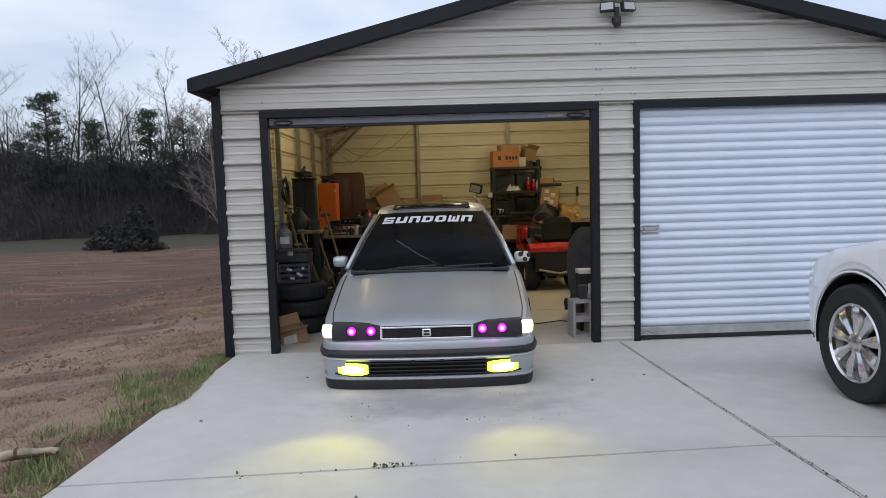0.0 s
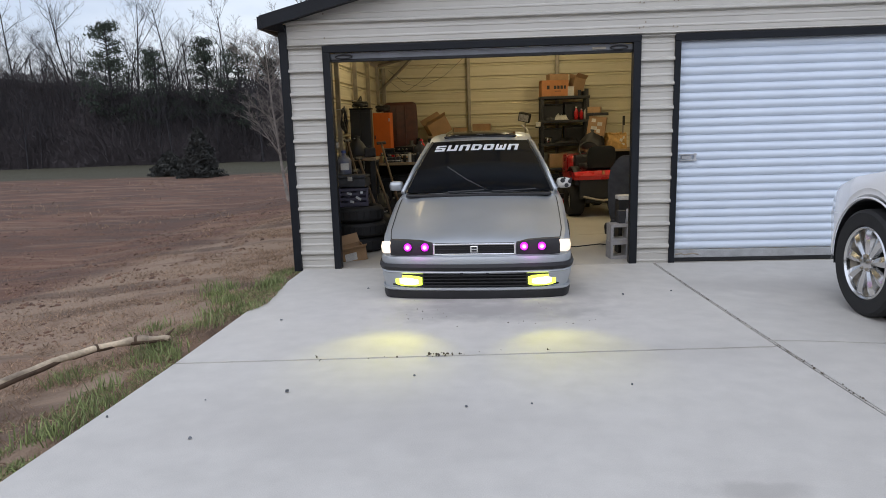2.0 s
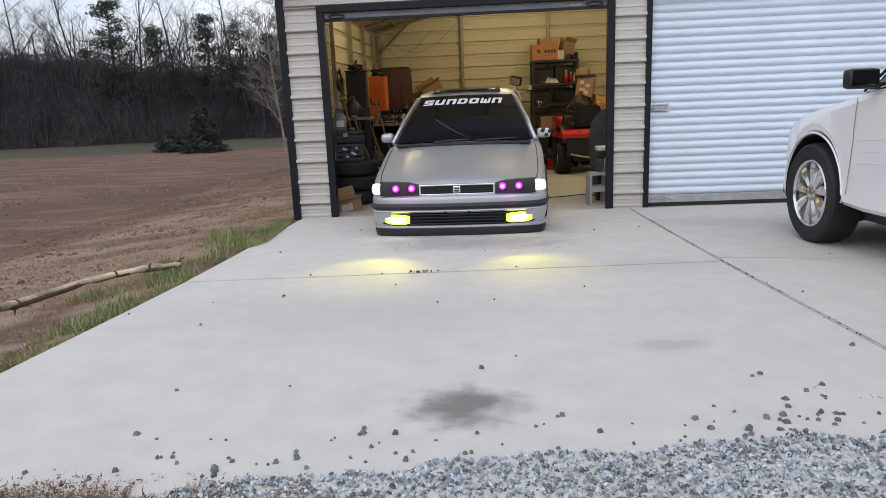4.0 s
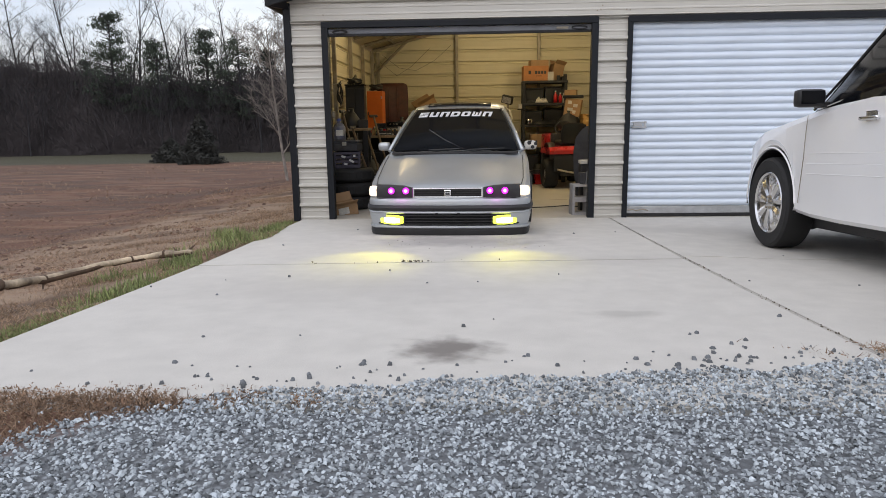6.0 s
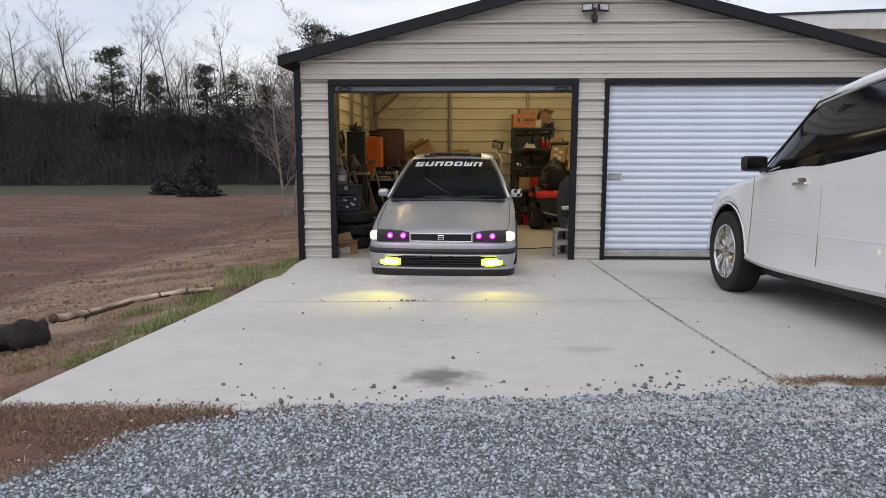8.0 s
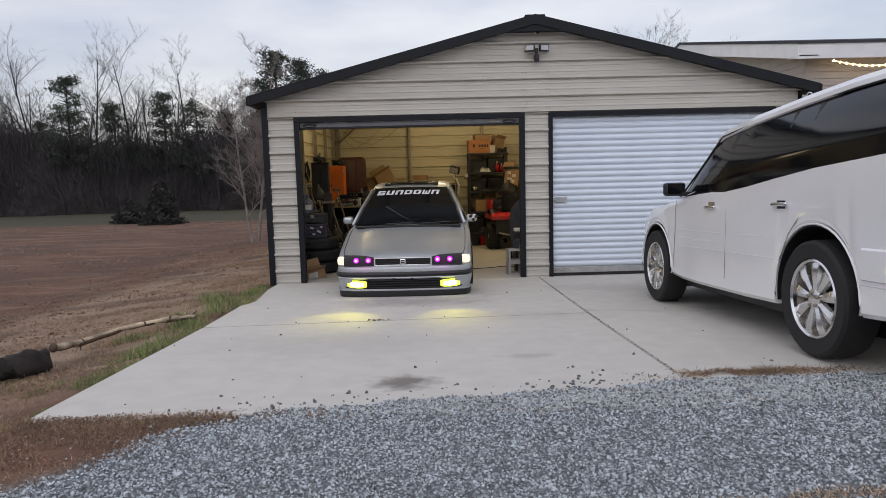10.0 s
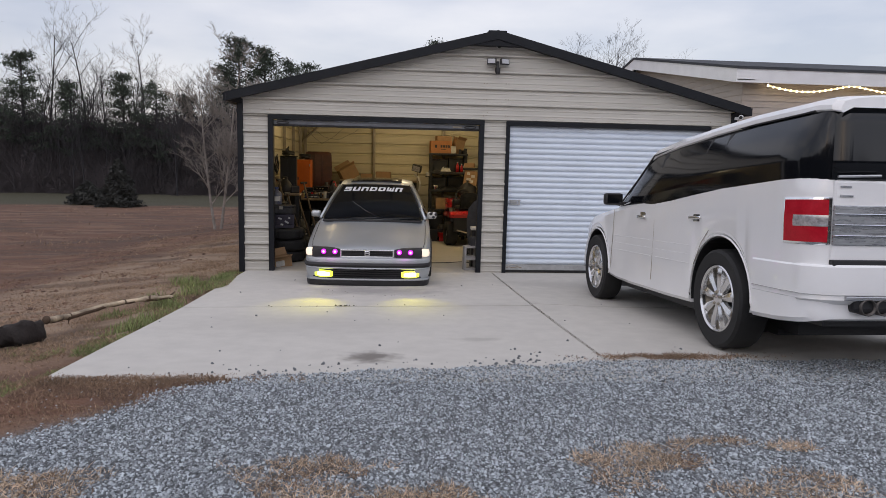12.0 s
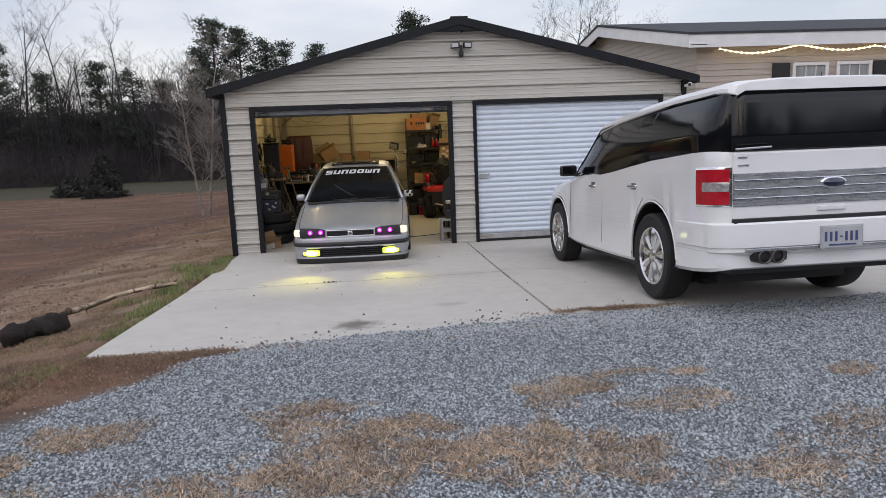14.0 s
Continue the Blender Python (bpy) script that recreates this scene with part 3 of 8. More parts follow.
part("ridge_cap", boxes((RIDGE_X - 0.14, RIDGE_X + 0.14, -0.17, 6.7, 3.665, 3.70), bevel=0.01), M["black_trim"], roof)
bm = bmesh.new()
grid(bm, [[(RIDGE_X + dx, y, roof_z(RIDGE_X) + dz) for dx, dz in ((-0.44, -0.165), (0.44, -0.165), (0.30, -0.10), (0, -0.035), (-0.30, -0.10))] for y in (-0.175, -0.050)], True)
vs = list(bm.verts)
bm.faces.new(vs[:5]), bm.faces.new(vs[5:])
part("ridge_plate", bm, M["black_trim"], roof, "flat black plate under the ridge")

# trims: corners and door surrounds
trim = thing("trim", label="black steel corner and door trim", category="trim", kind="structure")
part("corner_trim", boxes((-0.45, -0.367, -0.035, 0.12, -0.02, 2.60), bevel=0.006), M["black_trim"], trim)
part("corner_trim", boxes((7.237, 7.32, -0.035, 0.12, -0.02, 2.60), bevel=0.006), M["black_trim"], trim)
for x0, x1 in ((0.0, 0.078), (3.212, 3.29), (3.63, 3.69), (6.85, 6.91)):
    part("jamb_trim", boxes((x0, x1, -0.032, 0.07, 0.0, DOOR_H - 0.07), bevel=0.004), M["black_trim"], trim)
for x0, x1 in ((0.0, 3.29), (3.63, 6.91)):
    part("head_trim", boxes((x0, x1, -0.034, 0.07, DOOR_H - 0.068, DOOR_H), bevel=0.004), M["black_trim"], trim)

# closed roller door of ribbed slats
door = thing("door_1", label="closed white corrugated steel roller door", category="roller door", kind="structure")
slat_h, n_slat = 0.0872, 25
bm = bmesh.new()
prof = [(-0.5, 0.020), (-0.40, 0.017), (-0.28, 0.0), (-0.1, -0.007), (0.1, -0.007), (0.28, 0.0), (0.40, 0.017), (0.5, 0.020)]
rows = [[(x, o, z * slat_h) for x in (3.69, 6.85)] for z, o in prof]
rows += [[(x, o + 0.003, z * slat_h) for x in (3.69, 6.85)] for z, o in prof[::-1]]
grid(bm, rows + rows[:1])
bmesh.ops.remove_doubles(bm, verts=bm.verts, dist=1e-5)
first = None
for k in range(n_slat):
    z = 0.13 + slat_h * (k + 0.5)
    if z + slat_h / 2 > DOOR_H - 0.04:
        continue
    if first is None:
        first = part("slat", bm, M["roller"], door, smooth=True, at=pose(0, 0.035, z))
    else:
        link("slat", first.data, door).matrix_basis = pose(0, 0.035, z)
part("bottom_bar", boxes((3.69, 6.85, 0.022, 0.05, 0.045, 0.13), bevel=0.004), M["galv"], door, "grey steel bottom bar")
part("seal", boxes((3.69, 6.85, 0.015, 0.055, 0.005, 0.045), bevel=0.006), M["rubber"], door, "black rubber seal")
part("latch", boxes((3.72, 3.90, 0.005, 0.028, 1.085, 1.10), (3.72, 3.90, 0.005, 0.028, 1.145, 1.16), (3.74, 3.84, 0.0, 0.028, 1.105, 1.14), (3.87, 3.89, 0.0, 0.028, 1.08, 1.165), bevel=0.003), M["galv"], door, "galvanised slide latch")
part("head_slat", boxes((3.69, 6.85, 0.03, 0.05, 2.30, 2.32)), M["galv"], door)
bm = bmesh.new()
tube(bm, [(3.70, -0.02, 0.09), (3.76, -0.03, 0.10), (3.80, -0.02, 0.085), (3.88, -0.02, 0.10), (3.95, -0.01, 0.085)], 0.008, 6)
part("handle", bm, M["tube"], door, "wire pull handle")

# rolled-up door over the open bay
odoor = thing("door_2", label="rolled-up steel roller door with its bottom bar showing", category="roller door", kind="structure")
part("bottom_bar", boxes((0.078, 3.212, 0.02, 0.055, 2.240, 2.300), bevel=0.005), M["bar"], odoor, "dull grey steel bottom bar")
part("seal", boxes((0.078, 3.212, 0.018, 0.058, 2.210, 2.240), bevel=0.008), M["rubber"], odoor, "black rubber seal")
for x in (0.13, 2.98):
    bm = bmesh.new()
    pts = [(x + 0.09 + 0.09 * math.cos(a), 0.008, 2.262 + 0.018 * math.sin(a)) for a in (k * math.pi / 8 for k in range(17))]
    tube(bm, pts, 0.007, 6)
    part("handle", bm, M["black"], odoor, "dark oval pull handle")
part("slide_bolt", boxes((2.80, 2.94, 0.008, 0.022, 2.25, 2.275), bevel=0.003), M["tube"], odoor)
bm = bmesh.new()
lathe(bm, [(0.20, 0.08), (0.20, 3.2)], 28, pose(0, 0.42, 2.47, 0, 90, 0))
part("curtain_roll", bm, M["roller"], odoor, smooth=True)

# posts, purlins and trusses inside
frame_post = thing("post_frame", label="dull steel tube posts and trusses", category="frame", kind="structure")
for y in (0.72, 2.05, 3.45, 4.75, 5.95):
    part("post", boxes((-0.305, -0.245, y, y + 0.06, 0, 2.60), bevel=0.005), M["tube"], frame_post)
for x in (1.43, 3.14, 5.0):
    part("post", boxes((x, x + 0.06, 6.33, 6.39, 0, roof_z(x) - 0.02), bevel=0.005), M["tube"], frame_post)
part("post", boxes((-0.24, -0.17, 6.33, 6.39, 0, 2.6), bevel=0.005), M["tube"], frame_post)
for y in (1.55, 2.75, 3.95, 5.15, 6.25):
    bm = bmesh.new()
    for side in (-1, 1):
        xe = RIDGE_X + side * 3.72
        a, b = Vector((xe, y, roof_z(xe) - 0.06)), Vector((RIDGE_X, y, roof_z(RIDGE_X) - 0.06))
        tube(bm, [a, b], 0.033, 4)
        if y < 6:
            continue
        tube(bm, [(xe, y, 2.15), (RIDGE_X + side * 3.0, y, roof_z(RIDGE_X + side * 3.0) - 0.06)], 0.028, 4)
    part("rafter", bm, M["tube"], frame_post)
for side in (-1, 1):
    for q in (0.6, 1.5, 2.4, 3.3):
        x = RIDGE_X + side * q
        part("purlin", boxes((x - 0.03, x + 0.03, 0.1, 6.3, roof_z(x) - 0.045, roof_z(x) - 0.002)), M["tube"], frame_post)

# warm tube lights under the ridge
for x, y, watts in ((2.35, 4.3, 31), (0.5, 2.6, 7), (4.5, 2.2, 75)):
    t = thing("tube_light", (x, y, roof_z(x) - 0.16), 0, "warm white tube light hung from the trusses", "lamp", "garage tube lights")
    part("housing", boxes((-0.08, 0.08, -0.6, 0.6, 0.0, 0.05), bevel=0.01), M["white_paint"], t)
    bm = bmesh.new()
    tube(bm, [(0, -0.58, -0.025), (0, 0.58, -0.025)], 0.018, 10)
    part("lamp_tube", bm, glow("warm_tube", (1.0, 0.74, 0.36), 6.0), t)
    for k in (-0.5, 0.5):
        bm = bmesh.new()
        tube(bm, [(0, k, 0.05), (0, k, 0.14)], 0.004, 5)
        part("hanger", bm, M["galv"], t)
    lamp("tube_glow", "POINT", (x, y, roof_z(x) - 0.30), watts, (1.0, 0.86, 0.55), 0.30)

# floodlight and camera on the gable
M["plate"] = mat("pressed_plate", (0.46, 0.47, 0.49), 0.4, 0.0, 9, 0.1, 60, 0.1)
fl = thing("floodlight", (3.46, -0.03, 3.17), 0, "black twin-head floodlight on the gable", "lamp")
part("mount", boxes((-0.035, 0.035, -0.07, 0.02, -0.07, 0.0), bevel=0.008), M["black"], fl)
bm = bmesh.new()
lathe(bm, [(0.001, -0.10), (0.03, -0.10), (0.036, -0.06), (0.03, -0.03)], 14, pose(0, -0.05, 0.0))
part("sensor", bm, M["black"], fl)
part("arm", boxes((-0.02, 0.02, -0.06, -0.02, 0.0, 0.09), bevel=0.005), M["black"], fl)
for s in (-1, 1):
    m = pose(s * 0.10, -0.07, 0.085, -8, 0, s * 18)
    h = part("head", boxes((-0.07, 0.07, -0.02, 0.03, -0.045, 0.045), bevel=0.008), M["black"], fl, at=m)
    part("lens", boxes((-0.056, 0.056, -0.0245, -0.019, -0.033, 0.033)), M["plate"], h, "pale lens in a black frame")
cm = thing("security_camera", (3.46, -0.03, 3.50), 0, "small white dome camera under the ridge", "camera")
bm = bmesh.new()
lathe(bm, [(0.0001, 0.03), (0.045, 0.03), (0.045, 0.0), (0.03, -0.03), (0.0001, -0.045)], 16, pose(0, -0.03, 0, 20))
part("dome", bm, M["white_paint"], cm, smooth=True)
bm = bmesh.new()
lathe(bm, [(0.0001, -0.01), (0.028, -0.01), (0.028, 0.02)], 14, pose(0.01, -0.07, -0.02, 75))
part("lens", bm, M["black"], cm, "black lens")
cm = thing("security_camera", (7.30, -0.06, 2.52), 0, "white bullet camera on a bracket at the corner", "camera")
part("bracket", boxes((-0.03, 0.03, 0.0, 0.08, -0.03, 0.05), bevel=0.006), M["white_paint"], cm)
bm = bmesh.new()
tube(bm, [(0.0, -0.12, 0.0), (0.08, 0.02, 0.03)], 0.036, 14)
part("body", bm, M["white_paint"], cm, smooth=True)
bm = bmesh.new()
tube(bm, [(-0.004, -0.128, -0.002), (0.001, -0.119, 0.0)], 0.026, 14)
part("lens", bm, M["black"], cm, "black lens")


# ---- cars ----
M["clear_lens"] = mat("clear_lens", (0.62, 0.60, 0.61), 0.12, 0.4, 30, 0.3, 80, 0.0, coat=1.0)
M["red_lens"] = mat("red_lens", (0.50, 0.014, 0.028), 0.12, 0.0, 20, 0.1, 80, 0.0, coat=1.0)
M["sooty"] = mat("sooty_steel", (0.10, 0.09, 0.085), 0.45, 0.6, 9, 0.2, 60, 0.05)
M["badge_blue"] = mat("badge_blue", (0.012, 0.02, 0.06), 0.15, 0.0, 20, 0.1, 80, 0.0, coat=1.0)


def soft_body(name, rows, material, parent, angle=32, caps=True):
    bm = bmesh.new()
    grid(bm, rows, True)
    n = len(rows[0])
    vs = list(bm.verts)
    if caps:
        bm.faces.new(vs[:n])
        bm.faces.new(vs[-n:])
    ob = part(name, bm, material, parent, smooth=True)
    ob.data.set_sharp_from_angle(angle=radians(angle))
    return ob


def ring(half):
    """A closed section from its right half, top centre first, bottom last."""
    return half + [(-x, y, z) for x, y, z in half[::-1] if abs(x) > 1e-6]


def sheet(bm, rows, thick, inward):
    """A curved pane with thickness: rows of points, pushed by the vector inward."""
    a = grid(bm, rows)
    b = grid(bm, [[tuple(Vector(p) + Vector(inward) * thick) for p in r] for r in rows])
    border = [(a[0], b[0]), (a[-1], b[-1]), ([r[0] for r in a], [r[0] for r in b]), ([r[-1] for r in a], [r[-1] for r in b])]
    for p, q in border:
        for k in range(len(p) - 1):
            bm.faces.new((p[k], p[k + 1], q[k + 1], q[k]))
    return bm


def arch_cutter(x, y, z, r, depth):
    bm = bmesh.new()
    lathe(bm, [(r, -depth), (r, depth)], 40, pose(x, y, z, 0, 90, 0))
    return part("cutter", bm, M["black"])


def wheel(parent, x, y, r, w, rim_r, spokes, side, rim_mat, twin=True, lift=0.0):
    """A tyre and a spoked rim; side: -1 where its face looks to -x."""
    hub = new("wheel")
    hub.parent = parent
    hub.matrix_basis = pose(x, y, r + lift, 0, 90 * side, 0)
    bm = bmesh.new()
    h = w / 2
    lathe(bm, [(rim_r, -h * 0.8), (r * 0.93, -h), (r * 0.985, -h * 0.85), (r, -h * 0.55), (r, h * 0.55), (r * 0.985, h * 0.85), (r * 0.93, h), (rim_r + 0.012, h * 0.93), (rim_r, h * 0.8)], 56, closed=True)
    tyre = part("tyre", bm, M["rubber"], hub, "black tyre", smooth=True)
    tyre.data.set_sharp_from_angle(angle=radians(40))
    bm = bmesh.new()
    lathe(bm, [(rim_r + 0.004, h * 0.6), (rim_r - 0.016, h * 0.62), (rim_r - 0.016, -h * 0.85), (rim_r + 0.004, -h * 0.85)], 48, closed=True)
    part("barrel", bm, M["tube"], hub, "shadowed inner barrel", smooth=True)
    bm = bmesh.new()
    lathe(bm, [(rim_r + 0.004, h * 0.88), (rim_r - 0.006, h * 0.95), (rim_r - 0.018, h * 0.84), (rim_r - 0.020, h * 0.64), (rim_r + 0.004, h * 0.64)], 48, closed=True)
    for k in range(spokes):
        a = 2 * math.pi * k / spokes
        q = pose(0, 0, 0, 0, 0, math.degrees(a))
        z1, z0 = h * 0.86, h * 0.45
        if twin:
            pts = [(rim_r * 0.18, rim_r * 0.075, -0.004), (rim_r * 0.38, rim_r * 0.105, 0.0), (rim_r * 0.66, rim_r * 0.165, 0.004), (rim_r * 0.86, rim_r * 0.185, 0.0), (rim_r - 0.012, rim_r * 0.15, -0.012)]
        else:
            pts = [(rim_r * 0.2, rim_r * 0.10, 0.0), (rim_r * 0.6, rim_r * 0.095, 0.0), (rim_r - 0.015, rim_r * 0.135, 0.0)]
        rows = [[(d, -ww, z0), (d, -ww * 0.82, z1 - 0.014 + e), (d, 0, z1 + e), (d, ww * 0.82, z1 - 0.014 + e), (d, ww, z0)] for d, ww, e in pts]
        vs = grid(bm, rows, True)
        bmesh.ops.transform(bm, matrix=q, verts=[v for rr in vs for v in rr])
    lathe(bm, [(0.0001, h * 0.92), (rim_r * 0.16, h * 0.9), (rim_r * 0.26, h * 0.80), (rim_r * 0.28, h * 0.40)], 24)
    part("rim", bm, rim_mat, hub, "bright alloy rim", smooth=True).data.set_sharp_from_angle(angle=radians(35))
    bm = bmesh.new()
    lathe(bm, [(0.0001, -h * 0.1), (rim_r * 0.72, -h * 0.1), (rim_r * 0.72, h * 0.02), (0.0001, h * 0.02)], 32)
    part("brake_disc", bm, M["black"], hub)
    for k in range(5):
        a = 2 * math.pi * k / 5
        bm = bmesh.new()
        lathe(bm, [(0.0001, h * 0.96), (0.011, h * 0.95), (0.012, h * 0.84)], 8, Matrix.Translation((rim_r * 0.19 * math.cos(a), rim_r * 0.19 * math.sin(a), 0)))
        part("wheel_nut", bm, M["tube"], hub)
    return hub


def sedan():
    """The silver saloon: nose at local y = 0, tail at +y, wheels on local z = 0."""
    car = thing("sedan", (1.552, -1.635, 0.05), -2.2, "worn silver saloon with lit violet headlights and yellow fog lamps", "car")
    # lower body: y, hood or belt height, half width, height of the sill
    table = [(0.085, 0.480, 0.745, 0.20), (0.11, 0.497, 0.772, 0.15), (0.20, 0.530, 0.818, 0.14), (0.40, 0.582, 0.848, 0.13), (0.75, 0.668, 0.858, 0.12), (1.05, 0.738, 0.862, 0.12),
             (1.25, 0.788, 0.858, 0.12), (1.6, 0.815, 0.855, 0.12), (2.4, 0.835, 0.855, 0.12), (3.3, 0.85, 0.845, 0.13), (3.7, 0.86, 0.83, 0.15), (4.3, 0.83, 0.79, 0.18), (4.55, 0.77, 0.75, 0.22), (4.6, 0.68, 0.72, 0.26)]
    ys = sorted({r[0] for r in table} | set(np.arange(0.2, 4.5, 0.12).round(3)))
    rows = []
    for y in ys:
        t, w, b = lerp_table(table, y)
        mid = b + (t - b) * 0.5
        rows.append(ring([(0, y, t + 0.012), (w * 0.3, y, t + 0.010), (w * 0.6, y, t + 0.004), (w * 0.665, y, t + 0.004), (w * 0.70, y, t - 0.004), (w * 0.86, y, t - 0.014), (w * 0.945, y, t - 0.034), (w * 0.985, y, t - 0.075),
                          (w * 1.0, y, mid + 0.05), (w * 0.998, y, mid - 0.05), (w * 0.985, y, b + 0.06), (w * 0.96, y, b), (0, y, b)]))
    body = soft_body("body", rows, M["silver"], car, 28)
    cut(body, [arch_cutter(x, y, 0.29, 0.315, 0.2) for y in (0.93, 3.62) for x in (-0.8, 0.8)])
    body.data.set_sharp_from_angle(angle=radians(28))
    tagged(body, "worn silver paint with faded hood")
    for y in (0.93, 3.62):
        for s in (-1, 1):
            bm = bmesh.new()
            lathe(bm, [(0.312, -0.12), (0.312, 0.11), (0.30, 0.11), (0.30, -0.12)], 40, pose(s * 0.70, y, 0.29, 0, 90, 0), closed=True)
            part("wheel_well", bm, M["black"], car)
    # hood creases and shut line
    for s in (-1, 1):
        bm = bmesh.new()
        pts = []
        for y in np.arange(0.16, 1.24, 0.08):
            t, w, b = lerp_table(table, y)
            pts.append((s * w * (0.905), y, t - 0.022))
        tube(bm, pts, 0.0045, 5)
        part("hood_gap", bm, M["black"], car)
    # bumper: upper painted shelf, rubber strip, painted face, dark lip
    bend = [(-0.854, 0.60), (-0.854, 0.45), (-0.849, 0.30), (-0.835, 0.205), (-0.808, 0.130), (-0.760, 0.078), (-0.635, 0.041), (-0.50, 0.025), (-0.26, 0.007), (0.0, 0.0)]
    bend += [(-x, y) for x, y in bend[-2::-1]]

    def wrap(name, prof, material, label, inset=0.0, points=None):
        """A bar bent round the nose: prof gives (set back, height) points of its closed section."""
        path = points or bend
        rows = []
        for k, (x, y) in enumerate(path):
            a, b = Vector(path[max(k - 1, 0)]), Vector(path[min(k + 1, len(path) - 1)])
            d = (b - a).normalized()
            n = Vector((-d.y, d.x))
            rows.append([(x + n.x * (o + inset), y + n.y * (o + inset), z) for o, z in prof])
        return tagged(soft_body(name, rows, material, car, 32), label)
    wrap("bumper", [(0.14, 0.402), (0.04, 0.396), (0.012, 0.378), (0.004, 0.350), (0.006, 0.312), (0.05, 0.305), (0.14, 0.312)], M["silver"], "silver bumper shelf")
    wrap("bumper_strip", [(0.05, 0.320), (-0.008, 0.318), (-0.018, 0.292), (-0.010, 0.264), (0.05, 0.260)], M["black"], "black rubber bumper strip")
    wrap("front_lip", [(0.12, 0.090), (0.018, 0.086), (0.014, 0.050), (0.022, 0.010), (0.16, 0.014)], M["black"], "dark lower lip", 0.0, bend[1:-1])
    wrap("valance", [(0.08, 0.264), (0.006, 0.264), (-0.004, 0.246), (0.012, 0.230), (0.08, 0.227)], M["silver"], "silver bumper face")
    wrap("lower_valance", [(0.10, 0.112), (0.010, 0.108), (0.008, 0.090), (0.030, 0.070), (0.13, 0.076)], M["silver"], "silver lower bumper edge", 0.0, bend[2:-2])
    side = bend[1:7]
    wrap("bumper_side", [(0.05, 0.24), (0.004, 0.24), (0.004, 0.20), (0.030, 0.098), (0.07, 0.090)], M["silver"], "silver bumper side", 0.002, side)
    wrap("bumper_side", [(0.05, 0.24), (0.004, 0.24), (0.004, 0.20), (0.030, 0.098), (0.07, 0.090)], M["silver"], "silver bumper side", 0.002, [(-x, y) for x, y in side[::-1]])
    # lower intake with louvres, fog lamps
    yellow = glow("yellow_lens", (0.80, 1.0, 0.08), 1.7)
    part("intake", boxes((-0.60, 0.60, 0.07, 0.12, 0.09, 0.24)), M["black"], car)
    for k in range(4):
        part("louvre", boxes((-0.450, 0.450, 0.022, 0.055, 0.120 + k * 0.029, 0.131 + k * 0.029), bevel=0.003), M["black"], car)
    for s in (-1, 1):
        rows = []
        for x, y, z0, z1 in ((0.440, 0.040, 0.116, 0.228), (0.55, 0.050, 0.114, 0.230), (0.66, 0.068, 0.118, 0.232), (0.722, 0.090, 0.124, 0.232)):
            rows.append([(s * x, y, z0), (s * x, y, z1), (s * x, y + 0.06, z1), (s * x, y + 0.06, z0)])
        fog = tagged(soft_body("fog_lamp", rows, M["black"], car, 40), "yellow lit fog lamp")
        rows = []
        for x, y, z0, z1 in ((0.456, 0.034, 0.134, 0.200), (0.50, 0.036, 0.122, 0.210), (0.58, 0.044, 0.121, 0.216), (0.65, 0.058, 0.126, 0.216), (0.694, 0.073, 0.138, 0.208)):
            rows.append([(s * x, y, z0), (s * x, y - 0.006, (z0 + z1) / 2), (s * x, y, z1), (s * x, y + 0.03, z1), (s * x, y + 0.03, z0)])
        tagged(soft_body("lens", rows, yellow, fog, 40), "glowing yellow lens")
        rows = []
        for x, y, z0, z1 in ((0.49, 0.030, 0.144, 0.180), (0.55, 0.034, 0.134, 0.192), (0.61, 0.042, 0.136, 0.196), (0.655, 0.053, 0.146, 0.190)):
            rows.append([(s * x, y, z0), (s * x, y - 0.004, (z0 + z1) / 2), (s * x, y, z1), (s * x, y + 0.02, z1), (s * x, y + 0.02, z0)])
        soft_body("bulb", rows, glow("pale_yellow_core", (1.0, 1.0, 0.55), 3.0), fog, 40)
    # grille
    g = part("grille", boxes((-0.355, 0.355, 0.04, 0.058, 0.478, 0.492), (-0.355, 0.355, 0.04, 0.058, 0.392, 0.405), (-0.355, -0.338, 0.04, 0.058, 0.395, 0.49), (0.338, 0.355, 0.04, 0.058, 0.395, 0.49), bevel=0.004), M["chrome"], car, "chrome grille surround")
    part("grille_mesh", boxes((-0.34, 0.34, 0.06, 0.09, 0.395, 0.49)), M["black"], g)
    for k in range(3):
        part("grille_bar", boxes((-0.338, 0.338, 0.048, 0.062, 0.416 + k * 0.022, 0.421 + k * 0.022)), M["black"], g)
    part("emblem", boxes((-0.036, 0.036, 0.030, 0.046, 0.412, 0.474), bevel=0.010), M["chrome"], g, "plain chrome badge")
    part("emblem_inset", boxes((-0.022, 0.022, 0.026, 0.036, 0.424, 0.440), (-0.022, 0.022, 0.026, 0.036, 0.448, 0.464), bevel=0.003), M["black"], g)
    # headlamps: black housing with two violet projectors, bright corner lamp
    violet = glow("violet_lens", (0.60, 0.02, 0.72), 1.3)
    mid_violet = glow("violet_mid", (0.9, 0.10, 1.0), 2.0)
    core_violet = glow("violet_core", (1.0, 0.48, 1.0), 1.9)
    white_lens = glow("warm_white_lens", (1.0, 0.86, 0.68), 0.62)
    for s in (-1, 1):
        bm = bmesh.new()
        rows = []
        for x, y, zt in ((0.36, 0.050, 0.494), (0.46, 0.052, 0.512), (0.58, 0.058, 0.520), (0.730, 0.070, 0.524)):
            rows.append([(s * x, y, 0.392), (s * x, y - 0.004, zt - 0.05), (s * x, y + 0.012, zt), (s * x, y + 0.08, zt), (s * x, y + 0.08, 0.392)])
        hl = soft_body("headlight", rows, M["black"], car, 40)
        tagged(hl, "black headlight housing with violet projectors")
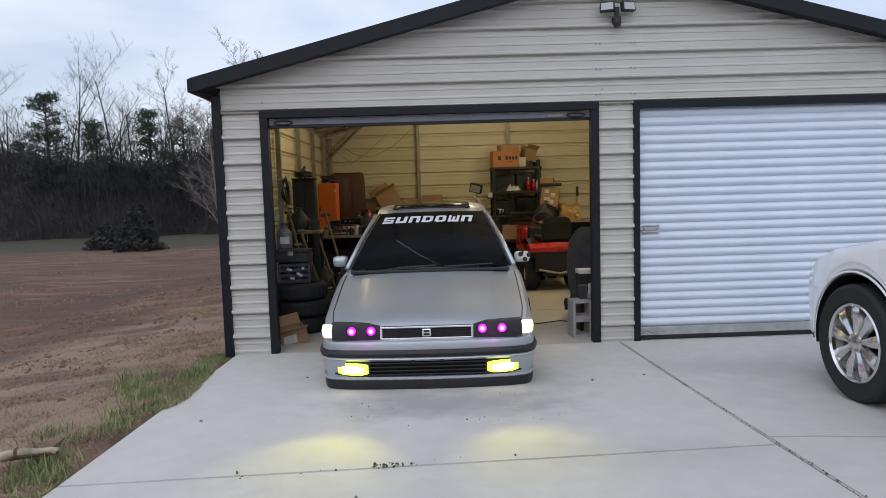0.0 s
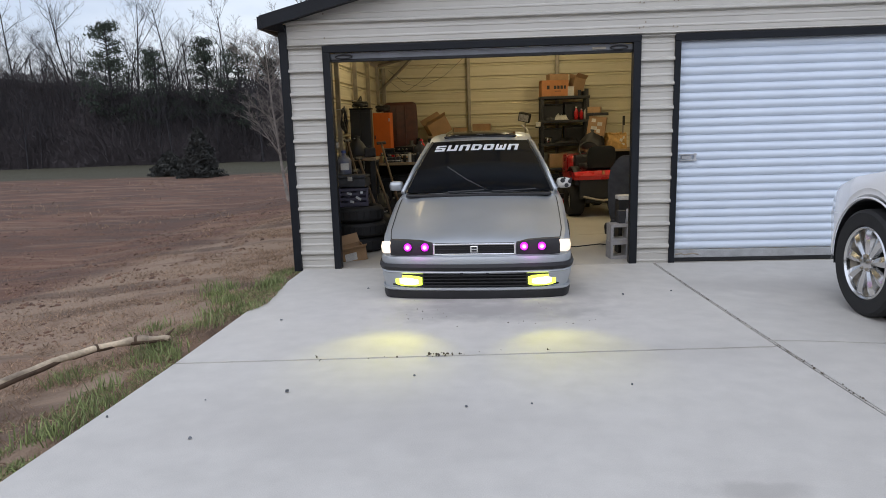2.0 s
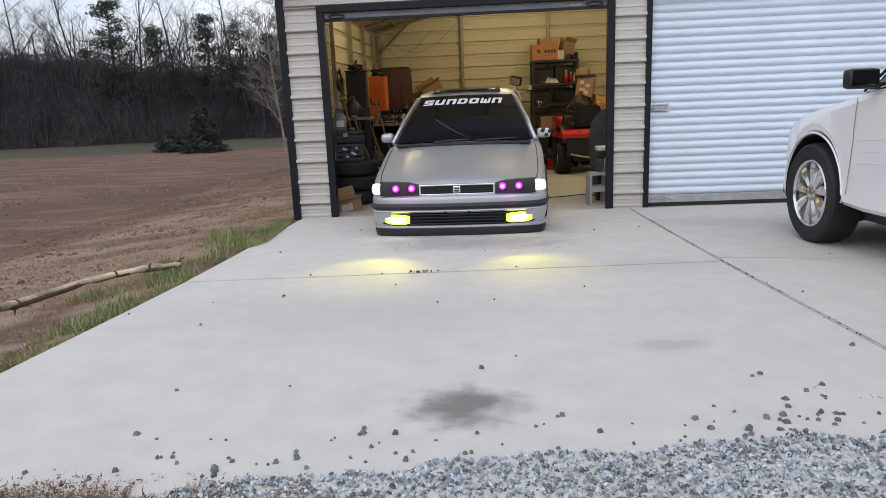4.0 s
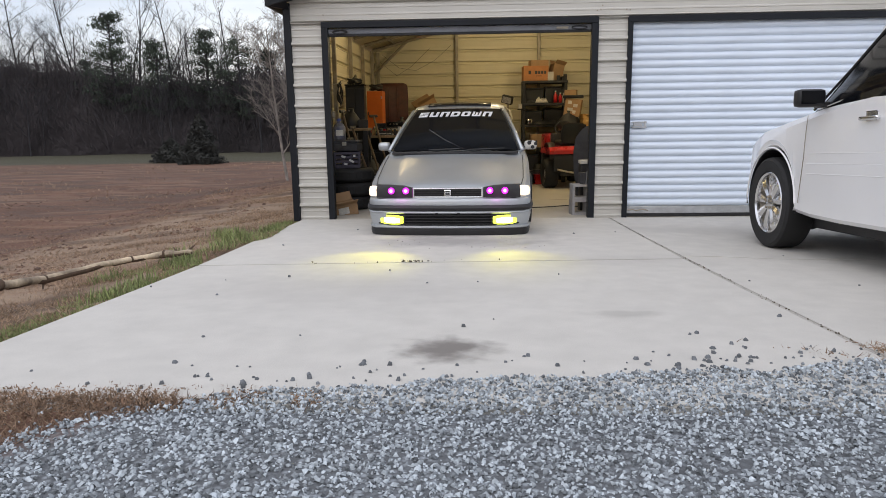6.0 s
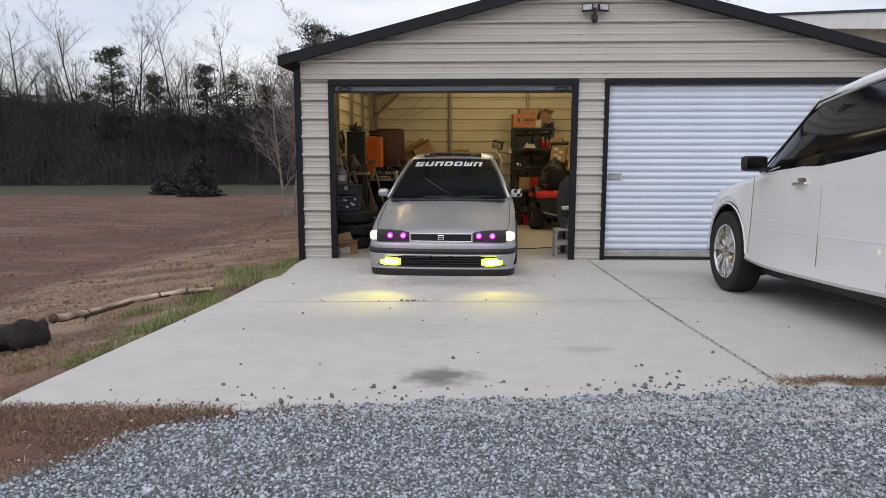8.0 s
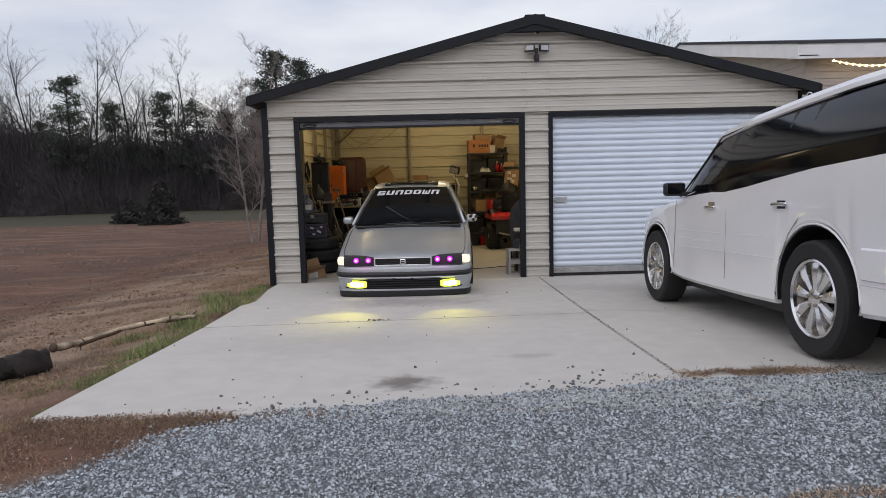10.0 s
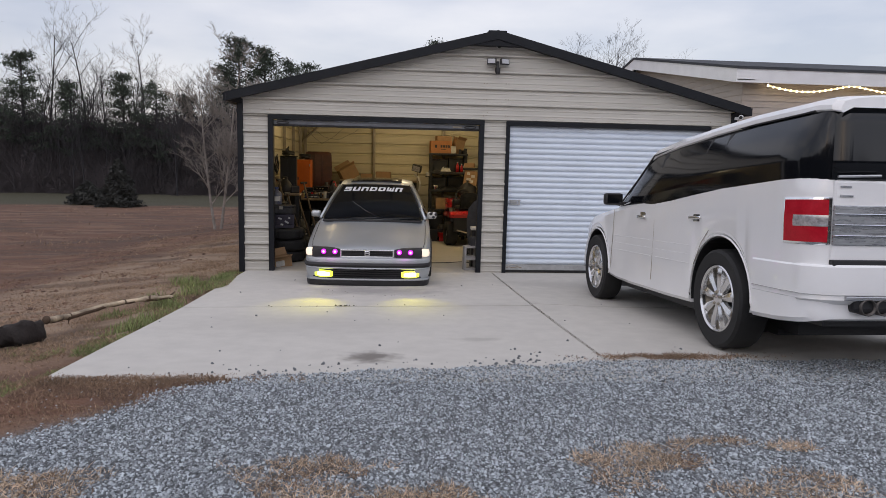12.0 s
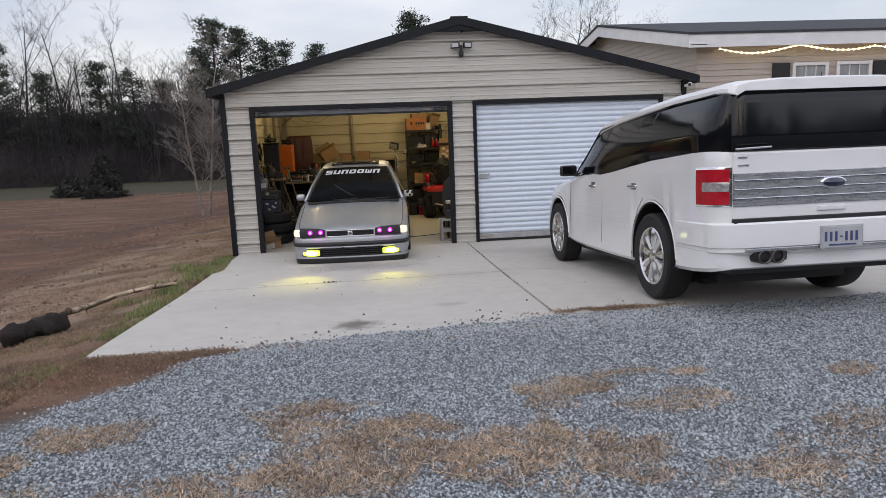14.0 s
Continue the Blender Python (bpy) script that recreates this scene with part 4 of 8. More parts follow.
        for x, y in ((0.425, 0.042), (0.575, 0.048)):
            for name, ma, ra, dz in (("projector", violet, 0.034, 0.0), ("bulb_glow", mid_violet, 0.028, 0.004), ("bulb", core_violet, 0.020, 0.007)):
                bm = bmesh.new()
                lathe(bm, [(0.0001, 0.014 + dz), (ra * 0.6, 0.011 + dz), (ra, dz), (ra * 1.02, dz - 0.02)], 20, pose(s * x, y, 0.462, 90, 0, 0))
                part(name, bm, ma, hl, "glowing violet projector" if ra > 0.03 else "", smooth=True)
            bm = bmesh.new()
            lathe(bm, [(0.035, -0.012), (0.039, 0.003), (0.043, -0.012)], 20, pose(s * x, y, 0.462, 90, 0, 0), closed=True)
            part("bezel", bm, M["black"], hl, smooth=True)
        rows = []
        for x, y, zt, zb in ((0.736, 0.060, 0.512, 0.414), (0.755, 0.066, 0.514, 0.412), (0.778, 0.082, 0.514, 0.408), (0.808, 0.122, 0.504, 0.410), (0.828, 0.195, 0.494, 0.412)):
            rows.append([(s * x, y, zb), (s * x * 1.004, y - 0.006, (zt + zb) / 2), (s * (x - 0.006), y + 0.008, zt), (s * x * 0.92, y + 0.07, zt - 0.01), (s * x * 0.92, y + 0.07, zb)])
        tagged(soft_body("corner_lamp", rows, white_lens, car, 40), "lit white corner lamp")
    # cabin: sills of the glass run from the cowl to the rear deck
    prof = [(1.20, 0.79, 0.755, 0.70), (1.60, 1.03, 0.80, 0.632), (2.03, 1.275, 0.82, 0.55), (2.25, 1.340, 0.82, 0.55), (2.7, 1.362, 0.82, 0.555), (3.1, 1.320, 0.81, 0.55), (3.45, 1.09, 0.79, 0.60), (3.8, 0.87, 0.76, 0.68)]
    rows = []
    for y in sorted({p[0] for p in prof} | set(np.arange(1.25, 3.8, 0.1).round(3))):
        top, wb, wt = lerp_table(prof, y)
        belt = min(0.80 + 0.02 * (y - 1.2), top - 0.005)
        w = wt + (wb - wt) * 0.02
        rows.append(ring([(0, y, top + 0.022), (w * 0.5, y, top + 0.016), (w * 0.86, y, top + 0.002), (w * 0.97, y, top - 0.014), (w * 1.02, y, top - 0.04 * (top - belt)), (wb, y, belt), (wb * 0.98, y, 0.6), (0, y, 0.6)]))
    cabin = soft_body("cabin", rows, M["silver"], car, 30)
    tagged(cabin, "silver roof and pillars")
    # windscreen
    def screen(y0, z0, w0, y1, z1, w1, bow, lift, thick):
        bm = bmesh.new()
        rows = []
        for j in range(9):
            f = j / 8
            w = w0 + (w1 - w0) * f
            rows.append([(w * (2 * i / 12 - 1), y0 + (y1 - y0) * f + bow * (2 * i / 12 - 1) ** 2 * (1 - 0.5 * f), z0 + (z1 - z0) * f + lift + 0.02 * math.sin(math.pi * f) - 0.012 * (2 * i / 12 - 1) ** 2) for i in range(13)])
        return sheet(bm, rows, thick, (0, 0.5, -0.8))
    ws = part("windscreen", screen(1.155, 0.806, 0.735, 2.00, 1.282, 0.520, 0.05, 0.018, 0.006), M["tint"], car, "dark tinted windscreen", smooth=True)
    ws.data.set_sharp_from_angle(angle=radians(30))
    part("cowl", boxes((-0.73, 0.73, 1.14, 1.30, 0.770, 0.800), bevel=0.01), M["black"], car, "black plastic cowl")
    # screen seal along the pillars
    for s in (-1, 1):
        bm = bmesh.new()
        tube(bm, [(s * 0.742, 1.20, 0.812), (s * 0.64, 1.60, 1.062), (s * 0.530, 2.02, 1.288)], 0.011, 6)
        part("screen_trim", bm, M["black"], car)
        bm = bmesh.new()
        tube(bm, [(s * 0.775, 1.26, 0.81), (s * 0.70, 1.60, 1.01), (s * 0.575, 2.04, 1.268)], 0.024, 8)
        part("pillar", bm, M["silver"], car, smooth=True)
        bm = bmesh.new()
        rows = []
        for j in range(5):
            f = j / 4
            y0, y1 = 1.42 + 0.62 * f, 3.62 - 0.55 * f
            rows.append([(s * (0.815 - 0.235 * f), y0 + (y1 - y0) * i / 6, 0.835 + 0.41 * f) for i in range(7)])
        part("side_window", sheet(bm, rows, 0.006, (-s, 0, 0)), M["tint"], car, "dark tinted side glass")
    part("rear_window", screen(3.82, 0.885, 0.66, 3.14, 1.30, 0.50, -0.04, 0.02, 0.006), M["tint"], car, "dark rear glass")
    # sunroof
    bm = bmesh.new()
    rows = [[(-0.40 + 0.8 * i / 8, y, lerp_table(prof, y)[0] + 0.0265 - 0.012 * (2 * i / 8 - 1) ** 2 + z) for i in range(9)] for y, z in ((2.16, 0.0), (2.3, 0.004), (2.45, 0.008), (2.58, 0.012))]
    part("sunroof", sheet(bm, rows, 0.01, (0, 0, -1)), M["tint"], car, "dark glass sunroof panel", smooth=True)
    bm = bmesh.new()
    tube(bm, [(-0.41, 2.15, 1.336), (0.41, 2.15, 1.336)], 0.008, 6)
    part("wind_deflector", bm, M["black"], car)
    # wipers
    for pts in (((0.10, 1.17, 0.825), (-0.12, 1.32, 0.925), (-0.33, 1.52, 1.045)), ((-0.30, 1.13, 0.822), (-0.05, 1.14, 0.83), (0.06, 1.145, 0.835)), ((0.14, 1.13, 0.822), (0.42, 1.15, 0.83), (0.58, 1.165, 0.835))):
        bm = bmesh.new()
        tube(bm, pts, 0.0075, 6)
        part("wiper", bm, M["black"] if pts[0][0] != 0.10 else M["cloth"], car)
    # dashboard wheel seen as a dark curve is behind the tint; mirrors
    for s in (-1, 1):
        mr = boxes((s * 0.885 - 0.075, s * 0.885 + 0.075, 1.50, 1.60, 0.80, 0.905), bevel=0.04)
        shell = M["silver"] if s < 0 else M["paper"]
        mm = part("wing_mirror", mr, shell, car, "silver wing mirror" if s < 0 else "white wing mirror with dark blotches", smooth=True)
        part("mirror_arm", boxes((s * 0.78 - 0.05, s * 0.78 + 0.05, 1.53, 1.58, 0.795, 0.845), bevel=0.012), M["silver"], mm)
        part("mirror_glass", boxes((s * 0.89 - 0.062, s * 0.89 + 0.062, 1.598, 1.604, 0.815, 0.892)), M["chrome"], mm)
        if s > 0:
            for dx, dz, r in ((-0.03, 0.02, 0.024), (0.045, 0.01, 0.020), (0.01, -0.03, 0.022), (0.055, 0.035, 0.012), (-0.01, 0.04, 0.010)):
                bm = bmesh.new()
                lathe(bm, [(0.0001, 0.004), (r, 0.003), (r * 1.02, -0.01)], 12, pose(0.90 + dx, 1.499, 0.86 + dz, 90))
                part("blotch", bm, M["black"], mm)
    for y in (0.93, 3.62):
        for s in (-1, 1):
            wheel(car, s * 0.778, y, 0.285, 0.19, 0.19, 7, s, M["alloy"], False)
    # banner across the top of the screen
    strokes = dict(
        S=((0, 1, .76, 1), (0, .30, .45, .80), (0, 1, .40, .60), (.70, 1, .18, .45), (0, 1, 0, .24)),
        U=((0, .32, 0, 1), (.68, 1, 0, 1), (.3, .7, 0, .26)), N=((0, .32, 0, 1), (.68, 1, 0, 1), (.3, .7, .74, 1)),
        D=((0, .32, 0, 1), (.70, 1, .12, .88), (.3, .85, .76, 1), (.3, .85, 0, .24)), O=((0, .32, .06, .94), (.68, 1, .06, .94), (.16, .84, .76, 1), (.16, .84, 0, .24)),
        W=((0, .24, 0, 1), (.38, .62, 0, .8), (.76, 1, 0, 1), (.2, .8, 0, .26)))
    banner = new("banner")
    banner.parent = car
    tagged(banner, "white block letters across the screen")
    for k, c in enumerate("SUNDOWN"):
        bm = bmesh.new()
        for a, b, z0, z1 in strokes[c]:
            rows = []
            for q in (z0, z1):
                row = []
                for i in range(4):
                    u = (k + 0.09 + 0.82 * (a + (b - a) * i / 3)) / 7 * 2 - 1
                    f = 0.755 + 0.135 * q
                    x = 0.462 * u + 0.022 * q - 0.042
                    e = x / (0.735 - 0.215 * f)
                    row.append((x, 1.155 + 0.845 * f + 0.05 * e * e * (1 - 0.5 * f) - 0.003, 0.806 + 0.476 * f + 0.018 + 0.02 * math.sin(math.pi * f) - 0.012 * e * e + 0.004))
                rows.append(row)
            sheet(bm, rows, 0.002, (0, -0.5, 0.86))
        part("letter", bm, M["white_paint"], banner)
    part("underpan", boxes((-0.62, 0.62, 0.25, 4.3, 0.07, 0.14)), M["black"], car)
    # bolts where a number plate would sit
    for x in (-0.11, 0.11):
        part("plate_bolt", boxes((x - 0.014, x + 0.014, -0.002, 0.01, 0.228, 0.244), bevel=0.004), M["black"], car)
    return car


sedan()
for x, e in ((0.98, 1.0), (2.11, 0.75)):
    beam = lamp("fog_beam", "SPOT", (x, -1.69, 0.24), 100 * e, (1.0, 0.95, 0.03), 0.02, (x + (x - 1.545) * 0.1, -3.28, 0.10), 8.0, 1.0)
    beam.matrix_world = beam.matrix_world @ Matrix.Diagonal((6.2, 1.0, 1.0, 1.0))
    spill = lamp("fog_spill", "SPOT", (x, -1.69, 0.24), 2.6 * e, (0.95, 1.0, 0.12), 0.02, (x + (x - 1.545) * 0.1, -2.75, 0.085), 40, 1.0)

for x in (1.04, 2.06):
    lamp("headlight_glow", "POINT", (x, -1.70, 0.475), 0.20, (1.0, 0.08, 1.0), 0.085)


def suv():
    """The white estate wagon, nose towards the garage: rear axle at local y = 0."""
    car = thing("wagon", (5.475, -5.33, 0.238), 0.8, "pearl white boxy wagon with dark tinted glass", "car", tilt=(-3.3, 0))
    table = [(-1.140, 1.490, 0.795, 0.44), (-1.128, 1.493, 0.842, 0.43), (-1.10, 1.497, 0.888, 0.42), (-1.06, 1.500, 0.918, 0.41), (-1.0, 1.502, 0.942, 0.40), (-0.9, 1.500, 0.956, 0.39), (-0.8, 1.497, 0.962, 0.38), (0.0, 1.443, 0.968, 0.34), (0.5, 1.387, 0.968, 0.315), (1.0, 1.323, 0.968, 0.305), (1.5, 1.274, 0.968, 0.305), (2.0, 1.222, 0.968, 0.305), (2.4, 1.170, 0.965, 0.315),
             (2.9, 1.105, 0.958, 0.36), (3.4, 1.040, 0.945, 0.36), (3.7, 0.960, 0.90, 0.34), (3.9, 0.880, 0.82, 0.34), (3.97, 0.800, 0.74, 0.36)]
    arches = ((0.0, 0.500, 0.43), (3.13, 0.472, 0.40))
    ys = {r[0] for r in table} | set(np.arange(-0.9, 4.0, 0.14).round(3))
    for yc, ra, za in arches:
        ys |= {round(yc + ra * math.sin(a), 4) for a in np.linspace(-math.pi / 2, math.pi / 2, 19)}
        ys |= {yc - ra - 0.004, yc + ra + 0.004}
    rows = []
    for y in sorted(ys):
        t, w, b = lerp_table(table, y)
        for yc, ra, za in arches:
            if abs(y - yc) <= ra:
                b = max(b, za + math.sqrt(max(0.0, ra * ra - (y - yc) ** 2)))
        hood = max(0.0, min(1.0, (y - 2.3) / 0.5))
        rows.append(ring([(0, y, t + 0.02 * hood), (w * 0.5, y, t + 0.015 * hood), (w * 0.86, y, t), (w * 0.955, y, t - 0.02), (w * 0.985, y, t - 0.07), (w * 0.996, y, max(t - 0.25, b + 0.09)), (w * 1.0, y, max(0.72, b + 0.075)),
                          (w * 0.994, y, max(0.55, b + 0.06)), (w * 0.990, y, max(b + 0.045, min(b + 0.10, 0.5))), (w * 0.992, y, b + 0.03), (w * 0.97, y, b), (0, y, b)]))
    body = soft_body("body", rows, M["suv_white"], car, 26)
    tagged(body, "pearl white body panels")
    # underbody, with wide low boxes added to block light and darken the ground
    part("underbody", boxes((-0.60, 0.60, -0.3, 3.9, 0.17, 0.40), (-0.74, 0.74, 0.55, 2.55, 0.20, 0.34), (-0.74, 0.74, -1.02, -0.52, 0.37, 0.56), (-0.60, 0.60, -0.55, 0.0, 0.22, 0.45), (-0.80, 0.80, 0.52, 2.60, 0.22, 0.34)), M["black"], car)
    for y, ra, za in arches:
        for s in (-1, 1):
            bm = bmesh.new()
            rows = [[(s * x, y + (ra - 0.005) * math.cos(a), za + (ra - 0.005) * math.sin(a)) for x in (0.58, 0.76, 0.945)] for a in np.linspace(-0.15, math.pi + 0.15, 26)]
            sheet(bm, rows, 0.01, (0, 0, -1))
            part("wheel_well", bm, M["black"], car)
            bm = bmesh.new()
            lathe(bm, [(0.0001, 0.0), (0.36, 0.0), (0.36, 0.012), (0.0001, 0.012)], 32, pose(s * 0.60, y, 0.50, 0, 90, 0))
            part("wheel_well_liner", bm, M["black"], car)
            wheel(car, s * 0.852, y, 0.405, 0.25, 0.272, 9, s, M["alloy"], True, 0.012 + za - 0.43)
            bm = bmesh.new()
            pts = [(s * 0.956, y + (ra + 0.004) * math.cos(a), za + (ra + 0.004) * math.sin(a)) for a in np.linspace(-0.1, math.pi + 0.1, 24)]
            tube(bm, pts, 0.009, 6)
            part("arch_lip", bm, M["suv_white"], car, smooth=True)
    # glasshouse: y, roof edge height, half width at belt, half width at roof
    prof = [(-1.140, 1.830, 0.825, 0.785), (-1.125, 1.835, 0.87, 0.810), (-1.09, 1.837, 0.912, 0.828), (-1.0, 1.837, 0.938, 0.834), (-0.3, 1.830, 0.95, 0.838), (0.3, 1.803, 0.952, 0.840), (1.0, 1.770, 0.952, 0.842), (1.60, 1.710, 0.948, 0.84), (1.76, 1.650, 0.945, 0.85), (2.06, 1.445, 0.938, 0.875), (2.54, 1.170, 0.91, 0.88)]
    rows = []
    for y in sorted({p[0] for p in prof} | {p[0] for p in table if p[0] < 1.6} | set(np.arange(-0.9, 2.54, 0.12).round(3))):
        top, wb, wt = lerp_table(prof, y)
        belt = min(lerp_table(table, y)[0] - 0.03, top - 0.01)
        wb += (lerp_table(table, y)[1] + 0.001 - wb) * max(0.0, min(1.0, (2.1 - y) / 0.7))
        wt = min(wt, wb - 0.02)
        side = [(wb + (wt - wb) * q + 0.10 * q * (1 - q) * (0.4 + 0.6 * max(0.0, min(1.0, (2.3 - y) / 0.9))), y, belt + (top - 0.03 - belt) * q) for q in (1.0, 0.75, 0.5, 0.25, 0.0)]
        rows.append(ring([(0, y, top - 0.01), (wt * 0.9, y, top - 0.015)] + side + [(wb * 0.95, y, 1.0), (0, y, 1.0)]))
    glassy = soft_body("glasshouse", rows, M["tint"], car, 24)
    tagged(glassy, "dark tinted wrap-round glass")
    # floating white roof
    rows = []
    rp = [(-1.17, 1.860, 0.79), (-1.14, 1.873, 0.835), (-1.04, 1.883, 0.852), (-0.3, 1.877, 0.862), (0.3, 1.851, 0.864), (1.0, 1.810, 0.862), (1.57, 1.755, 0.856), (1.76, 1.700, 0.850)]
    for y in sorted({p[0] for p in rp} | set(np.arange(-0.8, 1.5, 0.2).round(3))):
        top, w = lerp_table(rp, y)
        rows.append(ring([(0, y, top + 0.035), (w * 0.5, y, top + 0.03), (w * 0.85, y, top + 0.012), (w * 0.97, y, top - 0.010), (w * 1.0, y, top - 0.045), (w * 1.002, y, top - 0.075), (w * 0.985, y, top - 0.085), (w * 0.9, y, top - 0.05), (0, y, top - 0.05)]))
    tagged(soft_body("roof_panel", rows, M["suv_white"], car, 30), "white floating roof")
    for s in (-1, 1):
        bm = bmesh.new()
        tube(bm, [(s * 0.846, -1.0, 1.807), (s * 0.852, 0.0, 1.793), (s * 0.852, 0.9, 1.753), (s * 0.852, 1.63, 1.687), (s * 0.872, 2.06, 1.428), (s * 0.890, 2.54, 1.165)], 0.010, 8)
        part("roof_rail_trim", bm, M["black"], car)
        # belt moulding and shut lines
        bm = bmesh.new()
        tube(bm, [(s * lerp_table(table, y)[1] * 0.965, y, lerp_table(table, y)[0] - 0.012) for y in np.arange(-1.0, 2.5, 0.2)], 0.006, 6)
        part("belt_moulding", bm, M["chrome"], car, "thin bright belt moulding")
        for pts in ([(0.16, 1.36), (0.14, 1.0), (0.30, 0.86), (0.43, 0.66)], [(1.33, 1.25), (1.32, 0.9), (1.36, 0.42)], [(2.50, 1.12), (2.52, 0.8), (2.58, 0.42)]):
            bm = bmesh.new()
            fine = []
            for (y0, z0), (y1, z1) in zip(pts, pts[1:]):
                fine += [(y0 + (y1 - y0) * q, z0 + (z1 - z0) * q) for q in (0, 0.33, 0.66)]
            tube(bm, [(s * (0.9655 if z < 0.97 else 0.965 - (z - 0.97) * 0.055), y, z) for y, z in fine + [pts[-1]]], 0.003, 5)
            part("shut_line", bm, M["tube"], car)
        for y in (0.30, 1.52):
            h = part("door_handle", boxes((s * 0.975 - 0.02, s * 0.975 + 0.02, y - 0.0, y + 0.21, 1.055 - 0.018 * (y > 1), 1.083 - 0.018 * (y > 1)), bevel=0.01), M["chrome"], car, "chrome door handle", smooth=True)
            part("handle_cup", boxes((s * 0.958 - 0.008, s * 0.958 + 0.006, y + 0.04, y + 0.17, 1.03, 1.10), bevel=0.006), M["chrome"], h)
        # body side grooves
        for z in (0.66, 0.74, 0.82):
            for y0, y1 in ((0.52, 1.28), (1.40, 2.46)):
                bm = bmesh.new()
                tube(bm, [(s * 0.9665, y0, z), (s * 0.9665, y1, z)], 0.0025, 5)
                part("side_groove", bm, M["suv_white"], car)
        mr = boxes((s * 1.055 - 0.105, s * 1.055 + 0.105, 2.24, 2.35, 1.17, 1.305), bevel=0.035)
        mm = part("wing_mirror", mr, M["black"], car, "black wing mirror", smooth=True)
        part("mirror_arm", boxes((s * 0.94 - 0.06, s * 0.94 + 0.06, 2.27, 2.34, 1.165, 1.21), bevel=0.012), M["black"], mm)
        part("mirror_glass", boxes((s * 1.055 - 0.085, s * 1.055 + 0.085, 2.234, 2.241, 1.19, 1.29)), M["tint"], mm)
        # B and C pillars on the glass
        for y, w in ((1.33, 0.05), (0.42, 0.02), (0.10, 0.028)):
            bm = bmesh.new()
            rows = []
            top, wb, wt = lerp_table(prof, y - 0.06)
            belt = lerp_table(table, y)[0] - 0.03
            for fx in (0.02, 0.35, 0.68, 0.93):
                z, x = belt + (top - 0.03 - belt) * fx, wb + (wt - wb) * fx + 0.10 * fx * (1 - fx) + 0.003
                rows.append([(s * x, y - w - 0.06 * fx, z), (s * (x + 0.004), y - 0.06 * fx, z), (s * x, y + w - 0.06 * fx, z)])
            part("window_pillar", sheet(bm, rows, 0.01, (-s, 0, 0)), M["black"], car)
        # tail lamp round the corner
        def on_corner(y, out):
            w = lerp_table(table, y)[1]
            k = min(1.0, max(0.0, (-0.98 - y) / 0.14))
            return s * (w + out * (1 - 0.45 * k)), y - out * k

        rows = []
        for y in (-0.885, -0.95, -1.01, -1.06, -1.10, -1.128, -1.139):
            (x0, y0), (x1, y1), (x2, y2) = on_corner(y, 0.002), on_corner(y, 0.010), on_corner(y, -0.05)
            rows.append([(x0, y0, 0.925), (x1, y1, 0.935), (x1, y1, 1.228), (x0, y0, 1.238), (x2, y2, 1.238), (x2, y2, 0.925)])
        tl = tagged(soft_body("tail_lamp", rows, M["chrome"], car, 40), "red and clear tail lamp in a bright bezel")
        for z0, z1, ya, out, ma in ((0.943, 1.220, -0.900, 0.016, "red_lens"), (1.046, 1.120, -0.985, 0.021, "clear_lens")):
            rows = []
            for f in np.linspace(0, 1, 7):
                y = ya + (-1.134 - ya) * f
                (x0, y0), (x1, y1), (x2, y2) = on_corner(y, out), on_corner(y, out + 0.003), on_corner(y, -0.02)
                rows.append([(x0, y0, z0), (x1, y1, (z0 + z1) / 2), (x0, y0, z1), (x2, y2, z1), (x2, y2, z0)])
            soft_body("lens", rows, M[ma], tl, 40)
        # front lamp
        part("front_lamp", boxes((s * 0.68 - 0.10, s * 0.68 + 0.10, 3.82, 3.94, 0.76, 0.87), bevel=0.03), M["chrome"], car)
    # tailgate
    gate = part("tailgate", boxes((-0.80, 0.80, -1.155, -1.08, 0.80, 1.350), bevel=0.02), M["suv_white"], car, "white tailgate")
    part("gate_panel", boxes((-0.80, 0.80, -1.166, -1.15, 0.925, 1.185), bevel=0.006), M["brushed"], gate, "brushed grey band")
    for z in (0.985, 1.055, 1.125):
        part("gate_ridge", boxes((-0.795, 0.795, -1.176, -1.164, z - 0.007, z + 0.007), bevel=0.004), M["chrome"], gate)
    part("gate_strip", boxes((-0.80, 0.80, -1.182, -1.13, 0.765, 0.832), bevel=0.008), M["black"], gate, "black sill strip")
    bm = bmesh.new()
    lathe(bm, [(0.0001, 0.012), (0.10, 0.010), (0.112, 0.0), (0.112, -0.01)], 36, pose(0.02, -1.178, 1.085, 90, 0, 0) @ Matrix.Diagonal((1.0, 0.42, 1, 1)))
    badge = part("badge", bm, M["chrome"], gate, "plain oval badge", smooth=True)
    bm = bmesh.new()
    lathe(bm, [(0.0001, 0.016), (0.092, 0.013), (0.094, 0.0)], 36, pose(0.02, -1.178, 1.085, 90, 0, 0) @ Matrix.Diagonal((1.0, 0.38, 1, 1)))
    part("badge_field", bm, M["badge_blue"], badge, "dark blue oval", smooth=True)
    part("grip", boxes((-0.10, 0.14, -1.172, -1.15, 0.865, 0.905), bevel=0.01), M["white_paint"], gate)
    for z, w in ((1.245, 0.09), (1.305, 0.075)):
        part("badge_bar", boxes((-0.76, -0.76 + w, -1.162, -1.15, z - 0.007, z + 0.007), bevel=0.002), M["brushed"], gate)
    # rear glass
    bm = bmesh.new()
    rows = [[(x * (0.812 - 0.008 * f), -1.160 + 0.012 * f + 0.012 * abs(x) ** 4, 1.353 + 0.490 * f) for x in np.linspace(-1, 1, 13)] for f in np.linspace(0, 1, 5)]
    part("rear_window", sheet(bm, rows, 0.02, (0, 1, 0)), M["tint"], gate, "dark tinted rear glass", smooth=True)
    bm = bmesh.new()
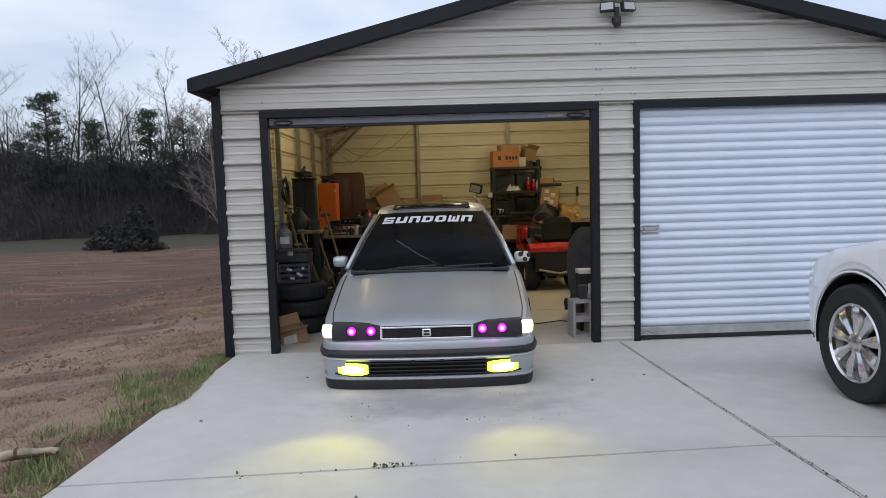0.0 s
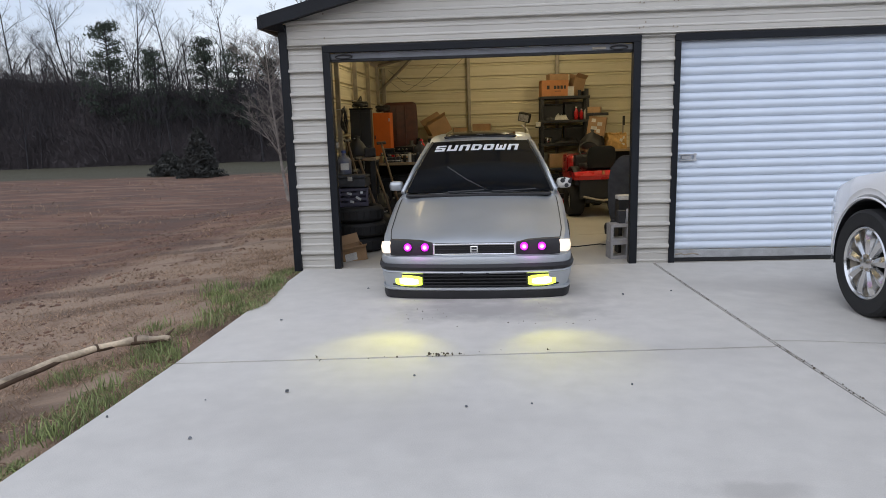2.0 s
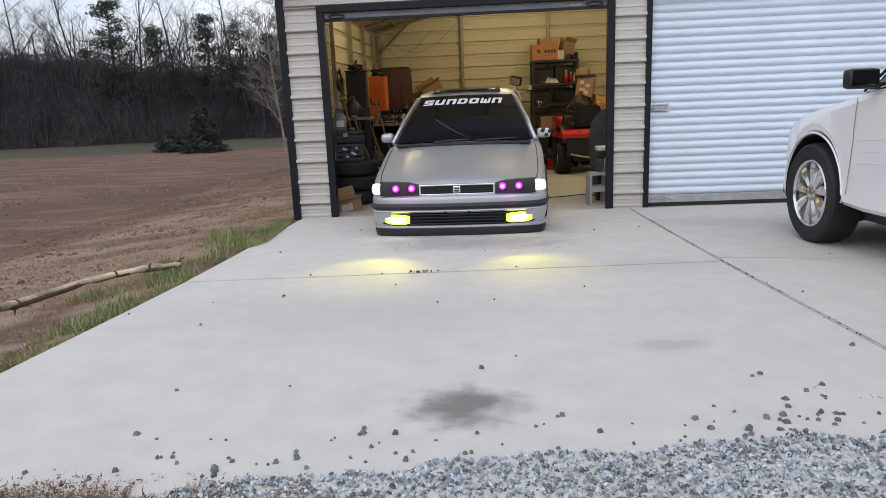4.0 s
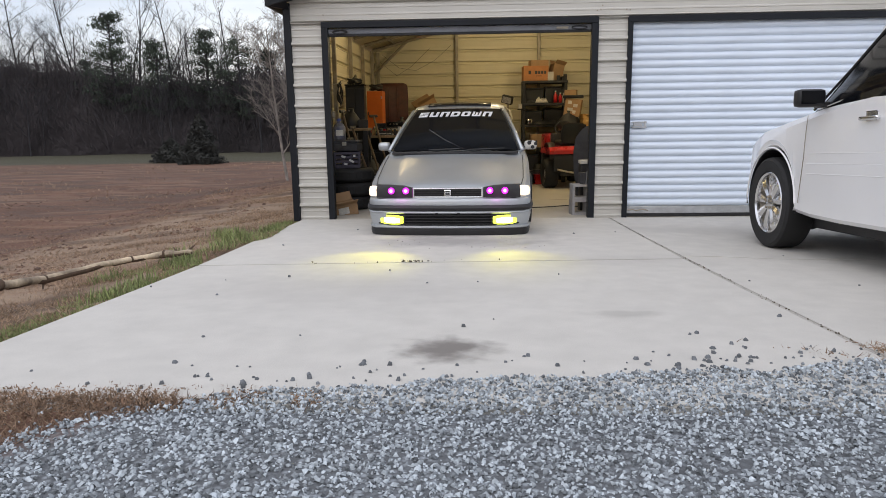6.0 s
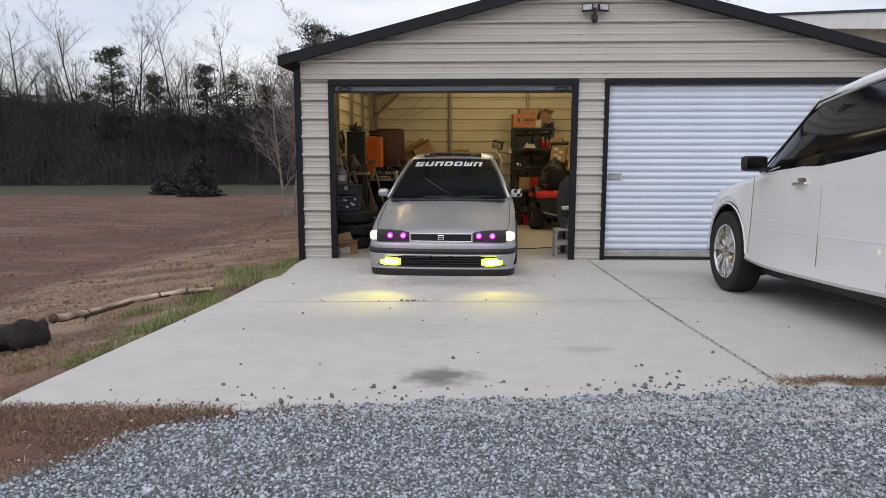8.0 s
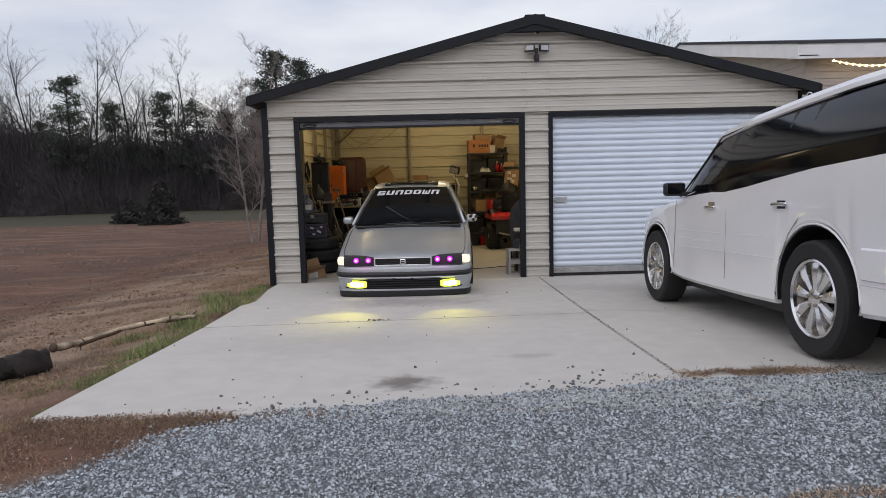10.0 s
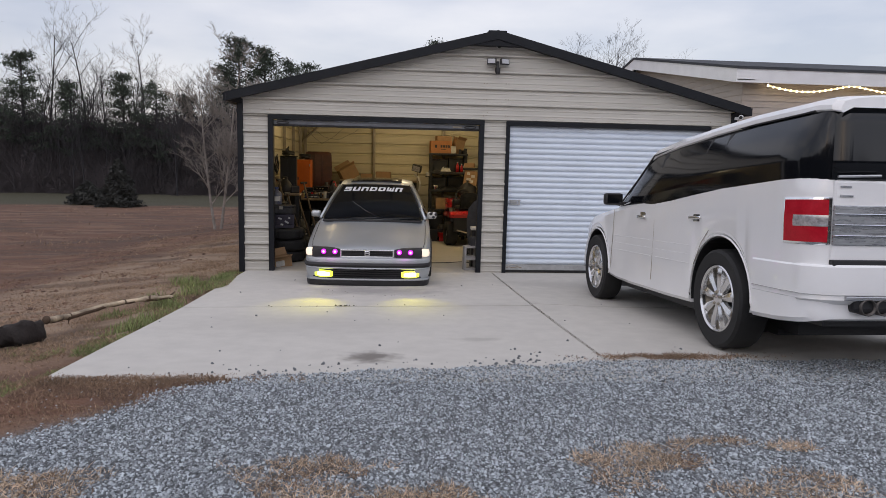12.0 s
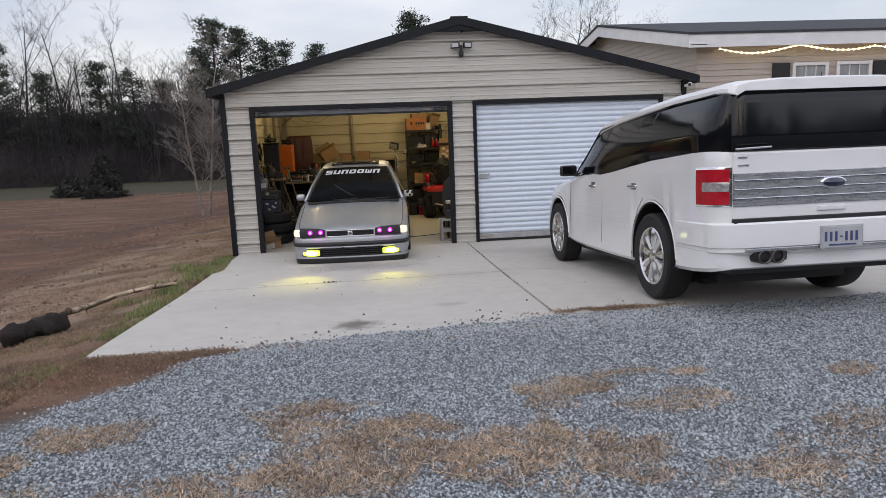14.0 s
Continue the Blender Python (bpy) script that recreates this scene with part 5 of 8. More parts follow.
    tube(bm, [(-0.79, -1.172, 1.368), (-0.50, -1.176, 1.378)], 0.009, 6)
    part("wiper", bm, M["galv"], gate)
    bm = bmesh.new()
    lathe(bm, [(0.018, 0.0), (0.014, 0.02), (0.004, 0.03), (0.003, 0.09), (0.0001, 0.09)], 10, pose(0.10, -0.9, 1.877))
    part("antenna", bm, M["black"], car)
    # bumper
    rows = []
    turn = [(lerp_table(table, y)[1] + 0.012, y - 0.004) for y in (-0.525, -0.62, -0.72, -0.82, -0.90, -0.96, -1.01)]
    turn += [(0.690 + 0.267 * math.cos(a), -1.015 - 0.190 * math.sin(a)) for a in np.linspace(0.15, math.pi / 2, 10)] + [(0.35, -1.210)]
    for x, y in [(-x, y) for x, y in turn] + [(0, -1.216)] + turn[::-1]:
        rows.append([(x * 0.985, y + 0.012, 0.80), (x * 0.998, y - 0.002, 0.785), (x, y - 0.006, 0.66), (x, y, 0.605), (x * 0.985, y + 0.012, 0.598), (x * 0.987, y + 0.009, 0.570), (x * 0.96, y + 0.05, 0.538), (x * 0.9, y + 0.14, 0.540), (x * 0.9, y + 0.14, 0.80)])
    bumper = tagged(soft_body("rear_bumper", rows, M["suv_white"], car, 30), "white rear bumper")
    part("bumper_groove", boxes((-0.72, 0.72, -1.211, -1.17, 0.570, 0.598), bevel=0.006), M["brushed"], bumper)
    for x in (-0.62, -0.18, 0.24, 0.62):
        bm = bmesh.new()
        lathe(bm, [(0.0001, 0.006), (0.014, 0.004), (0.015, -0.02)], 12, pose(x, -1.212 + 0.02 * abs(x), 0.725, 90))
        part("parking_sensor", bm, M["black"], bumper)
    plate = part("number_plate", boxes((-0.105, 0.235, -1.236, -1.212, 0.572, 0.742), bevel=0.006), M["plate"], car, "pale plate with dark bars")
    part("plate_frame", boxes((-0.113, 0.243, -1.232, -1.216, 0.564, 0.750), bevel=0.004), M["galv"], plate)
    for k in range(7):
        if k == 3:
            part("plate_bar", boxes((-0.085 + k * 0.043, -0.065 + k * 0.043, -1.240, -1.235, 0.655, 0.665)), M["blue"], plate)
        else:
            part("plate_bar", boxes((-0.084 + k * 0.043, -0.066 + k * 0.043, -1.240, -1.235, 0.625, 0.70)), M["blue"], plate)
    part("plate_bar", boxes((-0.05, 0.18, -1.240, -1.235, 0.59, 0.602)), M["blue"], plate)
    for x in (-0.56, -0.45):
        bm = bmesh.new()
        lathe(bm, [(0.055, -0.16), (0.055, 0.0), (0.047, 0.0), (0.046, -0.16)], 20, pose(x, -1.215, 0.525, 90), closed=True)
        part("tailpipe", bm, M["sooty"], car, "dark round tailpipe", smooth=True)
    part("pipe_recess", boxes((-0.65, -0.36, -1.195, -1.0, 0.485, 0.600), bevel=0.03), M["black"], car)
    return car


suv()


# ---- scattered stuff ----
rng = np.random.default_rng(7)


def merged(name, tv, tf, places, material, label, category, kind="stuff"):
    """One mesh of many copies of a small shape: places gives (n, 3, 3) turns with scale and (n, 3) offsets."""
    rot, off = places
    n, nv = len(off), len(tv)
    verts = (np.einsum("nij,vj->nvi", rot, tv) + off[:, None, :]).reshape(-1, 3)
    tf = np.array(tf)
    faces = (tf[None] + (np.arange(n) * nv)[:, None, None]).reshape(-1, tf.shape[1])
    me = bpy.data.meshes.new(name)
    me.vertices.add(len(verts))
    me.vertices.foreach_set("co", verts.ravel())
    k = tf.shape[1]
    me.loops.add(len(faces) * k)
    me.loops.foreach_set("vertex_index", faces.ravel().astype(np.int32))
    me.polygons.add(len(faces))
    me.polygons.foreach_set("loop_start", np.arange(0, len(faces) * k, k, dtype=np.int32))
    me.update(calc_edges=True)
    me.materials.append(material)
    return tagged(link(name, me), label, category, kind=kind)


def turns(n, flat=0.4):
    a, b, c = rng.uniform(0, 2 * np.pi, n), rng.uniform(-flat, flat, n), rng.uniform(-flat, flat, n)
    ca, sa, cb, sb, cc, sn = np.cos(a), np.sin(a), np.cos(b), np.sin(b), np.cos(c), np.sin(c)
    z, o = np.zeros(n), np.ones(n)
    rz = np.array([[ca, -sa, z], [sa, ca, z], [z, z, o]]).transpose(2, 0, 1)
    ry = np.array([[cb, z, sb], [z, o, z], [-sb, z, cb]]).transpose(2, 0, 1)
    rx = np.array([[o, z, z], [z, cc, -sn], [z, sn, cc]]).transpose(2, 0, 1)
    return rz @ ry @ rx


def patchy(x, y, scale, seed):
    return np.array([noise.noise(Vector((a * scale, b * scale, seed))) for a, b in zip(x, y)])


lies = np.vectorize(lie)
# a crushed stone: a sharp shard, bedded in
STONE_V = np.array([(-.55, -.4, -.3), (.45, -.5, -.25), (.5, .42, -.3), (-.42, .5, -.3), (-.30, -.30, .30), (.34, -.22, .42), (.20, .32, .26), (-.34, .18, .38)])
STONE_F = [(0, 1, 5, 4), (1, 2, 6, 5), (2, 3, 7, 6), (3, 0, 4, 7), (4, 5, 6, 7)]
CHIP_V = np.array([(-.55, -.42, -.3), (.55, -.34, -.3), (-.04, .58, -.3), (-.30, -.28, .34), (.38, -.20, .26), (.02, .36, .40)])
CHIP_F = [(0, 1, 4), (0, 4, 3), (1, 2, 5), (1, 5, 4), (2, 0, 3), (2, 3, 5), (3, 4, 5)]


def mouth_edge(x):
    """The ragged line where the gravel meets the concrete."""
    return np.where(x < 3.5, -6.36 + 0.157 * np.clip(x, 0, 3.6), -5.87 + 0.02 * x)


STRAW = ((1.9, -8.50, 0.85, 0.38, 0.95), (2.5, -8.45, 0.45, 0.32, 0.9), (0.36, -7.92, 0.30, 0.20, 0.9), (0.05, -8.22, 0.22, 0.15, 0.7), (1.50, -7.74, 0.34, 0.20, 0.9), (1.85, -8.12, 0.52, 0.22, 0.9), (1.45, -8.02, 0.24, 0.20, 0.7), (1.15, -8.80, 0.55, 0.40, 0.7),
         (3.0, -7.66, 0.30, 0.18, 0.9), (2.9, -7.92, 0.16, 0.14, 0.7), (3.45, -7.50, 0.20, 0.07, 0.8), (3.80, -7.56, 0.18, 0.06, 0.9), (3.55, -8.05, 0.48, 0.18, 0.55), (4.25, -8.45, 0.22, 0.14, 0.6),
         (2.45, -8.50, 0.20, 0.34, 0.8), (3.02, -8.62, 0.30, 0.32, 0.75), (3.45, -8.90, 0.35, 0.16, 0.6), (4.75, -7.75, 0.2, 0.16, 0.7))


def straw_cover(x, y):
    """How thickly dead grass lies in the gravel: ragged mats, thinning to the east."""
    n1, n2, n3 = patchy(x, y, 2.0, 3), patchy(x, y, 6.0, 4), patchy(x, y, 16.0, 5)
    best = np.clip((-8.3 - y) * 1.5, 0, 0.35) * np.clip(0.4 + 2.2 * n1, 0, 1)
    for cx, cy, rx, ry, k in STRAW:
        best = np.maximum(best, k * np.clip(1.9 - 1.7 * np.hypot((x - cx) / rx, (y - cy) / ry) + 0.9 * n1 + 0.8 * n2, 0, 1))
    return np.clip(best * np.clip(1.05 + 0.7 * n2 + 0.7 * n3, 0.1, 1.2), 0, 1)


WEST_Y = (-9.5, -7.65, -7.4, -7.16, -6.88, -6.54, -6.40, -6.2, -5.4)
WEST_X = (-0.5, -0.08, 0.0, 0.20, 0.36, 0.48, 0.72, 1.05, 1.6)


def west_limit(x, y):
    return np.interp(y, WEST_Y, WEST_X) + 0.10 * patchy(x, y, 2.3, 8) + 0.06 * patchy(x, y, 8, 9)


def gravel():
    n = 222000
    y = rng.uniform(-9.3, -5.45, n)
    x = 2.1 + rng.uniform(-1, 1, n) * (0.74 * (y + 11.6) + 0.6)
    edge = mouth_edge(x) + 0.10 * patchy(x, y, 2.2, 1) + 0.05 * patchy(x, y, 7.0, 5)
    bank = x - west_limit(x, y)
    keep = (y < edge) & (rng.uniform(0, 1, n) < np.clip(1 + bank * 7, 0.0, 1) ** 2) & (rng.uniform(0, 1, n) > 0.78 * straw_cover(x, y))
    x, y = x[keep], y[keep]
    n = len(x)
    size = rng.uniform(0.008, 0.018, n) * rng.uniform(0.75, 1.15, n)
    rot = turns(n, 0.8) * (size[:, None] * rng.uniform((0.85, 0.5, 0.5), (1.4, 0.95, 1.1), (n, 3)))[:, None, :]
    off = np.stack([x, y, lies(x, y) + rng.uniform(0.0, 0.012, n)], 1)
    merged("gravel", CHIP_V, CHIP_F, (rot, off), M["gravel"], "loose blue-grey crushed stone gravel", "gravel")
    # the rest of the yard, thinly strewn
    n = 16000
    x, y = rng.uniform(-3.5, 8.5, n), rng.uniform(-15.0, -5.9, n)
    keep = ((np.abs(x - 2.1) > 0.74 * (y + 11.6) + 0.55) | (y < -9.25)) & (x > west_limit(x, np.maximum(y, -9.0)) - 0.75 * np.maximum(0, -9.0 - y)) & (y < mouth_edge(x))
    x, y = x[keep], y[keep]
    n = len(x)
    size = rng.uniform(0.014, 0.028, n)
    rot = turns(n, 0.8) * (size[:, None] * rng.uniform((0.85, 0.5, 0.5), (1.4, 0.95, 1.1), (n, 3)))[:, None, :]
    merged("loose_gravel", CHIP_V, CHIP_F, (rot, np.stack([x, y, lies(x, y) + 0.005], 1)), M["gravel"], "thinly spread blue-grey gravel over the yard", "gravel")


M["stray"] = mat("stray_stone", (0.13, 0.14, 0.15), 0.8, 0.0, 9, 0.15, 120, 0.0, per_piece=0.7)


def strays():
    """Stones kicked over the concrete."""
    n = 150
    x = np.concatenate([rng.normal(1.1, 0.28, 26), rng.normal(2.75, 0.35, 50), rng.uniform(-0.3, 4.6, n - 76)])
    y = mouth_edge(x) + 0.04 + np.abs(rng.normal(0, 0.16, n))
    y[26:60] = mouth_edge(x[26:60]) + np.abs(rng.normal(0, 0.10, 34))
    y[120:] = rng.uniform(-6.0, -3.6, 30)
    y[-7:] = rng.uniform(-3.4, -1.0, 7)
    n = len(x)
    size = rng.uniform(0.008, 0.022, n)
    size[120:] *= 1.0
    rot = turns(n, 0.3) * (size[:, None] * rng.uniform(0.7, 1.2, (n, 3)))[:, None, :]
    off = np.stack([x, y, lies(np.maximum(x, 0), y) + size * 0.25], 1)
    ok = (x > EDGE + 0.05)
    merged("stray_stones", STONE_V, STONE_F, (rot[ok], off[ok]), M["stray"], "dark stones scattered over the concrete", "stones")


BLADE_V = np.array([(-0.5, 0, 0), (0.5, 0, 0), (-0.3, 0.12, 0.55), (0.3, 0.12, 0.55), (0.0, 0.38, 1.0)])


def blades(name, x, y, height, width, material, label, lift=0.0, lean=0.35):
    n = len(x)
    h = rng.uniform(0.5, 1.2, n) * height
    rot = turns(n, lean)
    sc = np.stack([np.full(n, width) * rng.uniform(0.6, 1.3, n), h * 1.0, h], 1)
    rot = rot * sc[:, None, :]
    z = np.array([lie(a, b) for a, b in zip(x, y)]) + lift
    z += np.where(x < EDGE, -0.03 + np.array([0.05 * noise.noise(Vector((a * 0.9, b * 0.9, 0))) for a, b in zip(x, y)]), 0)
    # quads only: the tip is a folded quad
    merged(name, np.vstack([BLADE_V, [(0.02, 0.38, 1.0)]]), [(0, 1, 3, 2), (2, 3, 5, 4)], (rot, np.stack([x, y, z], 1)), material, label, "grass")


M["field_straw"] = mat("field_straw", (0.335, 0.23, 0.152), 0.9, 0.0, 3, 0.2, 30, 0.0, per_piece=0.6, joined=True)
M["rust"] = mat("rusty_needles", (0.27, 0.18, 0.12), 0.9, 0.0, 3, 0.25, 30, 0.0, per_piece=0.6, joined=True)
M["brown"] = mat("brown_dead_grass", (0.25, 0.165, 0.112), 0.9, 0.0, 3, 0.25, 30, 0.0, per_piece=0.6, joined=True)
M["clod"] = mat("soil_clod", (0.15, 0.085, 0.058), 0.95, 0.0, 3, 0.2, 30, 0.0, per_piece=0.5, joined=True)
M["litter"] = mat("dark_leaf_litter", (0.085, 0.068, 0.045), 0.9, 0.0, 9, 0.2, 30, 0.0, per_piece=0.5)


def grasses():
    # green verge along the drive
    n = 46000
    y = rng.uniform(-6.6, 0.4, n)
    x = EDGE + 0.13 * np.exp(-((y + 2.0) / 1.1) ** 2) - 0.02 - np.abs(rng.normal(0, 0.42, n))
    keep = patchy(x, y, 1.7, 11) + 0.5 * patchy(x, y, 5, 12) - 0.35 * np.abs(x - EDGE) > -0.12
    x, y = x[keep], y[keep]
    sere = rng.uniform(0, 1, len(x)) + 0.9 * patchy(x, y, 3.0, 14) > 0.46
    blades("green_grass", x[~sere], y[~sere], 0.045, 0.006, M["green"], "low green grass and weeds along the concrete edge", lean=1.0)
    blades("sere_grass", x[sere], y[sere], 0.038, 0.005, M["field_straw"], "withered brown grass among the green", lean=1.1)
    n = 60000
    y = rng.uniform(-7.0, 7.0, n)
    x = EDGE - 0.1 - np.abs(rng.normal(0, 1.7, n))
    keep = patchy(x * 0.5, y * 2.0, 0.9, 24) + 0.5 * patchy(x, y, 3.5, 25) > 0.0
    blades("flattened_straw", x[keep], y[keep], 0.055, 0.0042, M["field_straw"], "flattened straw in drifts on the soil", lean=1.35)
    n = 1900
    c = np.stack([EDGE - 0.10 - np.abs(rng.normal(0, 0.30, 26)), rng.uniform(-4.6, -0.2, 26)], 1)[rng.integers(0, 26, n)]
    p = c + rng.normal(0, 0.075, (n, 2))
    p[:, 0] = np.minimum(p[:, 0], EDGE - 0.03)
    blades("weed_tuft", p[:, 0], p[:, 1], 0.10, 0.009, M["green"], "taller green weed tufts beside the concrete")
    # crumbled clods on the bare soil
    n = 7000
    y = rng.uniform(-6.5, 11, n)
    x = EDGE - 1.1 - rng.gamma(1.8, 2.0, n)
    keep = patchy(x * 0.7, y * 1.6, 0.8, 51) + 0.5 * patchy(x, y, 3.1, 52) > -0.05
    x, y = x[keep], y[keep]
    n = len(x)
    size = rng.gamma(2.4, 0.008, n) + 0.008
    rot = turns(n, 0.5) * (size[:, None] * rng.uniform((0.9, 0.7, 0.5), (1.5, 1.2, 0.9), (n, 3)))[:, None, :]
    z = lies(x, y) - 0.03 + 0.05 * patchy(x, y, 0.9, 0)
    merged("soil_clods", STONE_V, STONE_F, (rot, np.stack([x, y, z], 1)), M["clod"], "crumbled red-brown clods on the field", "soil")
    # dry straw over the near field
    n = 52000
    y = rng.uniform(-7.5, 9, n)
    x = EDGE - 0.05 - rng.gamma(1.6, 1.2, n)
    keep = patchy(x, y, 0.7, 21) + 0.6 * patchy(x, y, 3, 22) > -0.10
    blades("dry_grass", x[keep], y[keep], 0.032, 0.0042, M["field_straw"], "short dry straw-coloured grass", lean=0.9)
    n = 9000
    y = rng.uniform(2, 26, n)
    x = -3 - rng.uniform(0, 26, n)
    keep = patchy(x, y, 0.5, 31) > 0.12
    blades("field_stubble", x[keep], y[keep], 0.10, 0.02, M["field_straw"], "sparse dead stubble on the field", lean=0.9)
    n = 40000
    y = rng.uniform(-4, 14, n)
    x = EDGE - 1.5 - rng.uniform(0, 1, n) ** 1.3 * 13
    keep = patchy(x * 0.45, y * 1.9, 0.8, 33) + 0.45 * patchy(x, y, 2.6, 34) > 0.10
    blades("streaked_stubble", x[keep], y[keep], 0.035, 0.007, M["brown"], "streaks of short dead stubble on the soil", lean=1.1)
    # straw and dead grass lying in the gravel, and on the dirt at the drive's mouth
    n = 250000
    y = rng.uniform(-9.3, -6.9, n)
    x = 2.1 + rng.uniform(-1, 1, n) * (0.78 * (y + 11.4) + 0.9)
    keep = straw_cover(x, y) > rng.uniform(0.15, 1.1, n)
    x, y = x[keep], y[keep]
    tan = rng.uniform(0, 1, len(x)) + 0.5 * patchy(x, y, 3.5, 44) > 0.30
    blades("straw_patch", x[tan], y[tan], 0.040, 0.004, M["dry"], "matted dead grass among the gravel", 0.008, 1.3)
    blades("brown_straw_patch", x[~tan], y[~tan], 0.036, 0.0042, M["brown"], "rotting brown grass among the gravel", 0.006, 1.3)
    n = 52000
    x = rng.uniform(-2.6, 1.7, n)
    y = APRON + 0.03 - np.abs(rng.normal(0, 0.5, n))
    keep = (patchy(x, y, 2.0, 41) > -0.45) & (x < west_limit(x, y) + 0.05)
    x, y = x[keep], y[keep]
    rusty = patchy(x, y, 2.6, 45) + rng.normal(0, 0.25, len(x)) > 0.12
    blades("dead_grass", x[~rusty], y[~rusty], 0.034, 0.0045, M["brown"], "flattened brown grass by the drive", lean=1.45)
    blades("needle_litter", x[rusty], y[rusty], 0.036, 0.004, M["rust"], "rust-brown needles and leaves by the drive", lean=1.45)
    n = 4600
    x = rng.uniform(-0.45, 1.3, n)
    y = APRON + 0.03 + 0.05 * patchy(x, x * 0 + 1, 2.4, 6) + rng.normal(0, 0.045, n)
    keep = patchy(x, y, 4.0, 46) > -0.22
    x, y = x[keep], y[keep]
    blades("slab_edge_weeds", x, y, 0.013, 0.005, M["rust"], "dead weeds along the end of the concrete", 0.006, 1.3)
    n = 3400
    x = 3.95 + rng.normal(0, 0.32, n)
    y = -5.70 + 0.05 * patchy(x, x * 0, 4.0, 2) + rng.normal(0, 0.05, n)
    keep = patchy(x, y, 5.0, 13) > -0.12
    x, y = x[keep], y[keep]
    blades("dead_grass_strip", x, y, 0.030, 0.004, M["rust"], "rust-brown pine needles where gravel meets concrete", 0.012, 1.45)


def crumbs(name, x, y, lo, hi, material, label, category, lift=0.25):
    n = len(x)
    size = rng.uniform(lo, hi, n)
    rot = turns(n, 0.5) * (size[:, None] * rng.uniform(0.6, 1.3, (n, 3)))[:, None, :]
    z = np.array([lie(a, b) for a, b in zip(x, y)]) + size * lift
    z += np.where(x < EDGE, -0.03 + np.array([0.05 * noise.noise(Vector((a * 0.9, b * 0.9, 0))) for a, b in zip(x, y)]), 0)
    merged(name, STONE_V, STONE_F, (rot, np.stack([x, y, z], 1)), material, label, category)


def litter():
    """Leaves and crumbs of soil caught along the cross joint, and clods over the field."""
    n = 50
    c = np.array([(1.40, -3.21), (1.30, -3.23), (0.95, -3.27), (1.92, -3.15), (0.60, -3.28)])[rng.choice(5, n, p=(0.50, 0.28, 0.10, 0.07, 0.05))]
    p = c + rng.normal(0, 1, (n, 2)) * np.array([0.07, 0.02])
    crumbs("leaf_litter", p[:, 0], p[:, 1], 0.004, 0.015, M["litter"], "dark leaf crumbs caught along the joint", "litter")
    n = 110
    x = rng.uniform(0.9, 2.5, n)
    y = -2.15 + rng.normal(0, 0.32, n)
    keep = patchy(x, y, 3.0, 51) > 0.15
    crumbs("soil_crumbs", x[keep], y[keep], 0.003, 0.008, M["litter"], "fine dark crumbs on the concrete", "crumbs")
    n = 420
    y = rng.uniform(-5.8, -0.4, n)
    x = JOINT + rng.normal(0, 0.007, n)
    keep = patchy(x * 0, y, 2.2, 71) + rng.normal(0, 0.3, n) > 0.05
    crumbs("joint_dirt", x[keep], y[keep], 0.003, 0.009, M["litter"], "dark dirt caught in the long joint", "dirt")
    n = 5000
    y = rng.uniform(-7.0, 24, n)
    x = EDGE - 1.4 - rng.gamma(1.7, 3.0, n)
    keep = patchy(x, y, 0.55, 61) + 0.7 * patchy(x, y, 2.2, 62) > 0.02
    crumbs("clods", x[keep], y[keep], 0.008, 0.026, M["clod"], "loose red-brown clods of soil", "soil", 0.1)


def dirt_stones():
    n = 1500
    x = rng.uniform(-0.6, 1.3, n)
    y = rng.uniform(-8.2, -6.28, n)
    gap = west_limit(x, y) - x
    keep = (gap > 0) & (rng.uniform(0, 1, n) < np.exp(-gap * 3.2))
    crumbs("half_buried_stones", x[keep], y[keep], 0.008, 0.018, M["gravel"], "half-buried grey stones in the dirt", "stones", 0.1)


gravel()
strays()
dirt_stones()
grasses()
litter()


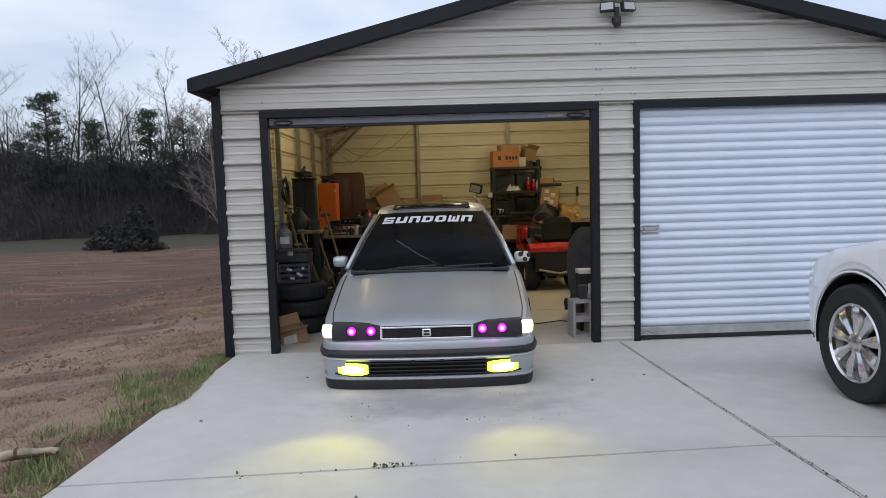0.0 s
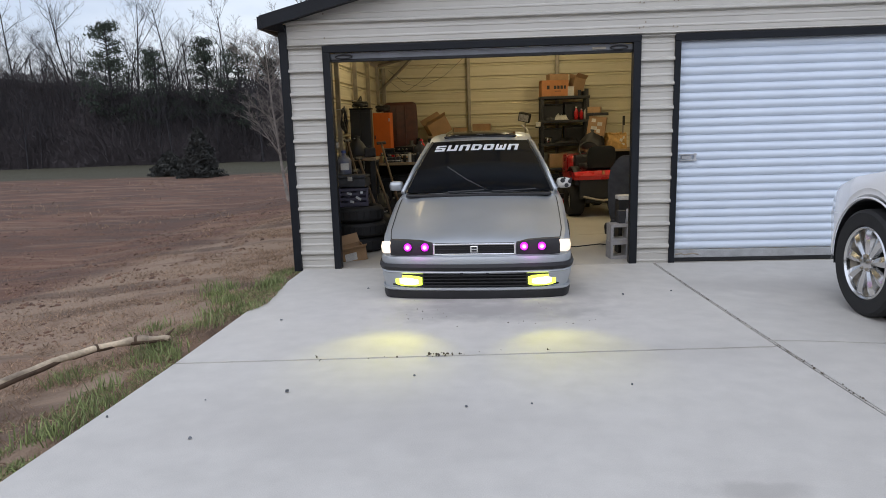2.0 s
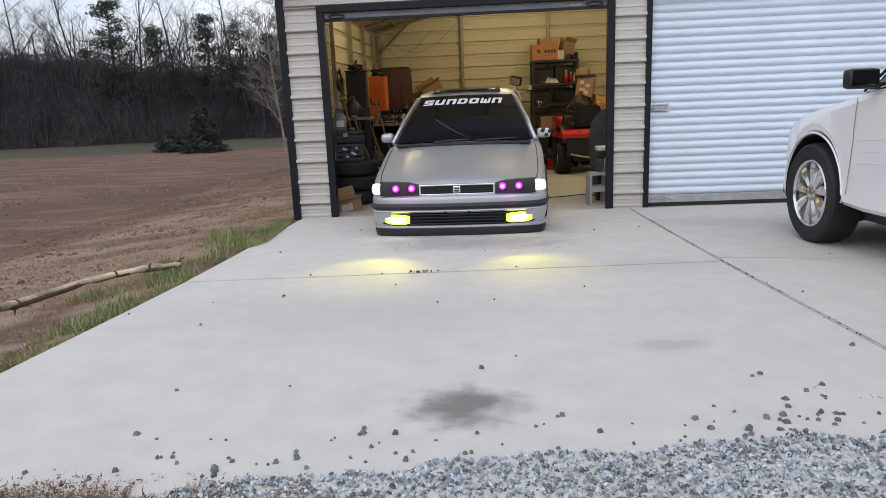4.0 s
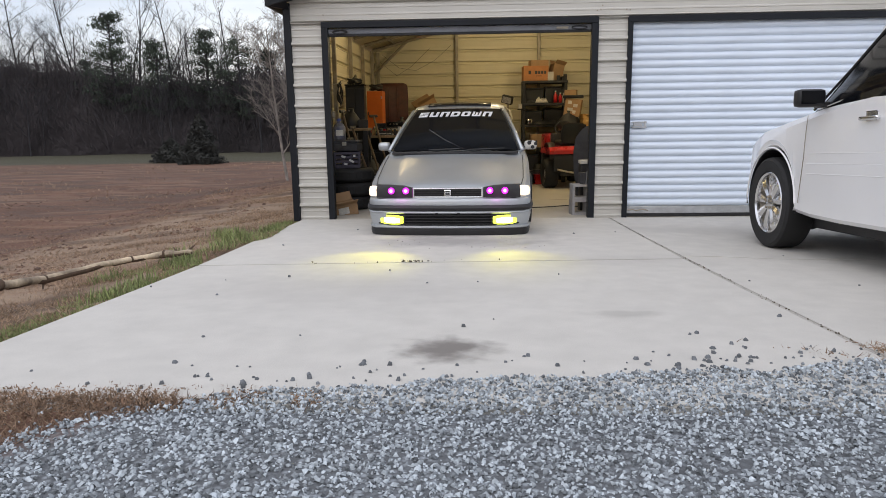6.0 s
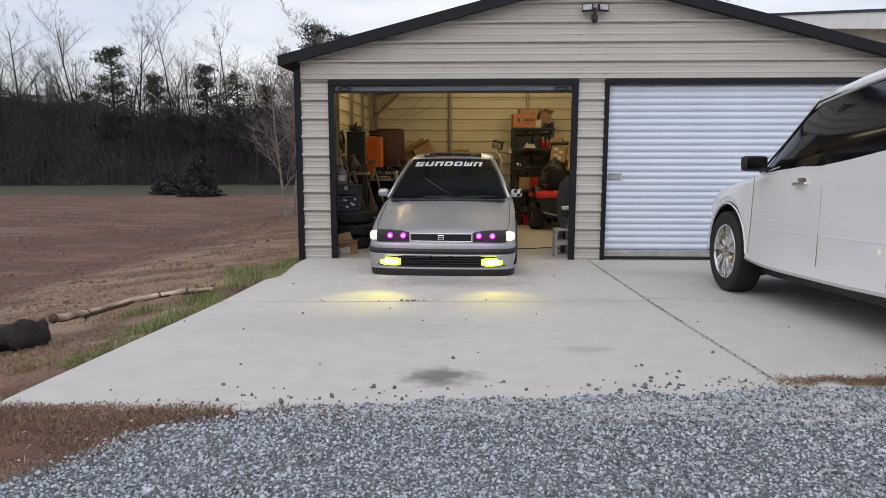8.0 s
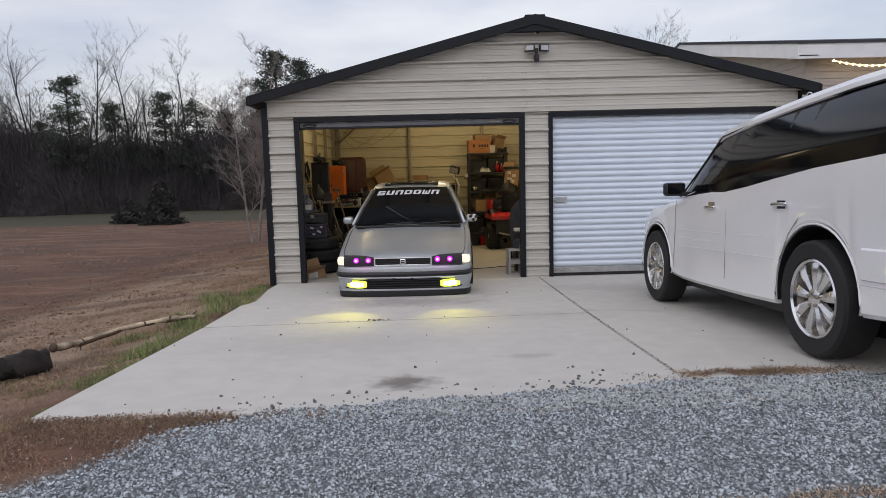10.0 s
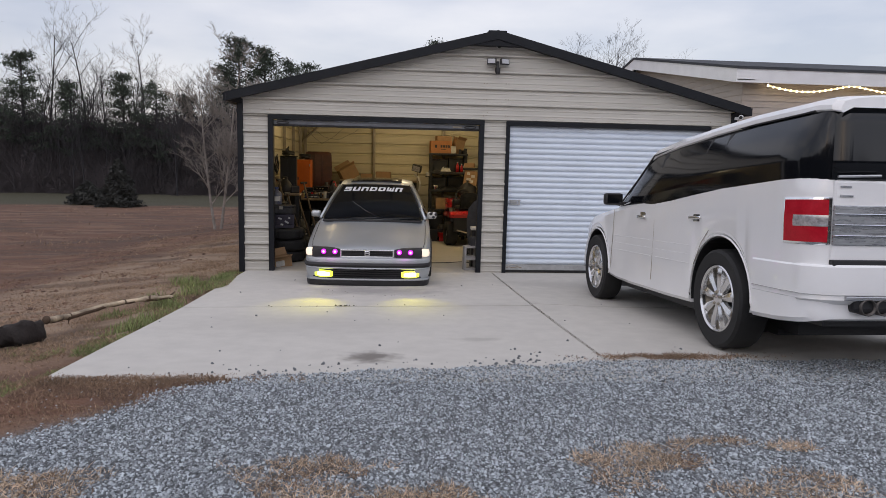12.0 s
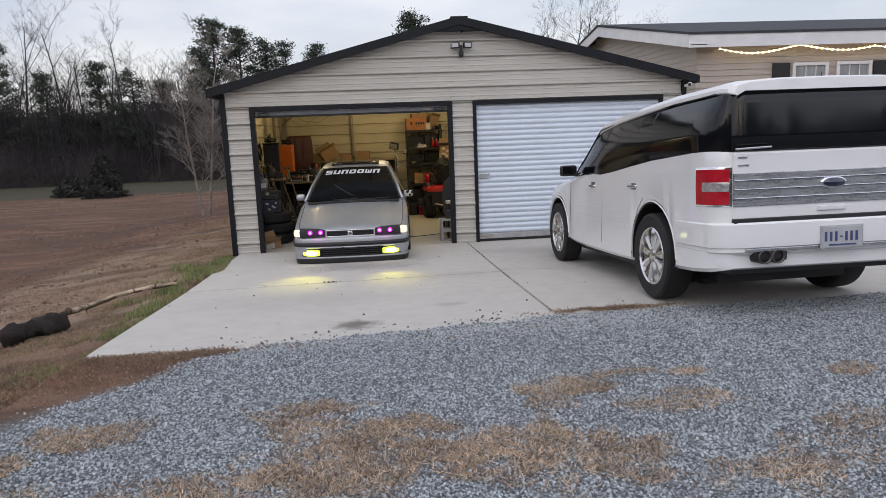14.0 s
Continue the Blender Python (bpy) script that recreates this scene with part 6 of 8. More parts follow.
# ---- trees ----
def limbs(height, seed, spread=0.5, stems=1, sides=4, low=0.25, depth=4, thick=0.012, many=6, twig=0.006, reach=1.0):
    """A bare tree as two meshes' worth of rings: (verts, faces) of the trunk and limbs, and of the twigs."""
    r = random.Random(seed)
    out = ([], []), ([], [])

    def stick(pts, radii, store, n):
        vs, fs = store
        base = len(vs)
        for i, p in enumerate(pts):
            d = (pts[min(i + 1, len(pts) - 1)] - pts[max(i - 1, 0)]).normalized()
            a = d.orthogonal().normalized()
            b = d.cross(a)
            for k in range(n):
                t = 2 * math.pi * k / n
                vs.append(p + (a * math.cos(t) + b * math.sin(t)) * radii[i])
        for i in range(len(pts) - 1):
            for k in range(n):
                fs.append((base + i * n + k, base + i * n + (k + 1) % n, base + (i + 1) * n + (k + 1) % n, base + (i + 1) * n + k))

    def grow(p, d, length, rad, level):
        n = 5 if level == 0 else (3 if level < 3 else 1)
        pts, radii, q = [p], [rad], d.copy()
        for i in range(n):
            q = (q + Vector((r.gauss(0, 1), r.gauss(0, 1), r.gauss(0.25, 0.6))) * (0.035 if level == 0 else 0.15)).normalized()
            pts.append(pts[-1] + q * length / n)
            radii.append(rad * (1 - 0.75 * (i + 1) / n))
        stick(pts, radii, out[0] if level < 1 else out[1], sides + 2 if level == 0 else (sides if level < 2 else 3))
        if level >= depth:
            return
        count = many * 2 if level == 0 else max(3, many - level)
        for i in range(count):
            f = r.uniform(low if level == 0 else 0.2, 0.98)
            k = min(int(f * n), n - 1)
            at = pts[k].lerp(pts[k + 1], f * n - k)
            side = Vector((r.gauss(0, 1), r.gauss(0, 1), r.gauss(0, 0.4))).normalized()
            nd = (q * (0.75 if level else 0.65) + side * spread + Vector((0, 0, 0.25))).normalized()
            grow(at, nd, length * r.uniform(0.32, 0.55) * ((1.1 - 0.5 * f) * reach if level == 0 else 1), max(rad * (1 - 0.75 * f) * 0.55, twig), level + 1)

    for s in range(stems):
        d = Vector((r.gauss(0, 0.16), r.gauss(0, 0.16), 1)) if stems > 1 else Vector((r.gauss(0, 0.03), r.gauss(0, 0.03), 1))
        grow(Vector((r.uniform(-1, 1) * 0.12 * (stems > 1), r.uniform(-1, 1) * 0.12 * (stems > 1), 0)), d.normalized(), height * r.uniform(0.8, 1), height * thick, 0)
    return out


def bare_tree(name, at, height, seed, material, label, group, **kw):
    t = thing(name, at, 0, label, "tree", group)
    (v0, f0), (v1, f1) = limbs(height, seed, **kw)
    raw("trunk", v0, f0, material, t, smooth=True)
    raw("crown", v1, f1, material, t)
    return t


def pine(at, height, seed, label, group):
    r = random.Random(seed)
    g = np.random.default_rng(seed)
    t = thing("pine_tree", at, 0, label, "tree", group)
    bm = bmesh.new()
    tube(bm, [(0, 0, 0), (0.1, 0, height * 0.5), (0.05, 0.1, height * 0.97)], [height * 0.016, height * 0.011, 0.03], 7)
    cen = []
    for k in range(60):
        f = 0.30 + 0.68 * (k / 60) ** 0.85
        a = k * 2.4 + r.uniform(-0.5, 0.5)
        reach = height * (0.035 + 0.25 * (1.02 - f) ** 0.75) * r.uniform(0.45, 1.15)
        tip = Vector((math.cos(a) * reach, math.sin(a) * reach, height * f + reach * 0.22))
        foot = Vector((0, 0, height * f - reach * 0.1))
        tube(bm, [foot, tip], [0.04, 0.012], 4, False)
        if r.random() > 0.36:
            cen += [foot.lerp(tip, u) for u in (0.45, 0.72, 0.95)]
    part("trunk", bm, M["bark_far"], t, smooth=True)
    n = len(cen) * 76
    c = np.array([tuple(p) for p in cen])[g.integers(0, len(cen), n)]
    p = c + g.normal(0, 1, (n, 3)) * np.array([0.30, 0.30, 0.13]) * height / 11
    s = g.uniform(0.04, 0.095, n) * height / 11
    q = g.normal(0, 1, (n, 3, 3)) * s[:, None, None] * 0.8
    verts = (p[:, None, :] + q).reshape(-1, 3)
    raw("crown", verts, np.arange(n * 3).reshape(-1, 3), M["needle"], t, "dark green needle clumps")
    return t


def woods():
    g = "woodland edge"
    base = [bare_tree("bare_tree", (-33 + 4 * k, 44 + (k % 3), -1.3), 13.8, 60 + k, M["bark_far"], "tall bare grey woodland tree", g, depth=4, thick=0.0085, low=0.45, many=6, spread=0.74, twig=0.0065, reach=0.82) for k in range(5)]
    r = random.Random(5)
    spots = [(-38, 47, 1.0), (-36, 43, 0.95), (-29.3, 45, 0.97), (-25.6, 46, 0.98), (-24.2, 43, 0.8), (-22.2, 47, 0.85), (-20, 45, 0.95), (-17.4, 44, 0.85), (-14.5, 46, 0.9), (-12.8, 49, 0.95), (-11, 45, 0.85)]
    spots += [(r.uniform(-48, -6), r.uniform(52, 62), r.uniform(0.75, 1.0)) for _ in range(32)]
    spots += [(-39 + 2.1 * k + r.uniform(-0.7, 0.7), r.uniform(44, 50), r.uniform(0.7, 0.98)) for k in range(15)]
    spots += [(r.uniform(-50, -29), r.uniform(43, 50), r.uniform(0.8, 1.0)) for _ in range(16)]
    spots += [(-44, 46, 1.05), (-42, 50, 1.0), (-47, 44, 1.05), (-52, 48, 1.05), (-56, 44, 1.0)]
    # behind the house
    spots += [(17.0, 47, 1.0), (18.8, 45, 0.97), (21.0, 46, 0.95), (23.5, 46, 0.92), (25.5, 45, 0.88), (16.4, 46, 0.97), (17.8, 45, 0.95)]
    for k, (x, y, s) in enumerate(spots):
        copy_thing(base[k % 5], pose(x, y, -1.3, 0, 0, r.uniform(0, 360)) @ Matrix.Diagonal((s * r.uniform(0.9, 1.15), s * r.uniform(0.9, 1.15), s * (0.80 if x < 0 else 1.0), 1)))
    sap = bare_tree("sapling", (-20, 40.6, -1.1), 7.4, 77, M["bark_far"], "thin bare sapling at the wood's edge", "saplings in the brush", depth=3, thick=0.006, low=0.15, many=5, spread=0.42, twig=0.010)
    for k in range(30):
        q = r.uniform(0.75, 1.2)
        copy_thing(sap, pose(r.uniform(-62, -3), r.uniform(40.3, 42.5), -1.1, 0, 0, r.uniform(0, 360)) @ Matrix.Diagonal((q, q, q * r.uniform(0.85, 1.1), 1)))
    for k in range(16):
        q = r.uniform(1.15, 1.45)
        copy_thing(sap, pose(-44 + 2.5 * k + r.uniform(-0.8, 0.8), r.uniform(46, 51), -1.2, 0, 0, r.uniform(0, 360)) @ Matrix.Diagonal((q * 1.1, q * 1.1, q, 1)))
    for x, y, h, sd in ((-25.3, 43, 10.6, 1), (-21.9, 43, 8.8, 2), (-18.1, 43, 9.2, 3), (-15.7, 43, 8.6, 4), (-14.6, 47, 8.0, 5), (-29.5, 47, 7.6, 6)):
        pine((x, y, -1.2), h, sd, "dark green pine with a ragged crown", "woodland pines")
    for x, y, h, sd in ((-10.2, 46, 12.6, 11), (-8.2, 46, 11.9, 12), (-6.4, 48, 11.2, 13), (-4.6, 46, 10.7, 14), (-2.2, 46, 10.6, 15), (-11.8, 49, 10.8, 16), (5.7, 46, 12.8, 17)):
        pine((x, y, -1.2), h, sd, "tall dark pine showing over the roof", "woodland pines")


def thicket():
    """Winter brush under the trees: dead leaves and twigs, in a deep bank."""
    g = np.random.default_rng(3)
    def crest(x):
        return 6.2 + 0.9 * noise.noise(Vector((x * 0.12, 2, 0))) + 0.6 * noise.noise(Vector((x * 0.45, 5, 0))) + min(2.8, max(0.0, (-24 - x) * 0.13))

    # the dense heart of the bank, leaning back as it rises
    xs, fs = np.arange(-76, 15, 0.5), np.linspace(0, 1, 14)
    front = [(x, 42.0 + 2.6 * f + 1.1 * noise.noise(Vector((x * 0.3, f * 2.2, 7))) + 0.5 * noise.noise(Vector((x * 1.1, f * 6, 9))), -1.4 + f * (crest(x) - 0.7) + 0.3 * noise.noise(Vector((x * 1.3, f * 5, 4))) * f) for f in fs for x in xs]
    nx = len(xs)
    back = [(x, y + 2.5, z) for x, y, z in front]
    fc = [(j * nx + i, j * nx + i + 1, (j + 1) * nx + i + 1, (j + 1) * nx + i) for j in range(len(fs) - 1) for i in range(nx - 1)]
    m = len(front)
    fc += [(m + d, m + c, m + b, m + a) for a, b, c, d in list(fc)]
    fc += [(m - nx + i, m - nx + i + 1, 2 * m - nx + i + 1, 2 * m - nx + i) for i in range(nx - 1)]
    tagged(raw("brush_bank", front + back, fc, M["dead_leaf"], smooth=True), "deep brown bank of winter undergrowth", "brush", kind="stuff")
    n = 260000
    x = g.uniform(-75, 14, n)
    top = np.interp(x, xs, [crest(a) for a in xs])
    f = g.beta(1.0, 1.1, n)
    y = 41.7 + 2.6 * f + np.array([1.1 * noise.noise(Vector((a * 0.3, b * 2.2, 7))) for a, b in zip(x, f)]) + g.uniform(-0.7, 0.5, n)
    z = -1.2 + f * (top - 0.35)
    d = np.stack([g.normal(0, 0.55, n), g.normal(-0.1, 0.35, n), np.abs(g.normal(0.6, 0.5, n))], 1)
    d *= (g.uniform(0.10, 0.36, n) / np.linalg.norm(d, axis=1))[:, None]
    w = g.normal(0, 1, (n, 3)) * g.uniform(0.010, 0.035, n)[:, None]
    a = np.stack([x, y, z], 1)
    verts = np.stack([a - w, a + w, a + d], 1).reshape(-1, 3)
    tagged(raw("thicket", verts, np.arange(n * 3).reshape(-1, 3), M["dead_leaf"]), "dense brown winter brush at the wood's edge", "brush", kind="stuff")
    # twigs arching out of it
    n = 15000
    x = g.uniform(-70, 14, n)
    f = g.uniform(0, 1, n) ** 0.7
    top = 6.0 + np.array([1.0 * noise.noise(Vector((a * 0.12, 2, 0))) for a in x]) + np.clip((-24 - x) * 0.13, 0, 2.8)
    y = 40.6 + g.uniform(0, 4, n)
    z = -1.1 + f * top * 0.93
    L = g.uniform(0.5, 1.9, n)
    d = np.stack([g.normal(0, 0.6, n), g.normal(-0.2, 0.3, n), np.abs(g.normal(0.7, 0.4, n))], 1)
    d /= np.linalg.norm(d, axis=1)[:, None]
    a = np.stack([x, y, z], 1)
    b = a + d * L[:, None]
    w = np.stack([np.full(n, 0.013), np.zeros(n), np.zeros(n)], 1)
    verts = np.stack([a - w, a + w, b + w * 0.3, b - w * 0.3], 1).reshape(-1, 3)
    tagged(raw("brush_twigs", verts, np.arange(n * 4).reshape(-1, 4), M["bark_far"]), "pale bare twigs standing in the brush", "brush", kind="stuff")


def cedar(at, height, width, seed):
    g = np.random.default_rng(seed)
    t = thing("cedar_bush", at, 0, "dark spreading evergreen bush at the field's edge", "bush")
    bm = bmesh.new()
    tube(bm, [(0, 0, 0), (0, 0, height * 0.8)], [0.09, 0.02], 6)
    part("trunk", bm, M["bark_far"], t)
    n = 9000
    f = g.uniform(0, 1, n) ** 1.2
    a = g.uniform(0, 2 * np.pi, n)
    lobes = 0.85 + 0.15 * np.sin(a * 5 + f * 9) + 0.10 * np.sin(f * 23 + a * 2)
    rr = width * (1 - f) ** 0.75 * np.sqrt(g.uniform(0.1, 1, n)) * lobes
    p = np.stack([rr * np.cos(a), rr * np.sin(a), f * height + 0.05], 1)
    q = g.normal(0, 0.055, (n, 3, 3))
    raw("crown", (p[:, None, :] + q).reshape(-1, 3), np.arange(n * 3).reshape(-1, 3), M["cedar"], t, "dark green sprays")


def far_belt():
    """The wood goes on round the west and south of the field."""
    g = np.random.default_rng(8)
    n = 36000
    u = g.uniform(0, 1, n)
    along = np.where(u < 0.4, 0, 1)
    x = np.where(along == 0, -66 + g.uniform(-4, 4, n), g.uniform(-70, 60, n))
    y = np.where(along == 0, g.uniform(-55, 34, n), -58 + g.uniform(-5, 5, n))
    top = 11 + 3.5 * np.array([noise.noise(Vector((a * 0.13, b * 0.13, 3))) for a, b in zip(x, y)])
    z = -0.8 + g.beta(1.0, 1.2, n) * top
    q = g.normal(0, 0.55, (n, 3, 3))
    verts = (np.stack([x, y, z], 1)[:, None, :] + q).reshape(-1, 3)
    tagged(raw("far_woods", verts, np.arange(n * 3).reshape(-1, 3), M["dead_leaf"]), "brown winter woods across the field", "woods", kind="stuff")


woods()
thicket()
far_belt()
cedar((-11.9, 25.5, -0.9), 2.35, 1.25, 5)
cedar((-14.3, 27.5, -0.85), 1.1, 1.2, 6)
bare_tree("bare_tree", (-3.2, 10.2, -0.55), 5.1, 91, M["bark"], "pale bare tree with several stems by the garage", "", stems=2, depth=4, thick=0.010, low=0.16, many=9, spread=0.85, twig=0.003, reach=0.62)
bare_tree("bare_tree", (-2.55, 11.4, -0.6), 3.6, 93, M["bark"], "small bare sapling behind the garage", "", stems=2, depth=3, thick=0.010, low=0.15, many=7, spread=0.7)


# ---- fallen pole and charred log beside the drive ----
M["bark_brown"] = mat("brown_bark", (0.11, 0.070, 0.045), 0.9, 0.0, 14, 0.3, 90, 0.5, 0.004)


def fallen_pole():
    t = thing("fallen_branch", (0, 0, 0), 0, "long pale barkless branch lying in the grass", "branch")
    bm = bmesh.new()
    pts = [(-0.58, -2.86, 0.02), (-0.77, -2.80, 0.02), (-0.91, -2.81, 0.02), (-1.09, -2.90, 0.02), (-1.22, -3.20, 0.03), (-1.29, -3.50, 0.03), (-1.30, -3.76, 0.04), (-1.27, -4.02, 0.07), (-1.28, -4.32, 0.10)]
    pts = [(x, y, lie(x, y) + z + 0.055) for x, y, z in pts]
    fine, rad = [], []
    for k in range(len(pts) - 1):
        for f in (0, 0.25, 0.5, 0.75):
            fine.append(tuple(a + (b - a) * f + 0.012 * noise.noise(Vector((k * 1.7 + f * 1.7, d, 3))) for d, (a, b) in enumerate(zip(pts[k], pts[k + 1]))))
            u = (k + f) / (len(pts) - 1)
            rad.append((0.019 + 0.012 * u + (0.008 if 0.10 < u < 0.26 else 0)) * (1 + 0.12 * noise.noise(Vector((u * 22, 0, 0)))))
    tube(bm, fine, rad, 10)
    part("stem", bm, M["log"], t, smooth=True)
    # strips of bark left on the flank and underside
    for k0, k1, side in ((0, 8, 0.006), (9, 15, -0.004), (15, 26, 0.007), (26, 31, -0.002)):
        bm = bmesh.new()
        run = [Vector(fine[k]) + Vector((side, -0.005, -0.008)) for k in range(k0, k1 + 1)]
        tube(bm, run, [rad[k] * (0.35 if k in (k0, k1) else 0.86) for k in range(k0, k1 + 1)], 10)
        part("bark_strip", bm, M["bark_brown"], t, "dark brown bark", smooth=True)
    for k in (6, 12, 24, 31):
        bm = bmesh.new()
        p, q = Vector(fine[k]), Vector(fine[min(k + 1, len(fine) - 1)])
        d = (q - p).normalized() if k < len(fine) - 1 else (p - Vector(fine[k - 1])).normalized()
        tube(bm, [p - d * 0.016, p, p + d * 0.016], [rad[k] * 0.9, rad[k] * 1.28, rad[k] * 0.9], 10)
        part("knot", bm, M["bark_brown"], t, smooth=True)
    for u, d in ((1, (0.05, 0.06, 0.05)), (3, (-0.06, 0.07, 0.04)), (24, (0.02, -0.05, -0.06))):
        bm = bmesh.new()
        p = Vector(fine[u])
        tube(bm, [p, p + Vector(d) * 0.6, p + Vector(d)], [0.012, 0.008, 0.004], 6)
        part("twig", bm, M["bark_brown"], t)
    c = thing("charred_log", (0, 0, 0), 0, "short black charred log on the brown grass", "log")
    bm = bmesh.new()
    a = Vector((-1.24, -4.36, lie(-1.24, -4.36) + 0.06))
    b = Vector((-1.64, -4.82, lie(-1.64, -4.82) + 0.06))
    fine, rad = [], []
    for k in range(25):
        f = k / 24
        fine.append(a.lerp(b, f) + Vector((0.02 * math.sin(f * 4), 0, 0.012 + 0.022 * math.sin(f * 3.1))))
        rad.append(0.078 + 0.020 * math.sin(f * 3.1) - (0.035 if k in (0, 24) else 0))
    tube(bm, fine, rad, 14)
    for v in bm.verts:
        v.co += Vector((noise.noise(v.co * 9), noise.noise(v.co * 9 + Vector((5, 0, 0))), noise.noise(v.co * 9 + Vector((0, 7, 0))))) * 0.05 + noise.noise_vector(v.co * 26) * 0.028
    part("stump", bm, M["char"], c, smooth=True)
    bm = bmesh.new()
    q = fine[22]
    tube(bm, [q, q + Vector((-0.10, 0.0, 0.035)), q + Vector((-0.20, 0.03, 0.03))], [0.05, 0.034, 0.030], 8)
    for v in bm.verts:
        v.co += noise.noise_vector(v.co * 14) * 0.02
    part("stub", bm, M["char"], c)


fallen_pole()


# ---- neighbouring house ----
def house():
    hx, hy, ez = 8.55, 2.5, 3.57
    h = thing("house", (0, 0, 0), 0, "beige sided single-storey house with white fascia and black shutters", "house")
    ridge_y, ridge_z, back = 8.3, 4.56, 14.2
    ox, oy = hx + 0.35, hy + 0.38
    # lapped siding boards: front and gable end
    lap = 0.125
    rows = int(3.7 / lap)

    def board(wall, pts):
        bm = bmesh.new()
        vs = [bm.verts.new(p) for p in pts]
        for f in ((0, 1, 2, 3), (5, 4, 7, 6), (4, 5, 1, 0), (4, 0, 3, 7), (1, 5, 6, 2), (3, 2, 6, 7)):
            bm.faces.new([vs[i] for i in f])
        part("siding_board", bm, M["siding"], wall)

    front = new("front_wall")
    front.parent = h
    for k in range(rows):
        z0, x0, x1 = -0.15 + k * lap, ox, 24.0
        if z0 + lap > ez + 0.02:
            break
        board(front, ((x0, oy - 0.016, z0), (x1, oy - 0.016, z0), (x1, oy, z0 + lap), (x0, oy, z0 + lap), (x0, oy + 0.06, z0), (x1, oy + 0.06, z0), (x1, oy + 0.06, z0 + lap), (x0, oy + 0.06, z0 + lap)))
    end = new("gable_wall")
    end.parent = h
    z = -0.15
    while z < ridge_z - 0.1:
        if z < ez - 0.02:
            a, b = oy, back - 0.4
        else:
            f = (z - ez) / (ridge_z - ez)
            a, b = oy + (ridge_y - oy) * f, back - 0.4 - (back - 0.4 - ridge_y) * f
        board(end, ((ox - 0.016, a, z), (ox - 0.016, b, z), (ox, b, z + lap), (ox, a, z + lap), (ox + 0.06, a, z), (ox + 0.06, b, z), (ox + 0.06, b, z + lap), (ox + 0.06, a, z + lap)))
        z += lap
    part("core_wall", boxes((ox + 0.07, 24, oy + 0.07, back - 0.5, -0.2, ez - 0.1)), M["siding"], h)
    # roof
    bm = bmesh.new()
    prof = [(hy - 0.02, ez + 0.03), (ridge_y, ridge_z + 0.06), (back, ez + 0.03), (back, ez - 0.02), (ridge_y, ridge_z), (hy - 0.02, ez - 0.02)]
    grid(bm, [[(x, y, z + 0.12) for y, z in prof] for x in (hx - 0.02, 24.5)], True)
    vs = list(bm.verts)
    bm.faces.new(vs[:6]), bm.faces.new(vs[6:])
    rf = part("roof", bm, M["roofing"], h, "dark low-pitched roof")
    # fascia: front eave and rake boards, white soffit
    part("fascia", boxes((hx + 0.032, 24.4, hy, hy + 0.03, ez - 0.16, ez + 0.115), bevel=0.004), M["white_paint"], rf, "white fascia board")
    for y1, z1 in ((hy, ez), (back, ez)):
        bm = bmesh.new()
        pr = [(y1, z1 - 0.16), (y1, z1 + 0.115), (ridge_y, ridge_z + 0.125), (ridge_y, ridge_z - 0.15)]
        grid(bm, [[(x, y, z) for y, z in pr] for x in (hx, hx + 0.03)], True)
        vs = list(bm.verts)
        bm.faces.new(vs[:4]), bm.faces.new(vs[4:])
        part("rake_board", bm, M["white_paint"], rf, "white rake board")
    part("soffit", boxes((hx + 0.03, 24.4, hy + 0.03, oy + 0.03, ez - 0.13, ez - 0.11)), M["siding"], rf)
    bm = bmesh.new()
    pr = [(hy, ez - 0.115), (ridge_y, ridge_z - 0.105), (ridge_y, ridge_z - 0.085), (hy, ez - 0.095)]
    grid(bm, [[(x, y, z) for y, z in pr] for x in (hx + 0.03, ox + 0.03)], True)
    part("rake_soffit", bm, M["siding"], rf)
    # windows with shutters
    for x0 in (11.05, 12.06, 16.5):
        w = new("window")
        w.parent = h
        z0, z1, wd = 1.5, 3.08, 0.82
        part("frame", boxes((x0, x0 + wd, oy - 0.06, oy - 0.015, z1 - 0.07, z1), (x0, x0 + wd, oy - 0.06, oy - 0.015, z0, z0 + 0.07), (x0, x0 + 0.07, oy - 0.06, oy - 0.015, z0 + 0.07, z1 - 0.07), (x0 + wd - 0.07, x0 + wd, oy - 0.06, oy - 0.015, z0 + 0.07, z1 - 0.07), bevel=0.005), M["white_paint"], w, "white window frame")
        part("pane", boxes((x0 + 0.07, x0 + wd - 0.07, oy - 0.032, oy - 0.026, z0 + 0.07, z1 - 0.07)), M["pane"], w)
        part("muntin", boxes((x0 + 0.30, x0 + 0.318, oy - 0.044, oy - 0.034, z0 + 0.07, z1 - 0.07)), M["white_paint"], w)
        part("muntin", boxes((x0 + 0.53, x0 + 0.548, oy - 0.044, oy - 0.034, z0 + 0.07, z1 - 0.07)), M["white_paint"], w)
        part("meeting_rail", boxes((x0 + 0.07, x0 + wd - 0.07, oy - 0.046, oy - 0.030, 2.27, 2.31)), M["white_paint"], w)
    for x0 in (10.60, 12.93, 16.05, 17.37):
        sh = part("shutter", boxes((x0, x0 + 0.40, oy - 0.045, oy - 0.016, 1.5, 3.08), bevel=0.006), M["black"], h, "black louvred shutter")
        for k in range(18):
            part("louvre", boxes((x0 + 0.05, x0 + 0.35, oy - 0.052, oy - 0.040, 1.56 + k * 0.082, 1.60 + k * 0.082)), M["black"], sh)


M["pane"] = mat("curtained_pane", (0.36, 0.38, 0.40), 0.06, 0.0, 3, 0.2, 14, 0.0, coat=1.0, stretch=(6, 1, 0.3))
house()


